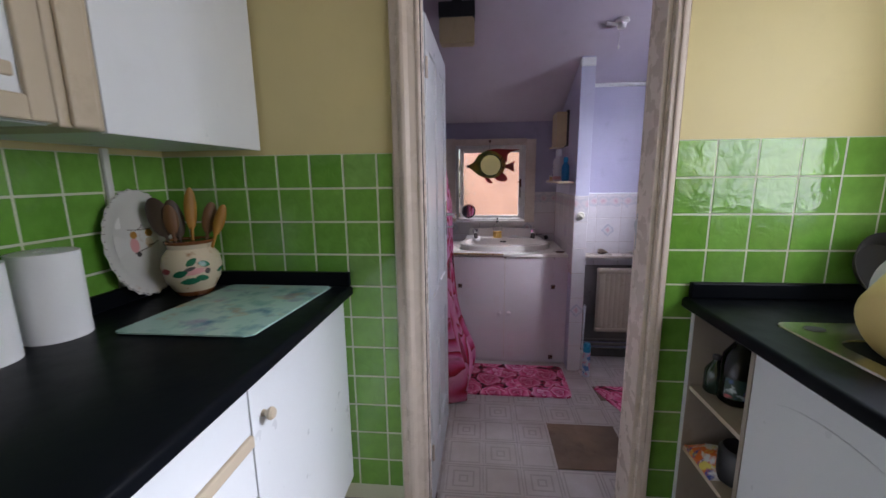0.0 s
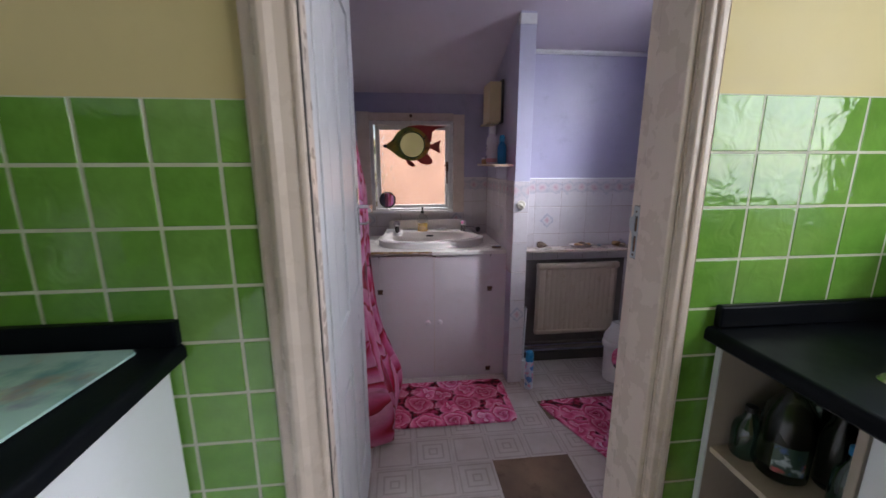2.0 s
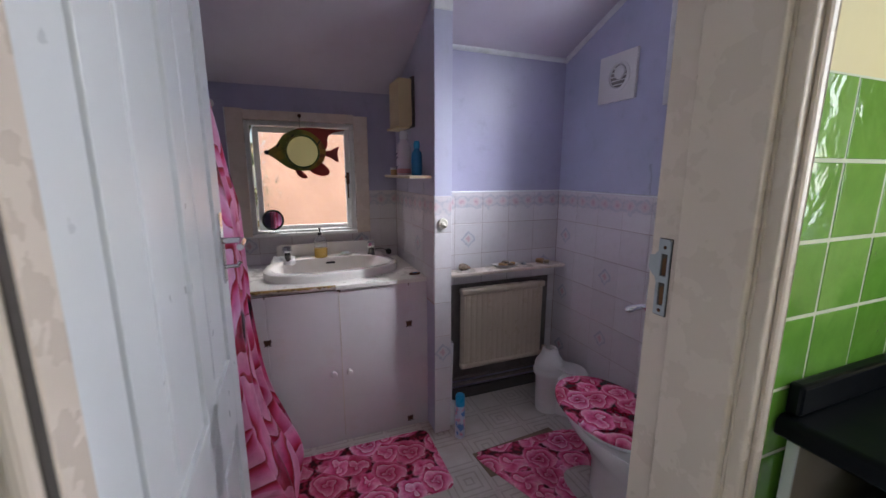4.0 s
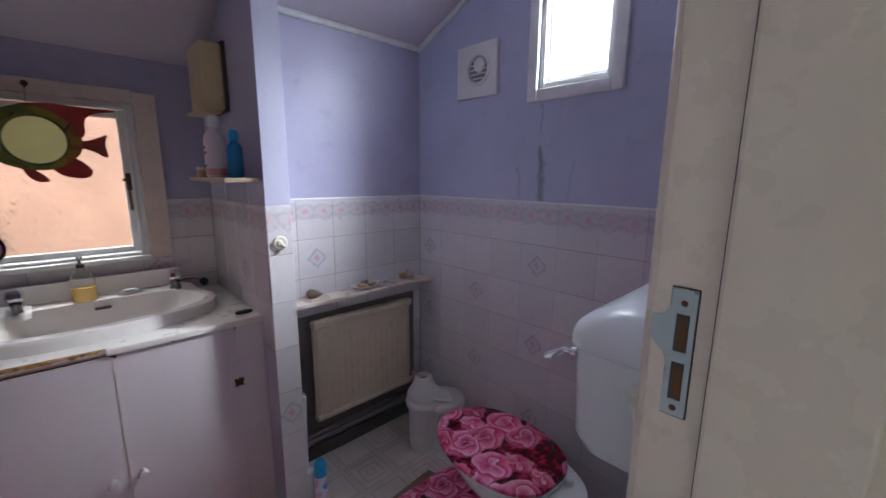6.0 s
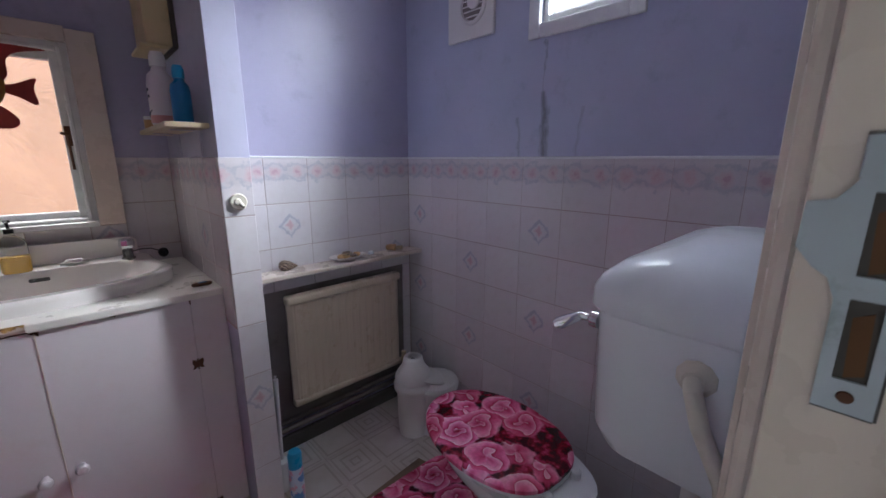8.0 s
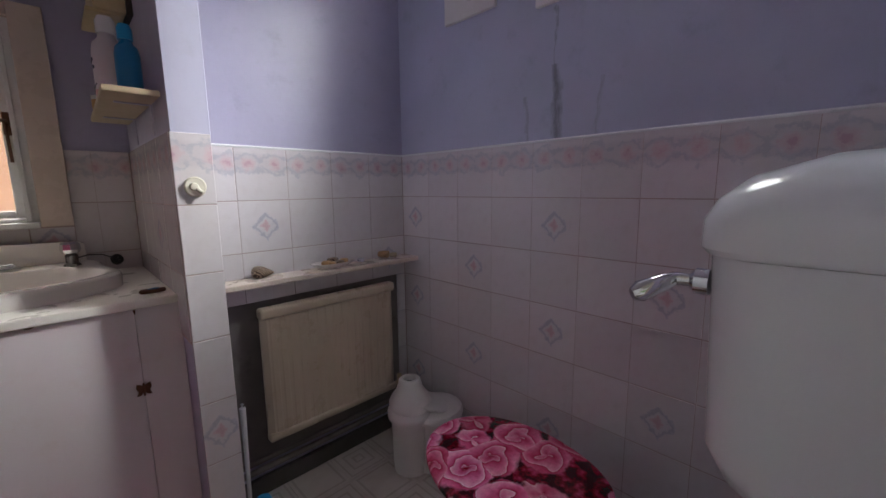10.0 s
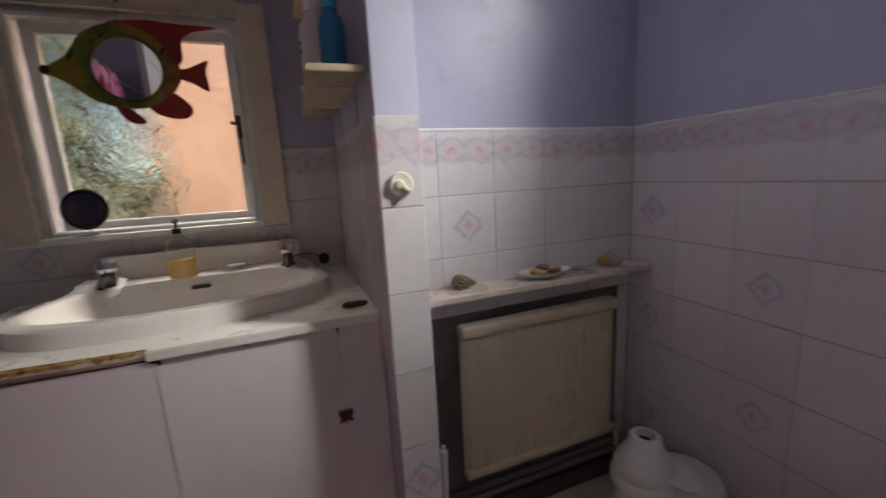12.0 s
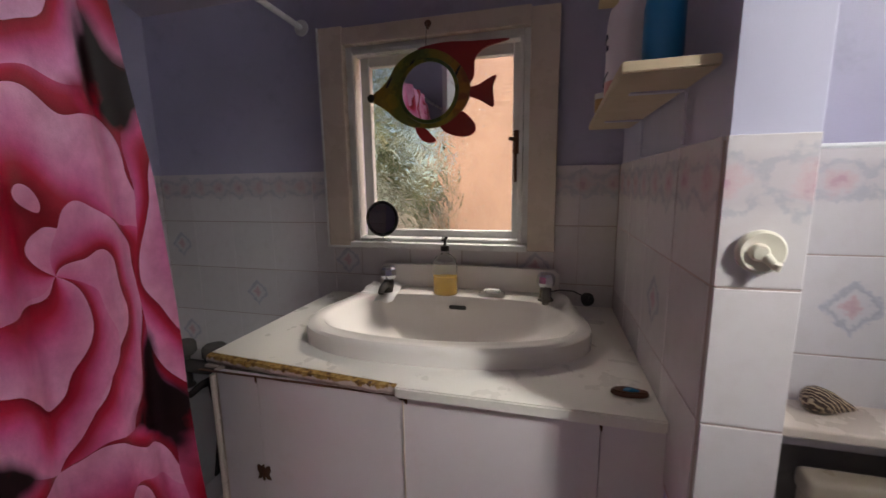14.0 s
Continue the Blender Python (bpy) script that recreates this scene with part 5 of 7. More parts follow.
bb = bmesh.new()
RIM = [(-0.190, 3.872), (0.130, 3.874), (0.445, 3.872), (0.492, 3.730), (0.522, 3.585), (0.500, 3.495), (0.415, 3.418), (0.275, 3.368), (0.120, 3.350), (-0.030, 3.352), (-0.150, 3.380), (-0.228, 3.440), (-0.262, 3.555), (-0.232, 3.720)]
BOWL = [(-0.115, 3.752), (0.130, 3.764), (0.370, 3.752), (0.448, 3.690), (0.482, 3.585), (0.458, 3.508), (0.365, 3.448), (0.225, 3.410), (0.085, 3.398), (-0.050, 3.408), (-0.162, 3.445), (-0.215, 3.520), (-0.202, 3.640), (-0.168, 3.720)]


def drawn_in(pts, f, c=(0.135, 3.60)):
    return smooth_loop([(c[0] + (x - c[0]) * f, c[1] + (y - c[1]) * f) for x, y in pts], 5)


def up(L, z, lift=0.0):
    return [(x, y, z + lift * max(0, (y - 3.70) / 0.16)) for x, y in L]


rs = ring_mesh(bb, [up(drawn_in(RIM, 1.0), VZ - 0.002), up(drawn_in(RIM, 1.004), VZ + 0.030), up(drawn_in(RIM, 0.998), VZ + 0.042, 0.006), up(drawn_in(RIM, 0.975), VZ + 0.048, 0.008),
                    up(drawn_in(BOWL, 1.025), VZ + 0.047, 0.008), up(drawn_in(BOWL, 1.0), VZ + 0.043, 0.004), up(drawn_in(BOWL, 0.975), VZ + 0.030), up(drawn_in(BOWL, 0.86), VZ - 0.03), up(drawn_in(BOWL, 0.60), VZ - 0.082), up(drawn_in(BOWL, 0.25), VZ - 0.096)])
bb.faces.new(rs[-1])
part("bowl", bb, "ceramic_old", bas, smooth=True)
ledge = bmesh.new()
ring_mesh(ledge, [[(x, 3.8845, z), (x, y1, z), (x, y2, z2), (x, 3.8845, z2)] for x, y1, y2, z, z2 in ((-0.196, 3.872, 3.875, VZ + 0.052, VZ + 0.058), (-0.192, 3.858, 3.867, VZ + 0.052, VZ + 0.118), (-0.175, 3.852, 3.864, VZ + 0.052, VZ + 0.131), (0.13, 3.850, 3.862, VZ + 0.052, VZ + 0.134), (0.430, 3.852, 3.864, VZ + 0.052, VZ + 0.131), (0.447, 3.858, 3.867, VZ + 0.052, VZ + 0.118), (0.451, 3.872, 3.875, VZ + 0.052, VZ + 0.058))])
bmesh.ops.holes_fill(ledge, edges=ledge.edges[:], sides=4)
bmesh.ops.recalc_face_normals(ledge, faces=ledge.faces[:])
part("upstand", ledge, "ceramic_old", bas)
part("overflow", prism(rounded(0.100, 0.158, VZ + 0.014, VZ + 0.028, 0.006), "y", 3.7385, 3.7420, 0.001), "black", bas, "dark overflow slot")


def pillar_tap(x, y, z):
    ob = bmesh.new()
    lathe([(0.026, 0), (0.024, 0.006), (0.018, 0.012), (0.018, 0.040), (0.012, 0.046)], (x, y, z), bm=ob, segs=20)
    tube([(x, y, z + 0.026), (x, y - 0.035, z + 0.030), (x, y - 0.062, z + 0.022), (x, y - 0.072, z + 0.010)], [0.014, 0.013, 0.011, 0.010], ob)
    hd_ = bmesh.new()
    lathe([(0.012, 0.044), (0.024, 0.048), (0.029, 0.060), (0.027, 0.080), (0.020, 0.088), (0.003, 0.089)], (x, y, z), bm=hd_, segs=8)
    return ob, hd_


for x in (-0.128, 0.405):
    ob_, hd_ = pillar_tap(x, 3.785, VZ + 0.049)
    tp_ = part("tap", ob_, "old_chrome", bas, "dark tarnished pillar tap", smooth=True)
    part("tap_head", hd_, "steel", tp_, "faceted clear chrome head")
adopt(bas)
sd = thing("soap_dispenser", "pump bottle half full of amber soap on the basin", "soap dispenser", (0.06, 3.82, VZ + 0.085))
sc_ = (0.076, 3.790, VZ + 0.051)
part("soap", lathe([(0.028, 0.001), (0.031, 0.005), (0.031, 0.062), (0.002, 0.063)], sc_, sx=1.25, segs=24), "soap", sd, "amber liquid soap", smooth=True)
part("bottle", lathe([(0.0295, 0), (0.0325, 0.004), (0.0325, 0.105), (0.028, 0.122), (0.011, 0.138), (0.011, 0.150)], sc_, sx=1.25, segs=28), "clearp", sd, smooth=True)
pb3 = lathe([(0.014, 0.148), (0.014, 0.164), (0.005, 0.167), (0.004, 0.186), (0.010, 0.188), (0.010, 0.196), (0.002, 0.197)], sc_, segs=16)
tube([Vector(sc_) + Vector(p) for p in ((0, 0, 0.192), (0, -0.02, 0.192), (0, -0.032, 0.187))], 0.004, pb3)
part("pump", pb3, "black", sd, "black pump head", smooth=True)
adopt(sd)
so = thing("soap_dish", "small clear plastic soap dish with a sliver of soap", "soap dish", (0.22, 3.80, VZ + 0.08))
part("dish", prism(rounded(0.19, 0.275, 3.775, 3.825, 0.015), "z", VZ + 0.050, VZ + 0.062, 0.003), "clearp", so, smooth=True)
part("soap_bar", prism(rounded(0.205, 0.262, 3.785, 3.817, 0.012), "z", VZ + 0.0625, VZ + 0.073, 0.004), "ceramic", so, smooth=True)
adopt(so)
cl = thing("face_cloth", "crumpled pale cloth hung beside the basin tap", "cloth", (-0.16, 3.78, VZ + 0.06))
cb = bmesh.new()
bmesh.ops.create_grid(cb, x_segments=16, y_segments=14, size=0.5)
for v in cb.verts:
    x, y = v.co.x, v.co.y
    v.co = Vector((-0.150 + x * 0.13, 3.80 + y * 0.13 - 0.02, VZ + 0.056 + 0.014 * (0.5 + noise.noise(Vector((x * 5, y * 5, 2)))) - 0.05 * max(0, -y) * 1.2))
part("cloth", cb, "towel", cl, smooth=True)
adopt(cl)
pg = thing("basin_plug", "black rubber plug with a chain beside the tap", "plug", (0.50, 3.83, VZ + 0.01))
pgb = lathe([(0.016, 0), (0.022, 0.004), (0.020, 0.014), (0.006, 0.016), (0.006, 0.024)], m=Matrix.Translation((0.530, 3.82, VZ + 0.050)) @ pose(0, 0, 0, 70, 0, 30), segs=20)
tube([(0.41, 3.80, VZ + 0.072), (0.45, 3.80, VZ + 0.082), (0.49, 3.81, VZ + 0.078), (0.526, 3.82, VZ + 0.058)], 0.0022, pgb)
part("plug", pgb, "black", pg, smooth=True)
adopt(pg)
br = thing("hair_clip", "dark hair clip lying on the vanity worktop", "hair clip", (0.50, 3.38, VZ))
part("clip", prism(smooth_loop([(0.538, 3.322), (0.560, 3.312), (0.598, 3.316), (0.606, 3.330), (0.570, 3.342), (0.545, 3.336)], 4), "z", VZ, VZ + 0.012, 0.003), "rust", br, smooth=True)
part("blue_inlay", prism(smooth_loop([(0.558, 3.320), (0.575, 3.317), (0.590, 3.322), (0.572, 3.332)], 3), "z", VZ + 0.0121, VZ + 0.0145, 0.0008), "blue", br, "blue inlay")
adopt(br)

# fish mirror hanging in the window
fm = thing("fish_mirror", "painted wooden tropical fish with a round mirror hung in the window", "mirror", (0.0, WW - 0.047, 1.67))
fy0, fy1 = WW - 0.060, WW - 0.050
body = smooth_loop([(-0.205, 1.455), (-0.150, 1.500), (-0.100, 1.565), (-0.02, 1.600), (0.06, 1.585), (0.125, 1.53), (0.150, 1.462), (0.125, 1.40), (0.06, 1.352), (-0.02, 1.345), (-0.09, 1.365), (-0.155, 1.415)], 5)
part("body", prism(body, "y", fy0, fy1, 0.002), "fish", fm)
for nm, pts in (("dorsal_fin", [(-0.03, 1.602), (0.06, 1.614), (0.16, 1.608), (0.275, 1.604), (0.20, 1.585), (0.165, 1.555), (0.16, 1.50), (0.13, 1.48), (0.08, 1.56), (0.0, 1.588)]),
                ("tail_fin", [(0.145, 1.466), (0.175, 1.474), (0.232, 1.500), (0.222, 1.462), (0.225, 1.402), (0.180, 1.425), (0.145, 1.440)]),
                ("belly_fin", [(0.045, 1.360), (0.10, 1.385), (0.125, 1.392), (0.165, 1.350), (0.155, 1.318), (0.11, 1.312), (0.06, 1.330)]),
                ("belly_fin", [(-0.045, 1.352), (-0.015, 1.348), (0.005, 1.332), (0.030, 1.302), (0.0, 1.296), (-0.03, 1.315)])):
    part(nm, prism(smooth_loop(pts, 4), "y", fy0 + 0.001, fy1 - 0.001, 0.0015), "red", fm, "dark red fin")
for off in (-0.135, -0.055, 0.105):
    st = smooth_loop([(off, 1.59 - abs(off) * 0.6), (off + 0.014, 1.60 - abs(off) * 0.6), (off - 0.004, 1.555 - abs(off) * 0.5), (off - 0.012, 1.555 - abs(off) * 0.5)], 3)
    part("stripe", prism(st, "y", fy0 - 0.002, fy0 - 0.0005), "black", fm, "black painted stripe")
part("nose", lathe([(0.002, 0), (0.014, 0.004), (0.014, 0.014), (0.002, 0.018)], m=Matrix.Translation((-0.205, fy0 + 0.014, 1.455)) @ pose(0, 0, 0, 90, 0, 0), segs=16), "black", fm, "black snout")
rimb = bmesh.new()
ring_mesh(rimb, [[(0.006 + r * math.cos(t), y, 1.464 + r * math.sin(t)) for t in [2 * math.pi * k / 40 for k in range(40)]] for r, y in ((0.105, fy0), (0.104, fy0 - 0.006), (0.093, fy0 - 0.006), (0.092, fy0))])
part("mirror_rim", rimb, "fish_rim", fm, "green painted rim", smooth=True)
part("mirror_glass", lathe([(0.0925, 0), (0.0925, 0.003)], m=Matrix.Translation((0.006, fy0 + 0.0002, 1.464)) @ pose(0, 0, 0, 90, 0, 0), segs=40), "mirror", fm, "round mirror glass")
part("string", tube([(0.0, WW - 0.048, 1.688), (-0.004, fy1, 1.60)], 0.0012, segs=6), "dark_wood", fm)
adopt(fm)
vm = thing("shaving_mirror", "small round tilting mirror standing on the window sill", "mirror", (-0.20, WW - 0.01, 0.945))
mc = Matrix.Translation((-0.200, WW - 0.009, 1.030)) @ pose(0, 0, 0, 0, 0, -3) @ pose(0, 0, 0, 87, 0, 0)
part("mirror_rim", lathe([(0.054, 0.000), (0.066, 0.001), (0.067, 0.006), (0.062, 0.009), (0.056, 0.0075), (0.055, 0.006)], m=mc, segs=40), "black", vm, "dark round rim", smooth=True)
part("mirror_glass", lathe([(0.0605, 0.002), (0.0605, 0.0065)], m=mc, segs=40), "mirror", vm)
fb2 = tube([(-0.20, WW - 0.008, 0.966), (-0.20, WW - 0.010, 0.950)], 0.003)
for s in (-1, 1):
    tube([(-0.20, WW - 0.010, 0.956), (-0.20 + 0.03 * s, WW - 0.018, 0.949), (-0.20 + 0.045 * s, WW - 0.030, 0.948)], 0.0028, fb2)
part("stand", fb2, "steel", vm, "wire stand", smooth=True)
adopt(vm)

# shelf and things in the alcove
shf = thing("corner_shelf", "small bare pine shelf with metal brackets on the alcove wall", "shelf", (0.56, 3.4, 1.31))
part("board", prism([(0.500, 3.162), (0.622, 3.158), (0.622, 3.78), (0.512, 3.78)], "z", 1.303, 1.319, 0.002), "pine", shf)
for y in (3.30, 3.62):
    bk = box(0.535, 0.622, y - 0.008, y + 0.008, 1.300, 1.3028)
    box(0.6185, 0.622, y - 0.008, y + 0.008, 1.215, 1.300, bm=bk)
    part("bracket", bk, "pale", shf, "painted angle bracket")
adopt(shf)
hb_ = thing("wall_heater", "old cream wall box hung high on the alcove wall", "wall box", (0.57, 3.6, 1.74))
bxb = prism(rounded(3.48, 3.70, 1.605, 1.875, 0.016), "x", 0.535, 0.615, 0.004)
part("case", bxb, "cream_plastic", hb_, smooth=True)
part("backing", box(0.615, 0.6305, 3.47, 3.71, 1.60, 1.885, 0.002), "dark_and_shade", hb_, "dark scorched backing board")
part("lip", box(0.515, 0.60, 3.478, 3.702, 1.592, 1.604, 0.003), "cream_plastic", hb_)
adopt(hb_)


def shelf_bottle(name, label, at, w, d, h, mat, capmat, caplabel, cap_h=0.04):
    t = thing(name, label, "bottle", at)
    bm = lathe([(0.42, 0), (0.5, 0.05), (0.5, 0.72), (0.44, 0.86), (0.28, 0.93), (0.24, 1.0)], segs=26)
    for v in bm.verts:
        v.co = Vector((at[0] + v.co.x * d, at[1] + v.co.y * w, at[2] + v.co.z * (h - cap_h)))
    part("bottle", bm, mat, t, smooth=True)
    cb_ = lathe([(0.30, 0), (0.30, 0.7), (0.22, 1.0), (0.05, 1.02)], segs=20)
    for v in cb_.verts:
        v.co = Vector((at[0] + v.co.x * d, at[1] + v.co.y * w, at[2] + h - cap_h + v.co.z * cap_h))
    part("cap", cb_, capmat, t, caplabel, smooth=True)
    adopt(t)


shelf_bottle("shampoo_bottle", "tall white printed shampoo bottle with a pink base", (0.555, 3.46, 1.319), 0.085, 0.085, 0.255, "white_bottle", "ceramic", "white cap", 0.05)
sl_ = bpy.data.objects["shampoo_bottle"]
swoosh = bmesh.new()
for pts_ in ([(3.440, 1.375), (3.470, 1.350), (3.482, 1.372), (3.466, 1.366)], [(3.445, 1.418), (3.478, 1.412), (3.478, 1.420), (3.447, 1.427)], [(3.448, 1.440), (3.472, 1.436), (3.472, 1.443), (3.449, 1.448)]):
    prism(pts_, "x", 0.5095, 0.5128, bm=swoosh)
for v in swoosh.verts:
    v.co.x += 12.0 * (v.co.y - 3.46) ** 2
part("print", swoosh, "navy", sl_, "dark blue printed mark")
sleeve = lathe([(0.0385, 0.004), (0.0432, 0.012), (0.0432, 0.038)], (0.555, 3.46, 1.319), segs=26)
part("pink_base", sleeve, "pinkp", sl_, "pink printed base", smooth=True)
adopt(sl_)
shelf_bottle("shower_gel_bottle", "blue ribbed bottle with a light blue cap", (0.575, 3.27, 1.319), 0.060, 0.060, 0.185, "blue", "cyan", "light blue cap")
jr = thing("cream_jar", "small pale cosmetic jar with a dark lid", "jar", (0.53, 3.60, 1.319))
part("jar", lathe([(0.020, 0), (0.022, 0.004), (0.022, 0.032)], (0.530, 3.60, 1.319), segs=20), "shell_pale", jr, smooth=True)
part("lid", lathe([(0.023, 0.0325), (0.023, 0.045), (0.004, 0.046)], (0.530, 3.60, 1.319), segs=20), "ceramic", jr, "white lid", smooth=True)
adopt(jr)

# pull-cord holder on the pier
ch = thing("robe_hook", "round cream plastic wall hook on the pier tiles", "wall hook", (0.674, PF - 0.01, 1.06))
cm = Matrix.Translation((0.674, PF - 0.0075, 1.062)) @ pose(0, 0, 0, 90, 0, 0)
part("base", lathe([(0.0285, 0), (0.0285, 0.006), (0.025, 0.010), (0.018, 0.009), (0.004, 0.0085)], m=cm, segs=32), "hook_cream", ch, smooth=True)
hkb = lathe([(0.012, 0.007), (0.0115, 0.012), (0.009, 0.015), (0.003, 0.016)], m=Matrix.Translation((0.670, PF - 0.0075, 1.062)) @ pose(0, 0, 0, 90, 0, 0), segs=28)
tube([(0.676, PF - 0.018, 1.058), (0.684, PF - 0.022, 1.048), (0.687, PF - 0.026, 1.044), (0.687, PF - 0.029, 1.050)], [0.007, 0.006, 0.0055, 0.004], hkb, 12)
part("hook", hkb, "hook_cream", ch, smooth=True)
adopt(ch)

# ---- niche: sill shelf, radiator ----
# Wall and skirting below the shelf are coloured darker than the tiles.
nl = tagged(part("wall_niche_lower", box(PX1, 1.612, NB - 0.006, NB - 0.0005, BF + 0.13, 0.695), "grime_and_shade"), kind="structure")
tagged(part("skirting_niche", box(PX1, RW - 0.008, NB - 0.030, NB - 0.0065, BF, BF + 0.075, 0.004), "dark_and_shade"), kind="structure")
for k, (z, r) in enumerate(((BF + 0.115, 0.013), (BF + 0.155, 0.011))):
    hp = thing("heating_pipe", "grimy painted heating pipe running along the niche wall", "pipe", (1.2, NB - 0.03, z), "pipes below the radiator")
    part("pipe", tube([(PX1 + 0.004, NB - 0.026, z), (RW - 0.012, NB - 0.026, z)], r, segs=12), "grime_and_shade", hp, smooth=True)
    adopt(hp)
ns = thing("niche_shelf", "painted white wooden shelf above the radiator", "shelf", (1.2, 3.39, 0.70))
part("board", box(PX1 + 0.002, RW - 0.0075, 3.322, NB - 0.008, 0.692, 0.713, 0.004), "trim", ns)
adopt(ns)
rad = thing("radiator", "small cream enamelled panel radiator with shallow flutes", "radiator", (1.2, 3.38, 0.03))
rp = bmesh.new()
N = 15
xs0, xs1 = 0.895, 1.522
pr = [(xs0, 3.366)]
for k in range(N):
    a0 = xs0 + 0.02 + (xs1 - xs0 - 0.04) * k / N
    w = (xs1 - xs0 - 0.04) / N
    pr += [(a0, 3.352), (a0 + w * 0.2, 3.352), (a0 + w * 0.35, 3.3495), (a0 + w * 0.8, 3.3495), (a0 + w * 0.95, 3.352)]
pr += [(xs1 - 0.02, 3.352), (xs1, 3.366), (xs1, 3.380), (xs0, 3.380)]
part("panel", prism(pr, "z", 0.075, 0.560), "radiator", rad)
part("top_rail", box(xs0 - 0.004, xs1 + 0.004, 3.340, 3.392, 0.556, 0.600, 0.012, seg=3), "radiator", rad, smooth=True)
part("bottom_rail", box(xs0 - 0.002, xs1 + 0.002, 3.344, 3.388, 0.045, 0.080, 0.010, seg=3), "radiator", rad, smooth=True)
vb = lathe([(0.012, 0), (0.016, 0.01), (0.016, 0.03), (0.012, 0.045), (0.014, 0.05), (0.014, 0.07), (0.004, 0.074)], (1.56, 3.37, 0.03), segs=16)
tube([(1.515, 3.37, 0.06), (1.56, 3.37, 0.06)], 0.010, vb)
tube([(1.56, 3.37, 0.04), (1.56, 3.37, -0.045)], 0.0075, vb)
part("valve", vb, "pine", rad, "brass radiator valve", smooth=True)
for x in (1.0, 1.42):
    part("wall_bracket", box(x, x + 0.03, 3.380, NB - 0.0065, 0.15, 0.50), "grime_and_shade", rad)
adopt(rad)


def shell(name, label, at, s, mat, seed, turns=2.4):
    t = thing(name, label, "sea shell", at)
    bm = bmesh.new()
    pts, rr = [], []
    for k in range(26):
        u = k / 25
        a_ = u * turns * 2 * math.pi
        R = s * (1 - u) ** 1.1 * 0.55
        pts.append(Vector((at[0] + R * math.cos(a_), at[1] + R * math.sin(a_) * 0.8, at[2] + s * 0.36 + s * 0.5 * u)))
        rr.append(s * 0.42 * (1 - u) + 0.0012)
    tube(pts, rr, bm, 12)
    zmin = min(v.co.z for v in bm.verts)
    for v in bm.verts:
        v.co.z += at[2] - zmin
        v.co += Vector((1, 1, 0)) * 0.0015 * noise.noise(v.co * 90 + Vector((seed, 0, 0)))
    part("shell", bm, mat, t, smooth=True)
    adopt(t)


big = thing("sea_shell", "brown and white striped conical sea shell on the white niche shelf", "sea shell", (0.925, 3.392, 0.713))
sp = bmesh.new()
turn_ = Matrix.Translation((0.890, 3.400, 0.740)) @ pose(0, 0, 0, 0, 0, -14) @ pose(0, 0, 0, 0, 96, 0)
lathe([(0.002, 0), (0.012, 0.002), (0.022, 0.010), (0.0262, 0.022), (0.0250, 0.034), (0.0205, 0.046), (0.0190, 0.050), (0.0165, 0.056), (0.0120, 0.064), (0.0105, 0.067), (0.0060, 0.076), (0.001, 0.083)], m=turn_, segs=30, bm=sp)
for v in sp.verts:
    v.co += Vector((0.3, 0.3, 1)) * 0.0022 * noise.noise(v.co * 60)
low = min(v.co.z for v in sp.verts)
for v in sp.verts:
    v.co.z = max(v.co.z - low - 0.002, 0) + 0.713
part("shell", sp, "shell", big, smooth=True)
adopt(big)
dish = thing("shell_dish", "pale scalloped dish piled with small shells", "dish", (1.22, 3.38, 0.713))
db = bmesh.new()
loops = []
for r, z in ((0.3, 0.0), (0.7, 0.006), (1.0, 0.022), (1.02, 0.024), (0.7, 0.010), (0.1, 0.004)):
    loops.append([(1.225 + 0.098 * r * (1 + 0.05 * math.sin(12 * t)) * math.cos(t), 3.378 + 0.052 * r * (1 + 0.05 * math.sin(12 * t)) * math.sin(t), 0.7135 + z) for t in [2 * math.pi * k / 60 for k in range(60)]])
rs = ring_mesh(db, loops)
db.faces.new(rs[0])
db.faces.new(rs[-1])
part("dish", db, "ceramic_old", dish, smooth=True)
adopt(dish)
for k, (x, y, z, s) in enumerate(((1.188, 3.37, 0.722, 0.027), (1.230, 3.390, 0.722, 0.034), (1.276, 3.375, 0.722, 0.026), (1.247, 3.355, 0.722, 0.023), (1.208, 3.352, 0.724, 0.020))):
    shell("sea_shell", "small dark shell lying in the pale dish", (x, y, z), s, "shell" if k % 2 else "shell_pale", k + 4)
shell("sea_shell", "golden brown conch shell on the white niche shelf", (1.50, 3.385, 0.713), 0.042, "shell_pale", 9, 1.8)
shell("sea_shell", "small golden shell beside the conch", (1.55, 3.375, 0.713), 0.028, "pine", 12)
shell("sea_shell", "tiny grey shell between the dish and the conch", (1.37, 3.385, 0.713), 0.022, "dull_steel", 13)

# air freshener and toilet brush by the pier
af = thing("air_freshener", "printed air freshener spray can with a bright blue cap", "spray can", (0.757, 3.055, BF))
fc = (0.757, 3.055, BF)
part("can", lathe([(0.026, 0), (0.029, 0.004), (0.029, 0.200), (0.025, 0.212)], fc, segs=28), "can_print", af, smooth=True)
part("cap", lathe([(0.0275, 0.206), (0.0275, 0.262), (0.022, 0.275), (0.004, 0.277)], fc, segs=28), "cyan", af, "bright blue cap", smooth=True)
adopt(af)
tbh = thing("toilet_brush", "pale toilet brush handle standing beside the pier", "toilet brush", (0.757, 3.20, BF))
part("handle", tube([(0.757, 3.20, BF + 0.12), (0.757, 3.19, BF + 0.40), (0.757, 3.187, BF + 0.535), (0.757, 3.187, BF + 0.548)], [0.007, 0.008, 0.011, 0.006]), "ceramic", tbh, smooth=True)
part("holder", lathe([(0.030, 0), (0.033, 0.004), (0.028, 0.14), (0.010, 0.15)], (0.757, 3.20, BF)), "ceramic", tbh, smooth=True)
adopt(tbh)

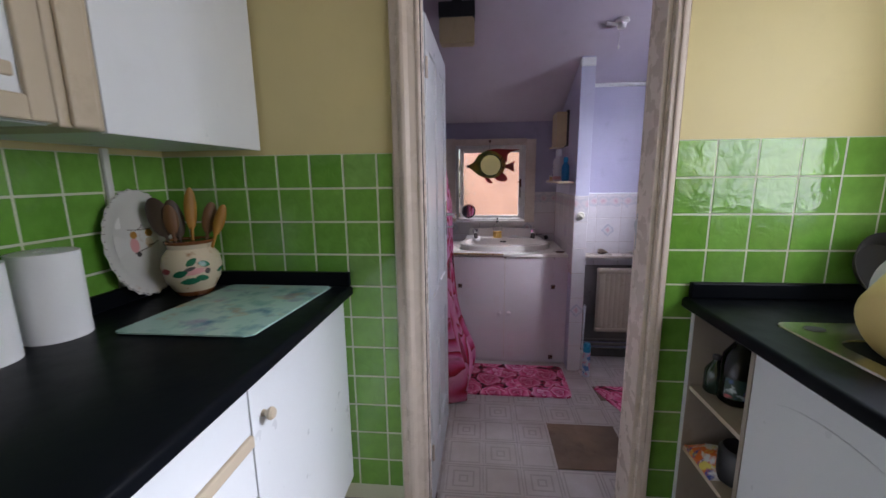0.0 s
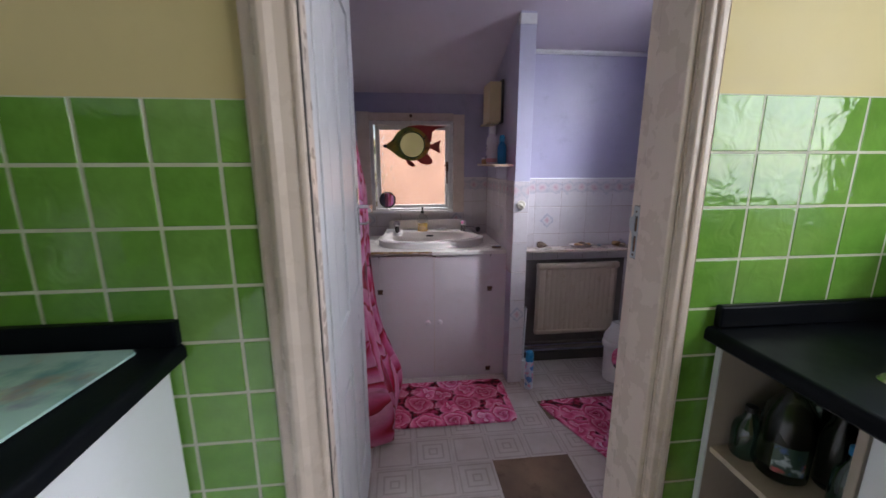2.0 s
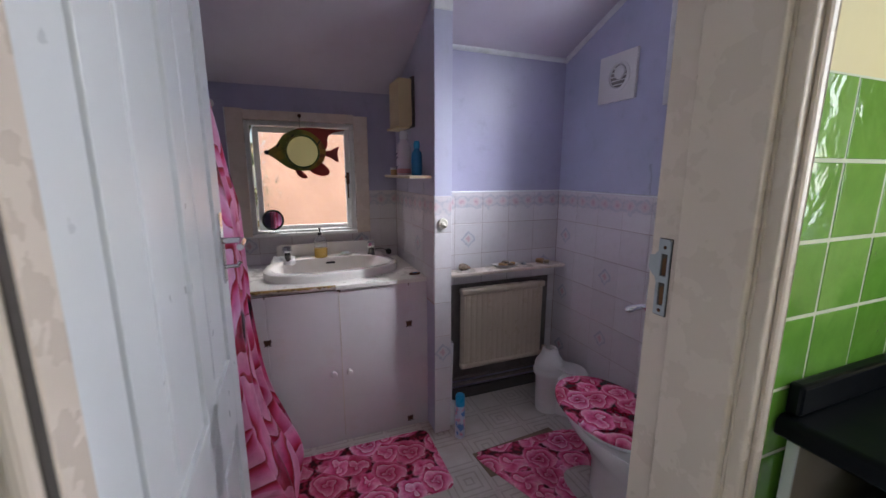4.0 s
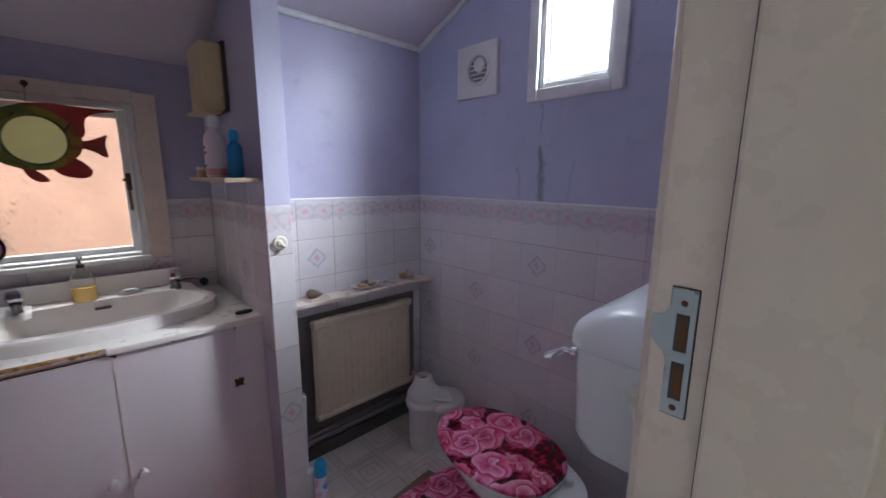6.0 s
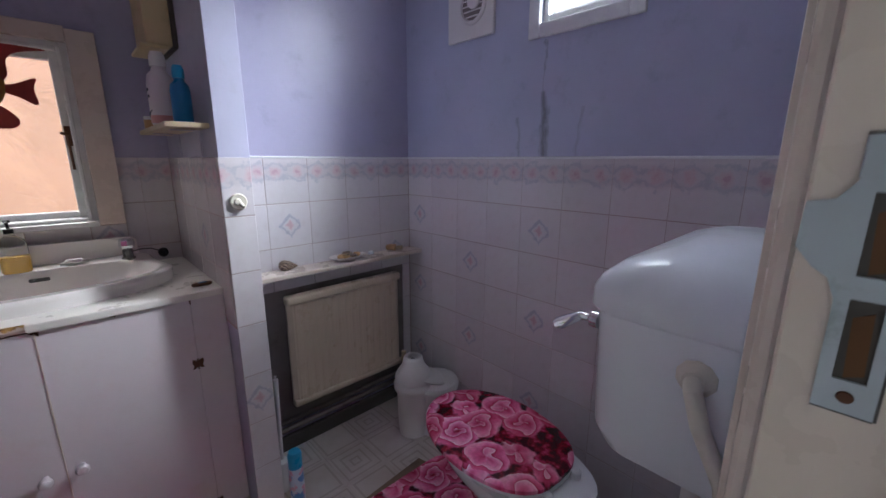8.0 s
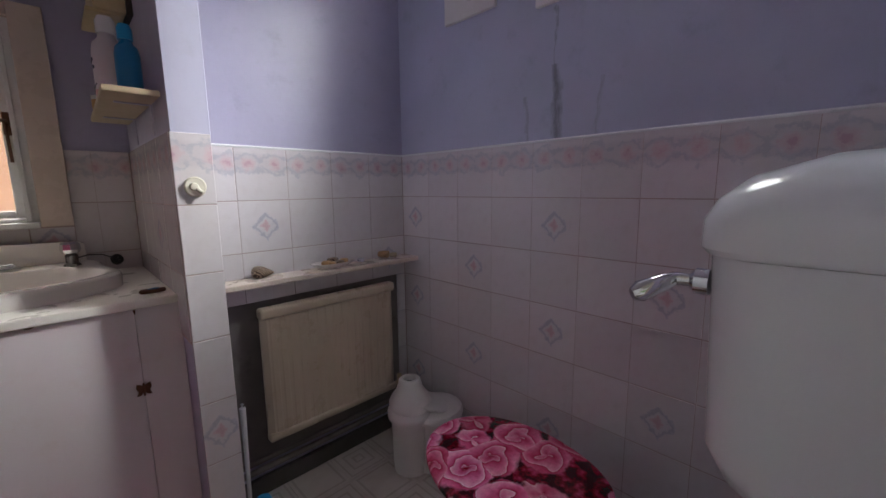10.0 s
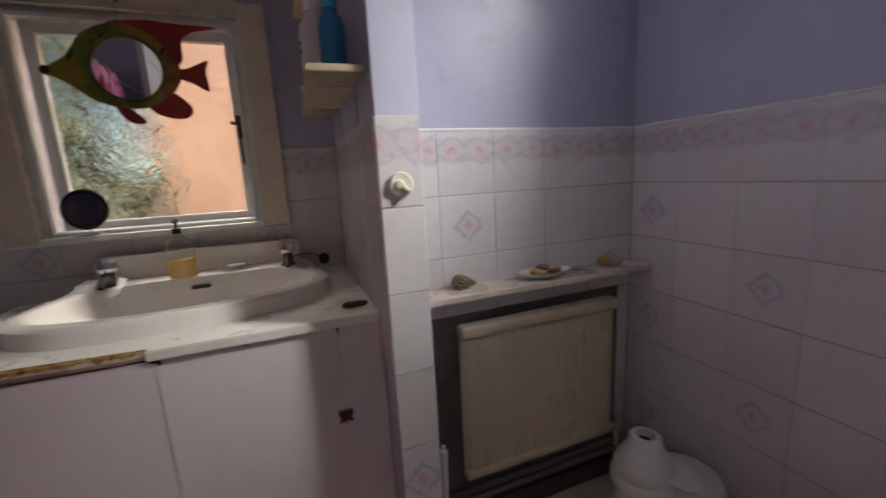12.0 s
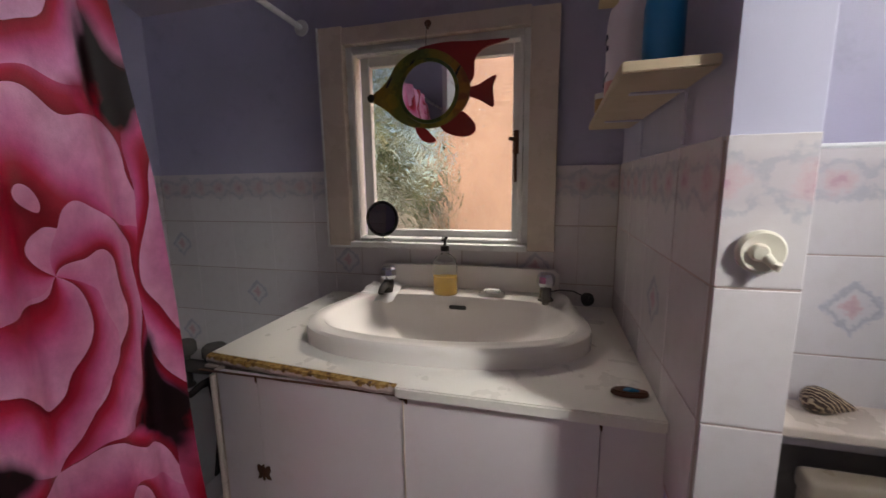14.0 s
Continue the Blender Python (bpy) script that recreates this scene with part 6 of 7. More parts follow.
# white toilet roll and brush stand in the corner
ts = thing("toilet_tidy", "white moulded plastic brush stand with a ring top in the corner", "toilet brush stand", (1.45, 3.13, BF))
tsb = lathe([(0.085, 0), (0.09, 0.006), (0.088, 0.22), (0.092, 0.235), (0.105, 0.242), (0.108, 0.258), (0.100, 0.276), (0.062, 0.292), (0.02, 0.297)], (1.528, 3.06, BF), segs=36, sx=1.2, sy=1.15)
part("tub", tsb, "plastic", ts, smooth=True)
part("tower", lathe([(0.078, 0.0), (0.082, 0.05), (0.086, 0.235), (0.101, 0.258), (0.103, 0.282), (0.091, 0.300), (0.095, 0.322), (0.084, 0.348), (0.060, 0.382), (0.051, 0.412), (0.049, 0.424), (0.042, 0.430), (0.028, 0.429), (0.026, 0.40)], (1.42, 3.11, BF), segs=36, sx=1.0), "plastic", ts, smooth=True)
lid_ = bmesh.new()
bmesh.ops.create_uvsphere(lid_, u_segments=28, v_segments=12, radius=1)
tilt = Matrix.Translation((1.497, 3.075, BF + 0.303)) @ pose(0, 0, 0, 0, 20, -18)
for v in lid_.verts:
    v.co = tilt @ Vector((v.co.x * 0.118, v.co.y * 0.098, v.co.z * 0.022))
part("lid", lid_, "plastic", ts, "sloping round lid", smooth=True)
part("hole", lathe([(0.0255, 0.398), (0.0255, 0.408)], (1.42, 3.11, BF), sx=0.8, segs=24), "black", ts, "dark hole")
adopt(ts)

# ---- toilet ----
wc = thing("toilet", "white ceramic toilet pan", "toilet", (1.22, 2.4, BF))
ax = Vector((0.035, 0.57)).normalized()
hinge = Vector((1.240, 2.165))


def wcp(u, v):
    """u across, v forwards from the hinge."""
    p = hinge + ax * v + Vector((ax.y, -ax.x)) * u
    return (p.x, p.y)


def egg(w, l, back=0.0, n=48, flat=0.7):
    out = []
    for k in range(n):
        t = 2 * math.pi * k / n
        s, c = math.sin(t), math.cos(t)
        v = back + (l - back) * (0.5 + 0.5 * s)
        taper = 1 - 0.10 * max(0, (0.5 + 0.5 * s) - 0.45) ** 1.2
        u = w * math.copysign(abs(c) ** (flat if s < 0 else 0.95), c) * taper
        out.append(wcp(u, v))
    return out


def lev(L, z):
    return [(x, y, z) for x, y in L]


pb4 = bmesh.new()
rs = ring_mesh(pb4, [lev(egg(0.105, 0.34, -0.20), BF), lev(egg(0.10, 0.34, -0.20), BF + 0.03), lev(egg(0.09, 0.34, -0.18), BF + 0.16), lev(egg(0.12, 0.42, -0.16), BF + 0.26),
                     lev(egg(0.175, 0.53, -0.12), BF + 0.34), lev(egg(0.190, 0.550, -0.10), BF + 0.385), lev(egg(0.190, 0.550, -0.10), BF + 0.400), lev(egg(0.165, 0.51, -0.05), BF + 0.405)])
pb4.faces.new(rs[0])
pb4.faces.new(rs[-1])
part("pan", pb4, "ceramic", wc, smooth=True)
sb4 = bmesh.new()
rs = ring_mesh(sb4, [lev(egg(0.196, 0.56, 0.0), BF + 0.408), lev(egg(0.203, 0.567, -0.005), BF + 0.414), lev(egg(0.203, 0.567, -0.005), BF + 0.420), lev(egg(0.198, 0.561, 0.0), BF + 0.4245)])
sb4.faces.new(rs[0])
sb4.faces.new(rs[-1])
part("seat", sb4, "ceramic", wc, smooth=True)
for u in (-0.075, 0.075):
    hx_, hy_ = wcp(u, -0.012)
    part("seat_hinge", lathe([(0.016, 0.395), (0.016, 0.43), (0.010, 0.436)], (hx_, hy_, BF), segs=16), "ceramic", wc, smooth=True)
adopt(wc)
lid = thing("toilet_lid_cover", "pink rose-printed cover over the closed toilet lid", "toilet lid cover", (1.22, 2.45, BF + 0.425))
lb4 = bmesh.new()
rs = ring_mesh(lb4, [lev(egg(0.207, 0.567, 0.0), BF + 0.4255), lev(egg(0.216, 0.580, -0.004), BF + 0.432), lev(egg(0.215, 0.579, -0.004), BF + 0.444), lev(egg(0.204, 0.565, 0.01), BF + 0.452), lev(egg(0.13, 0.47, 0.06), BF + 0.4555), lev(egg(0.05, 0.35, 0.18), BF + 0.4565)])
lb4.faces.new(rs[0])
lb4.faces.new(rs[-1])
part("cover", lb4, "roses_lid", lid, smooth=True)
adopt(lid)

cis = thing("toilet_cistern", "white plastic toilet cistern on the wall", "toilet cistern", (1.05, 1.80, 0.76))
cb4 = bmesh.new()


def cis_loop(w0, w1, y1, z, r):
    return [(x, y, z) for x, y in rounded(w0 - 0.008, w1, 1.684, y1, r, 8)]


rs = ring_mesh(cb4, [cis_loop(0.850, 1.250, 1.865, 0.742, 0.04), cis_loop(0.822, 1.278, 1.895, 0.756, 0.05), cis_loop(0.808, 1.292, 1.908, 0.79, 0.05), cis_loop(0.800, 1.300, 1.915, 0.985, 0.05)])
cb4.faces.new(rs[0])
cb4.faces.new(rs[-1])
part("tank", cb4, "cistern", cis, smooth=True)
cl4 = bmesh.new()
rs = ring_mesh(cl4, [cis_loop(0.796, 1.304, 1.919, 0.986, 0.052), cis_loop(0.792, 1.308, 1.924, 0.992, 0.054), cis_loop(0.793, 1.307, 1.923, 1.018, 0.054), cis_loop(0.801, 1.299, 1.914, 1.036, 0.05), cis_loop(0.822, 1.278, 1.892, 1.057, 0.05), cis_loop(0.88, 1.22, 1.84, 1.077, 0.05)])
cl4.faces.new(rs[0])
cl4.faces.new(rs[-1])
part("cistern_lid", cl4, "cistern", cis, smooth=True)
lv = lathe([(0.013, 0), (0.013, 0.012), (0.009, 0.016)], m=Matrix.Translation((0.835, 1.914, 0.955)) @ pose(0, 0, 0, -90, 0, 0), segs=20)
tube([(0.835, 1.928, 0.955), (0.833, 1.944, 0.955), (0.824, 1.952, 0.951), (0.806, 1.968, 0.942), (0.800, 1.974, 0.939)], [0.006, 0.007, 0.009, 0.011, 0.006], lv)
part("flush_lever", lv, "steel", cis, "chrome flush lever", smooth=True)
ov = lathe([(0.024, 0), (0.024, 0.016), (0.018, 0.022), (0.014, 0.03)], m=Matrix.Translation((0.806, 1.765, 0.935)) @ pose(0, 0, 0, 0, -90, 0), segs=10)
tube([(0.780, 1.765, 0.935), (0.768, 1.762, 0.928), (0.762, 1.748, 0.888), (0.765, 1.716, 0.82), (0.775, 1.704, 0.70), (0.777, 1.702, BF + 0.05)], 0.011, ov)
part("overflow_pipe", ov, "hook_cream", cis, "white overflow pipe with a nut", smooth=True)
part("flush_pipe", tube([(1.1, 1.80, 0.745), (1.1, 1.80, 0.36), (1.13, 1.83, 0.27), (1.19, 2.02, 0.13)], 0.022, segs=16), "plastic", cis, smooth=True)
adopt(cis)

# ---- rugs ----


def rug(name, label, outline, h=0.012):
    t = thing(name, label, "bath mat", (outline[0][0], outline[0][1], BF))
    bm = prism(outline, "z", BF + 0.001, BF + h, 0.004)
    part("mat", bm, "roses_mat", t, smooth=True)
    adopt(t)


def rot(L, a_, c):
    ca, sa = math.cos(radians(a_)), math.sin(radians(a_))
    return [(c[0] + (x - c[0]) * ca - (y - c[1]) * sa, c[1] + (x - c[0]) * sa + (y - c[1]) * ca) for x, y in L]


rug("bath_mat", "pink and red rose-printed bath mat in front of the vanity", rot(rounded(-0.19, 0.585, 2.705, 3.185, 0.05), -0.5, (0.2, 2.95)))
ped = [(0.79, 2.865), (0.83, 2.885), (1.30, 2.880), (1.38, 2.86), (1.44, 2.80), (1.46, 2.36), (1.42, 2.31), (1.36, 2.31), (1.345, 2.36), (1.34, 2.50), (1.30, 2.58), (1.22, 2.60), (1.14, 2.58), (1.10, 2.50), (1.09, 2.34), (1.06, 2.30), (0.99, 2.305), (0.95, 2.36), (0.775, 2.80)]
rug("pedestal_mat", "pink rose-printed pedestal mat round the toilet foot", smooth_loop(ped, 3))
bmt = thing("lino_patch", "worn brown square of older lino on the tiled floor", "floor patch", (0.55, 2.2, BF))
part("patch", prism([(0.346, 2.005), (0.772, 2.015), (0.768, 2.418), (0.346, 2.416)], "z", BF - 0.0038, BF - 0.0005), "brown_mat", bmt)
adopt(bmt)
bm2 = thing("lino_patch", "brown strip of lino under the pedestal mat", "floor patch", (0.8, 2.87, BF))
part("patch", prism([(0.775, 2.70), (1.35, 2.70), (1.30, 2.93), (0.760, 2.89)], "z", BF + 0.0002, BF + 0.0009), "brown_mat", bm2)
adopt(bm2)

# ---- bath, curtain ----
bt = thing("bathtub", "white bathtub with a rolled rim behind the curtain", "bathtub", (-0.86, 3.0, BF))
tb4 = bmesh.new()
ro = rounded(BL + 0.010, -0.452, 2.20, WW - 0.012, 0.05)
ri = rounded(BL + 0.075, -0.535, 2.30, WW - 0.16, 0.14)
rb = rounded(BL + 0.16, -0.62, 2.45, WW - 0.26, 0.10)
rs = ring_mesh(tb4, [lev(ro, 0.255), lev(ro, 0.285), [(x + (-0.86 - x) * 0.02, y + (3.05 - y) * 0.006, 0.300) for x, y in ro], lev(ri, 0.298), [(x + (-0.86 - x) * 0.03, y + (3.05 - y) * 0.01, 0.285) for x, y in ri], lev(rb, -0.09)])
tb4.faces.new(rs[-1])
part("tub", tb4, "ceramic", bt, smooth=True)
part("bath_panel", box(-0.486, -0.468, 2.22, WW - 0.02, BF, 0.262, 0.002), "trim", bt)
part("end_panel", box(BL + 0.012, -0.488, 2.22, 2.238, BF, 0.262, 0.002), "trim", bt)
adopt(bt)
mt = thing("bath_mixer_tap", "dark tarnished bath mixer tap on the bath rim", "bath tap", (-0.95, 3.80, 0.30))
for x in (-1.10, -0.935):
    q = lathe([(0.032, 0), (0.030, 0.008), (0.022, 0.014), (0.022, 0.135), (0.036, 0.143), (0.050, 0.160), (0.050, 0.192), (0.040, 0.204), (0.004, 0.208)], (x, 3.80, 0.299), segs=12)
    part("tap", q, "old_chrome", mt, "tarnished chrome tap", smooth=True)
q = tube([(-1.10, 3.80, 0.395), (-0.935, 3.80, 0.395)], 0.030)
tube([(-0.96, 3.80, 0.345), (-0.96, 3.74, 0.35), (-0.96, 3.68, 0.335)], [0.018, 0.016, 0.013], q)
part("spout", q, "old_chrome", mt, smooth=True)
part("shower_hose", tube([(-0.94, 3.765, 0.37), (-0.90, 3.74, 0.30), (-0.86, 3.72, 0.20), (-0.84, 3.66, 0.02)], 0.013), "old_chrome", mt, smooth=True)
adopt(mt)

RX, RZ = -0.50, 1.735
rail = thing("shower_rail", "white shower curtain rail across the bathroom", "curtain rail", (RX, 3.0, RZ))
part("rail", tube([(RX, 1.684, RZ + 0.06), (RX, 3.05, RZ + 0.03), (RX, WW - 0.001, RZ)], 0.0105), "white_trim", rail, smooth=True)
for y, z, s in ((WW - 0.012, RZ, 1), (1.684, RZ + 0.06, 1)):
    part("socket", lathe([(0.028, 0), (0.028, 0.006), (0.016, 0.011)], m=Matrix.Translation((RX, y + (0.012 if y > 3 else 0), z)) @ pose(0, 0, 0, 90 if y > 3 else -90, 0, 0), segs=20), "white_trim", rail, smooth=True)
adopt(rail)
cur = thing("shower_curtain", "shower curtain printed with huge pink and red roses hanging in folds", "shower curtain", (-0.36, 2.8, 1.7))
cv = bmesh.new()
NU, NV = 130, 50
grid = []
CY0, CY1, CZ0, CZ1 = 2.26, 3.12, BF + 0.025, 1.74
for j in range(NV + 1):
    z = CZ0 + (CZ1 - CZ0) * j / NV
    row = []
    for i in range(NU + 1):
        u = i / NU
        yy = CY0 + (CY1 - CY0) * u
        base = -0.315 + 0.10 * max(0, 0.75 - z) ** 1.15 - 0.17 * max(0, z - 1.18) ** 1.02
        behind = min(1, max(0, (2.62 - yy) / 0.14))
        behind = behind * behind * (3 - 2 * behind)
        flare = (0.105 * math.exp(-((z - 0.0) / 0.24) ** 2)) * (1 - behind) * (0.75 + 0.25 * math.sin(u * 9))
        base -= behind * (0.07 + 0.10 * max(0, 0.75 - z) ** 1.15)
        fold = 0.023 * math.sin(u * 2 * math.pi * 6.0 + 0.7 * math.sin(z * 2.2)) + 0.008 * math.sin(u * 2 * math.pi * 11 + z * 1.5)
        fold *= (1 - 0.6 * behind)
        fold *= 0.7 + 0.35 * (1 - min(1, max(0, z)) / 1.0) * (u ** 0.5)
        edge = 0.004 * math.sin(z * 9)
        row.append(cv.verts.new((base + flare + fold, yy + edge - 0.05 * (1 - z) * (0.5 - u) * 0.3, z)))
    grid.append(row)
for j in range(NV):
    for i in range(NU):
        cv.faces.new((grid[j][i], grid[j][i + 1], grid[j + 1][i + 1], grid[j + 1][i]))
ext = bmesh.ops.extrude_face_region(cv, geom=cv.faces[:])
for v in ext["geom"]:
    if isinstance(v, bmesh.types.BMVert):
        v.co.x -= 0.0015
part("curtain", cv, "roses_curtain", cur, smooth=True)
for k in range(7):
    y = CY0 + 0.03 + k * 0.095
    rg = bmesh.new()
    ring = [(RX + 0.02 * math.cos(t), y, RZ + 0.035 + 0.02 * math.sin(t) - 0.004) for t in [2 * math.pi * q_ / 16 for q_ in range(17)]]
    tube(ring, 0.0018, rg, 6)
    part("curtain_ring", rg, "white_trim", cur, "white curtain ring")
adopt(cur)

# ---- vent, heater, light ----
vt = thing("extractor_vent", "square white extractor vent with a round dark grille", "extractor fan", (RW, 2.97, 1.86))
part("cover", box(RW - 0.020, RW + 0.0005, 2.838, 3.108, 1.730, 1.988, 0.006), "plastic", vt, smooth=True)
vc = Matrix.Translation((RW - 0.020, 2.955, 1.862)) @ pose(0, 0, 0, 0, -90, 0)
part("ring", lathe([(0.078, 0), (0.078, 0.004), (0.070, 0.010), (0.064, 0.010), (0.060, 0.001)], m=vc, segs=40), "plastic", vt, smooth=True)
part("grille", lathe([(0.059, 0), (0.059, 0.0015)], m=vc, segs=32), "grime_and_shade", vt, "dark dusty grille")
for k in range(5):
    zz = 1.862 - 0.044 + 0.022 * k
    hw = math.sqrt(0.056 ** 2 - (zz - 1.862) ** 2)
    part("louvre", box(RW - 0.0245, RW - 0.0217, 2.955 - hw, 2.955 + hw, zz - 0.003, zz + 0.003, 0.001), "plastic", vt)
part("hub", lathe([(0.036, 0.0), (0.036, 0.009), (0.030, 0.013), (0.004, 0.015)], m=Matrix.Translation((RW - 0.0215, 2.944, 1.880)) @ pose(0, 0, 0, 0, -90, 0), segs=32), "plastic", vt, "round white hub cover", smooth=True)
adopt(vt)
wh = thing("fan_heater", "cream wall heater box with a black top hung near the ceiling", "heater", (-0.22, 2.7, 2.2))
part("case", prism([(2.60, 2.155), (2.72, 2.165), (2.72, 2.30), (2.60, 2.30)], "x", -0.335, -0.125, 0.008), "cream_plastic", wh)
part("grille", box(-0.338, -0.122, 2.595, 2.725, 2.301, 2.385, 0.004), "black", wh, "black grille")
part("bracket", box(-0.26, -0.20, 2.63, 2.69, 2.386, ceil_z(2.66) + 0.004), "black", wh)
adopt(wh)
lt_ = thing("pull_cord_light", "white ceiling rose with a batten lamp holder and pull cord", "ceiling light", (0.80, 2.86, ceil_z(2.86)))
lz = ceil_z(2.86)
part("ceiling_rose", lathe([(0.045, 0.0), (0.045, -0.018), (0.030, -0.026), (0.024, -0.055), (0.004, -0.056)], (0.80, 2.86, lz + 0.014), segs=28), "plastic", lt_, smooth=True)
part("arm", tube([(0.78, 2.86, lz - 0.016), (0.70, 2.84, lz - 0.010)], 0.010), "plastic", lt_, smooth=True)
part("cord", tube([(0.785, 2.85, lz - 0.03), (0.785, 2.85, lz - 0.14)], 0.0015, segs=6), "plastic", lt_)
part("toggle", lathe([(0.003, 0), (0.006, -0.006), (0.005, -0.022), (0.002, -0.025)], (0.785, 2.85, lz - 0.14), segs=12), "plastic", lt_)
adopt(lt_)

# ---- tiles ----
_tile = {}


def tile_mesh(w, h, t, mat, edge):
    key = (round(w, 3), round(h, 3), mat)
    if key not in _tile:
        bm = bmesh.new()
        rings = []
        for ins, y in ((0, 0), (0, -t + edge * 0.6), (edge * 0.4, -t + edge * 0.15), (edge, -t)):
            a, c = w / 2 - ins, h / 2 - ins
            rings.append([bm.verts.new(p) for p in ((-a, y, -c), (a, y, -c), (a, y, c), (-a, y, c))])
        for p, q in zip(rings, rings[1:]):
            for i in range(4):
                j = (i + 1) % 4
                bm.faces.new((p[i], p[j], q[j], q[i]))
        bm.faces.new(rings[-1])
        me = bpy.data.meshes.new("tile")
        bmesh.ops.recalc_face_normals(bm, faces=bm.faces)
        bm.to_mesh(me)
        bm.free()
        me.materials.append(M[mat])
        _tile[key] = me
    return _tile[key]


rt = random.Random(11)


def tile_field(parent, facing, plane, us, zs, mat, gap=0.004, t=0.006, edge=0.0015, choose=None, skip=None, jitter=0.0006, gap_u=None):
    """Tiles between the joint lines us and zs on a wall that faces '-y', '-x', '+x' or '+y'; plane is the tiles' face."""
    ang = {"-y": 0, "-x": -90, "+x": 90, "+y": 180}[facing]
    for i, (u0, u1) in enumerate(zip(us, us[1:])):
        for j, (z0, z1) in enumerate(zip(zs, zs[1:])):
            if skip and skip((u0 + u1) / 2, (z0 + z1) / 2):
                continue
            w, h = abs(u1 - u0) - (gap if gap_u is None else gap_u), abs(z1 - z0) - gap
            if w < 0.008 or h < 0.008:
                continue
            uc, zc = (u0 + u1) / 2, (z0 + z1) / 2
            m = choose(uc, zc) if choose else mat
            ob = new("tile", tile_mesh(w, h, t, m, edge))
            ob.parent = parent
            d = t + rt.uniform(-jitter, jitter)
            loc = {"-y": (uc, plane + d, zc), "+y": (uc, plane - d, zc), "-x": (plane + d, uc, zc), "+x": (plane - d, uc, zc)}[facing]
            ob.matrix_basis = pose(*loc, rt.uniform(-0.25, 0.25), 0, ang + rt.uniform(-0.25, 0.25))


def lines(a, b, first, pitch):
    """Joint lines between a and b, with one of them at first."""
    k0 = math.ceil((min(a, b) - first) / pitch - 1e-6)
    out = [min(a, b)]
    k = k0
    while first + k * pitch < max(a, b) - 1e-6:
        if first + k * pitch > out[0] + 0.006:
            out.append(first + k * pitch)
        k += 1
    if out[-1] > max(a, b) - 0.006 and len(out) > 1:
        out[-1] = max(a, b)
    else:
        out.append(max(a, b))
    return out


def grout(name, bx, mat, parent):
    return part(name, box(*bx), mat, parent)


G, GU = 0.1262, 0.1275
zl = [1.456 - G * k for k in range(12)][::-1]
zr = [1.481 - G * k for k in range(12)][::-1]
grout("grout", (KL, -0.398, 1.5004, 1.506, 0.0, 1.455), "grout_white", wall_door)
grout("grout", (0.575, KR, 1.5004, 1.506, 0.0, 1.481), "grout_white", wall_door)
grout("grout", (KL, KL + 0.0056, -0.6, 1.5, 0.85, 1.455), "grout_white", wall_left)
tile_field(wall_door, "-y", 1.499, lines(KL + 0.006, -0.399, -0.461, GU), zl, "green", gap=0.0075, skip=lambda u, z: u < -0.95 and z < 0.9)
tile_field(wall_door, "-y", 1.499, lines(0.575, KR - 0.006, 0.578, 0.133), zr, "green", gap=0.0065, skip=lambda u, z: u > 0.9 and z < 0.9)
tile_field(wall_left, "+x", KL + 0.007, lines(-0.5, 1.497, 1.497, 0.129), zl[6:], "green", gap=0.0075)

RB = 0.201
zb = [1.212 - RB * k for k in range(8)][::-1]
zb[0] = BF + 0.001


def picker(spots):
    def choose(u, z):
        if z > 1.05:
            return "bt_border"
        for a, c in spots:
            if abs(u - a) < 0.07 and abs(z - c) < 0.07:
                return "bt_motif"
        return "bt_plain"
    return choose


rows = [0.912, 0.711, 0.510, 0.309, 0.108, -0.09]
east = [(2.566 + dy, z) for z in (rows[0], rows[2], rows[4]) for dy in (-0.78, 0, 0.77)] + [(2.18, rows[1]), (2.18, rows[3]), (2.952, rows[1]), (2.952, rows[3])]
grout("grout", (RW - 0.0055, RW, DW1, NB, BF, 1.210), "grout_bath", wall_east)
tile_field(wall_east, "-x", RW - 0.007, lines(DW1 + 0.002, NB - 0.008, 2.469, 0.193), zb, "bt_plain", gap=0.003, gap_u=0.0016, choose=picker(east))
grout("grout", (PX1, RW - 0.004, NB - 0.0055, NB, 0.70, 1.210), "grout_bath", wall_niche)
tile_field(wall_niche, "-y", NB - 0.007, lines(PX1 + 0.004, RW - 0.008, 0.876, 0.197), [z for z in zb if z > 0.60], "bt_plain", gap=0.003, gap_u=0.0018,
           choose=picker([(0.975, rows[0]), (1.57, rows[1])]))
tile_field(wall_niche, "-y", NB - 0.007, [1.615, RW - 0.008], [z for z in zb if z < 0.7], "bt_plain", gap=0.003)
grout("grout", (PX0 - 0.001, PX1, PF - 0.0055, PF, BF, 1.210), "grout_bath", pier)
tile_field(pier, "-y", PF - 0.007, [PX0 - 0.006, PX1 + 0.002], zb, "bt_plain", gap=0.003, choose=picker([(0.676, rows[3])]))
grout("grout", (PX0 - 0.0055, PX0, PF, WW, 0.6, 1.205), "grout_bath", pier)
tile_field(pier, "-x", PX0 - 0.007, lines(PF + 0.004, WW - 0.008, 3.32, 0.2), [z for z in zb if z > 0.55], "bt_plain", gap=0.003, choose=picker([(3.42, rows[0])]))
tagged(part("trim_tile_top", tube([(PX1 + 0.003, NB - 0.004, 1.2135), (RW - 0.006, NB - 0.004, 1.2135)], 0.0055, segs=8), "ceramic", wall_niche, smooth=True), kind="structure")
tagged(part("trim_tile_top", tube([(RW - 0.004, DW1 + 0.004, 1.2135), (RW - 0.004, NB - 0.006, 1.2135)], 0.0055, segs=8), "ceramic", wall_east, smooth=True), kind="structure")
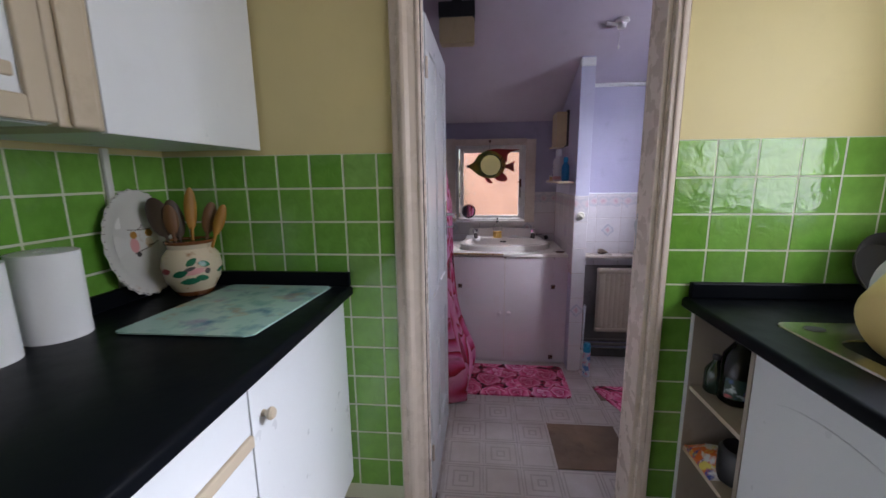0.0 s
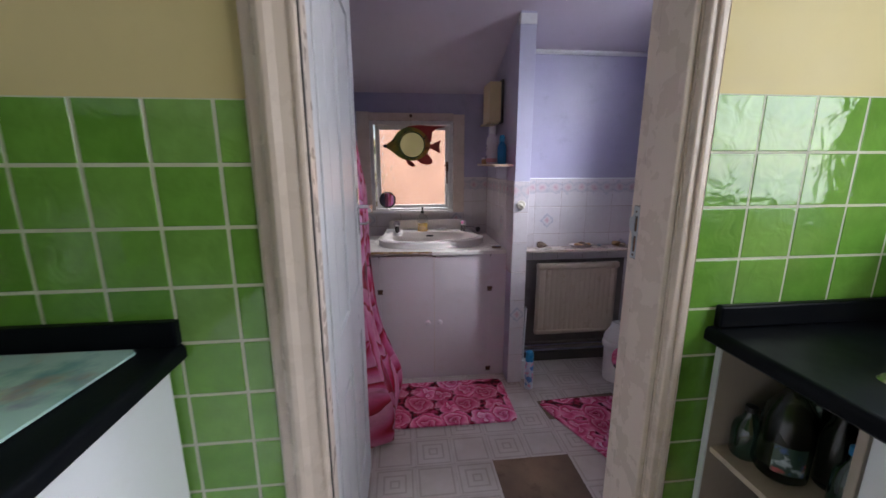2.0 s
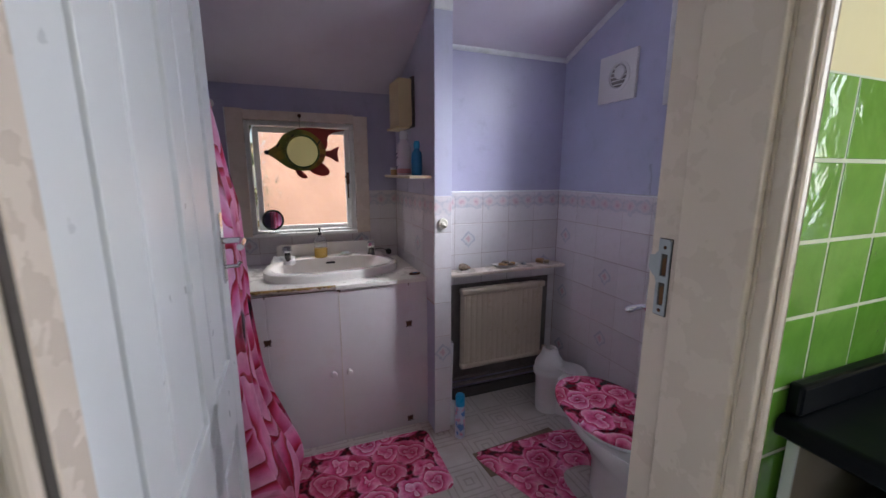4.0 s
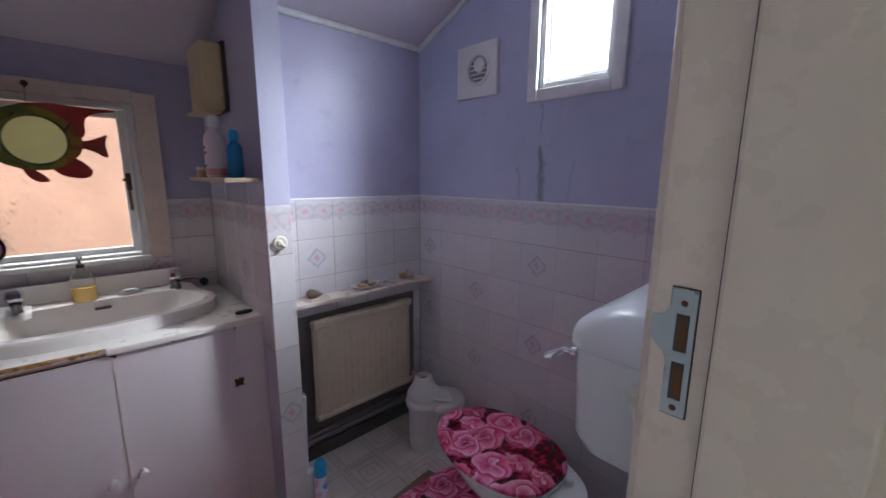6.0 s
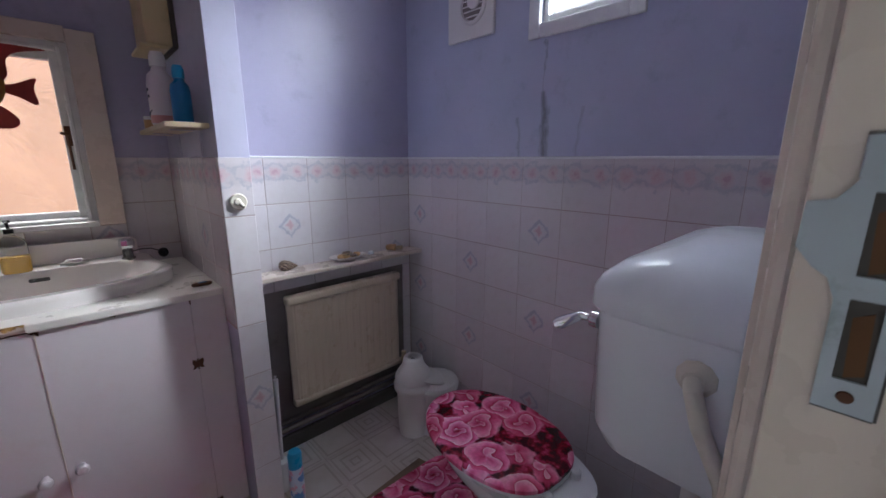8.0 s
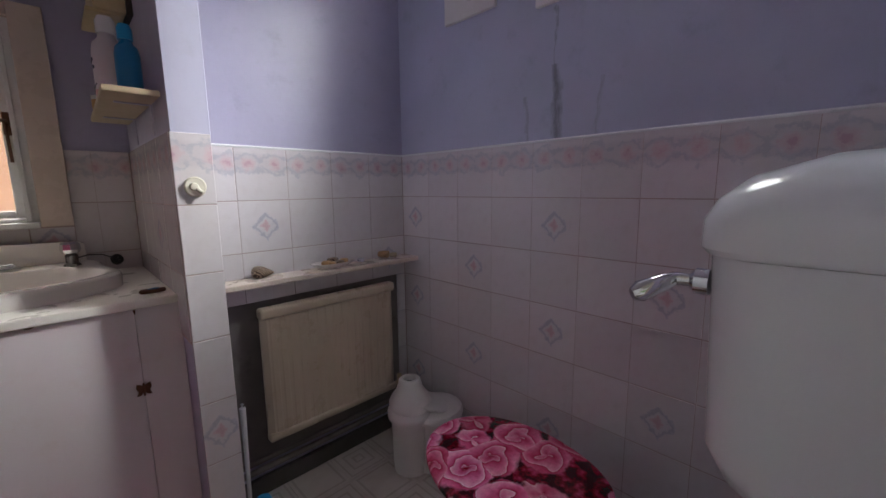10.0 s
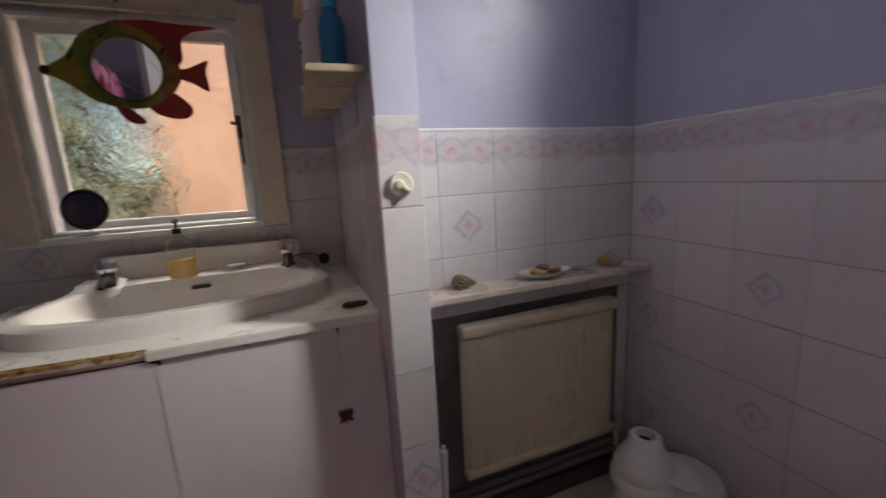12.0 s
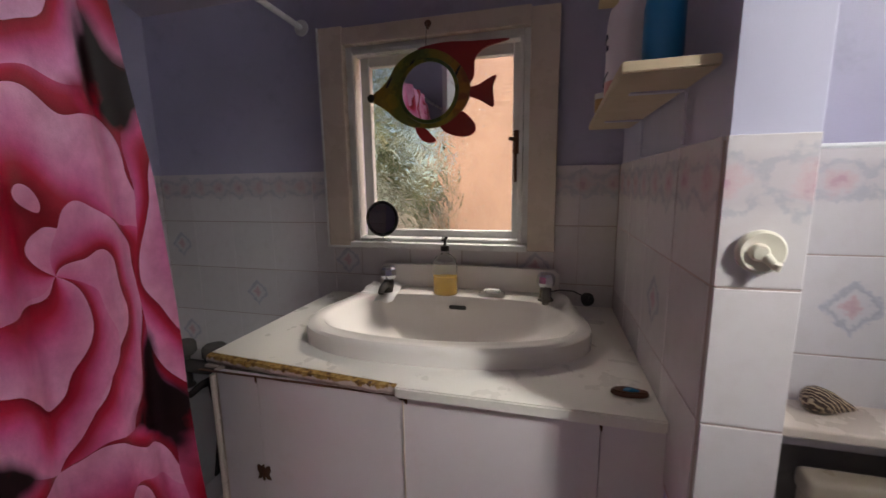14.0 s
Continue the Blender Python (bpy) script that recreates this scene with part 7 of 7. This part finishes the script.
for gx0, gx1, gz0 in ((BL, -0.34, 1.205), (0.35, PX0 - 0.004, 1.205), (-0.34, 0.35, 0.925)):
    grout("grout", (gx0, gx1, WW - 0.0055, WW, BF, gz0), "grout_bath", wall_win)
wu = sorted(lines(BL + 0.004, PX0 - 0.008, -0.495, 0.2) + [-0.412, 0.429])
wpick = picker([(-1.19, rows[0]), (-0.79, rows[1]), (-1.19, rows[2])])
tile_field(wall_win, "-y", WW - 0.007, wu, zb, "bt_plain", gap=0.0032, gap_u=0.0008, choose=wpick, skip=lambda u, z: -0.412 < u < 0.429 and z > 0.82)
tile_field(wall_win, "-y", WW - 0.007, [-0.412, -0.295, -0.095, 0.105, 0.305, 0.429], [zb[5], 0.921], "bt_motif", gap=0.003, choose=lambda u, z: "bt_motif" if abs(u) > 0.33 else "bt_plain")
grout("grout", (BL, BL + 0.0055, 2.0, WW, BF, 1.205), "grout_bath", wall_bath_left)
tile_field(wall_bath_left, "+x", BL + 0.007, lines(2.0, WW - 0.008, 3.9, 0.2), [z for z in zb if z > 0.15], "bt_plain", gap=0.003, choose=picker([(3.4, rows[0]), (3.0, rows[1])]))

floor_ob = bpy.data.objects["bathroom_floor"]
FT = 0.2055
for i in range(-6, 9):
    for j in range(-5, 7):
        xc, yc = -0.061 + FT * (i + 0.5), 2.612 - FT * (j + 0.5)
        x0, x1 = max(xc - FT / 2, BL + 0.01), min(xc + FT / 2, RW - 0.01)
        y0, y1 = max(yc - FT / 2, 1.505), min(yc + FT / 2, (NB if xc > 0.68 else WW) - 0.01)
        if yc < 1.70:
            x0, x1 = max(x0, DX0 + 0.022), min(x1, DX1 - 0.01)
        if x1 - x0 < 0.02 or y1 - y0 < 0.02:
            continue
        if 0.345 < xc < 0.76 and 2.0 < yc < 2.42:
            continue
        m = "ft_rings" if (i + j) % 2 == 0 else "ft_plain"
        key = (m, round(x0 - xc, 3), round(x1 - xc, 3), round(y0 - yc, 3), round(y1 - yc, 3))
        if key not in _tile:
            bmt = box(x0 - xc, x1 - xc, y0 - yc, y1 - yc, -0.004, 0.0)
            for v in bmt.verts:
                if v.co.z > -0.001:
                    v.co.x *= 0.988
                    v.co.y *= 0.988
            me = bpy.data.meshes.new("tile")
            bmt.to_mesh(me)
            bmt.free()
            me.materials.append(M[m])
            _tile[key] = me
        ob = new("tile", _tile[key])
        ob.parent = floor_ob
        ob.location = (xc, yc, BF)
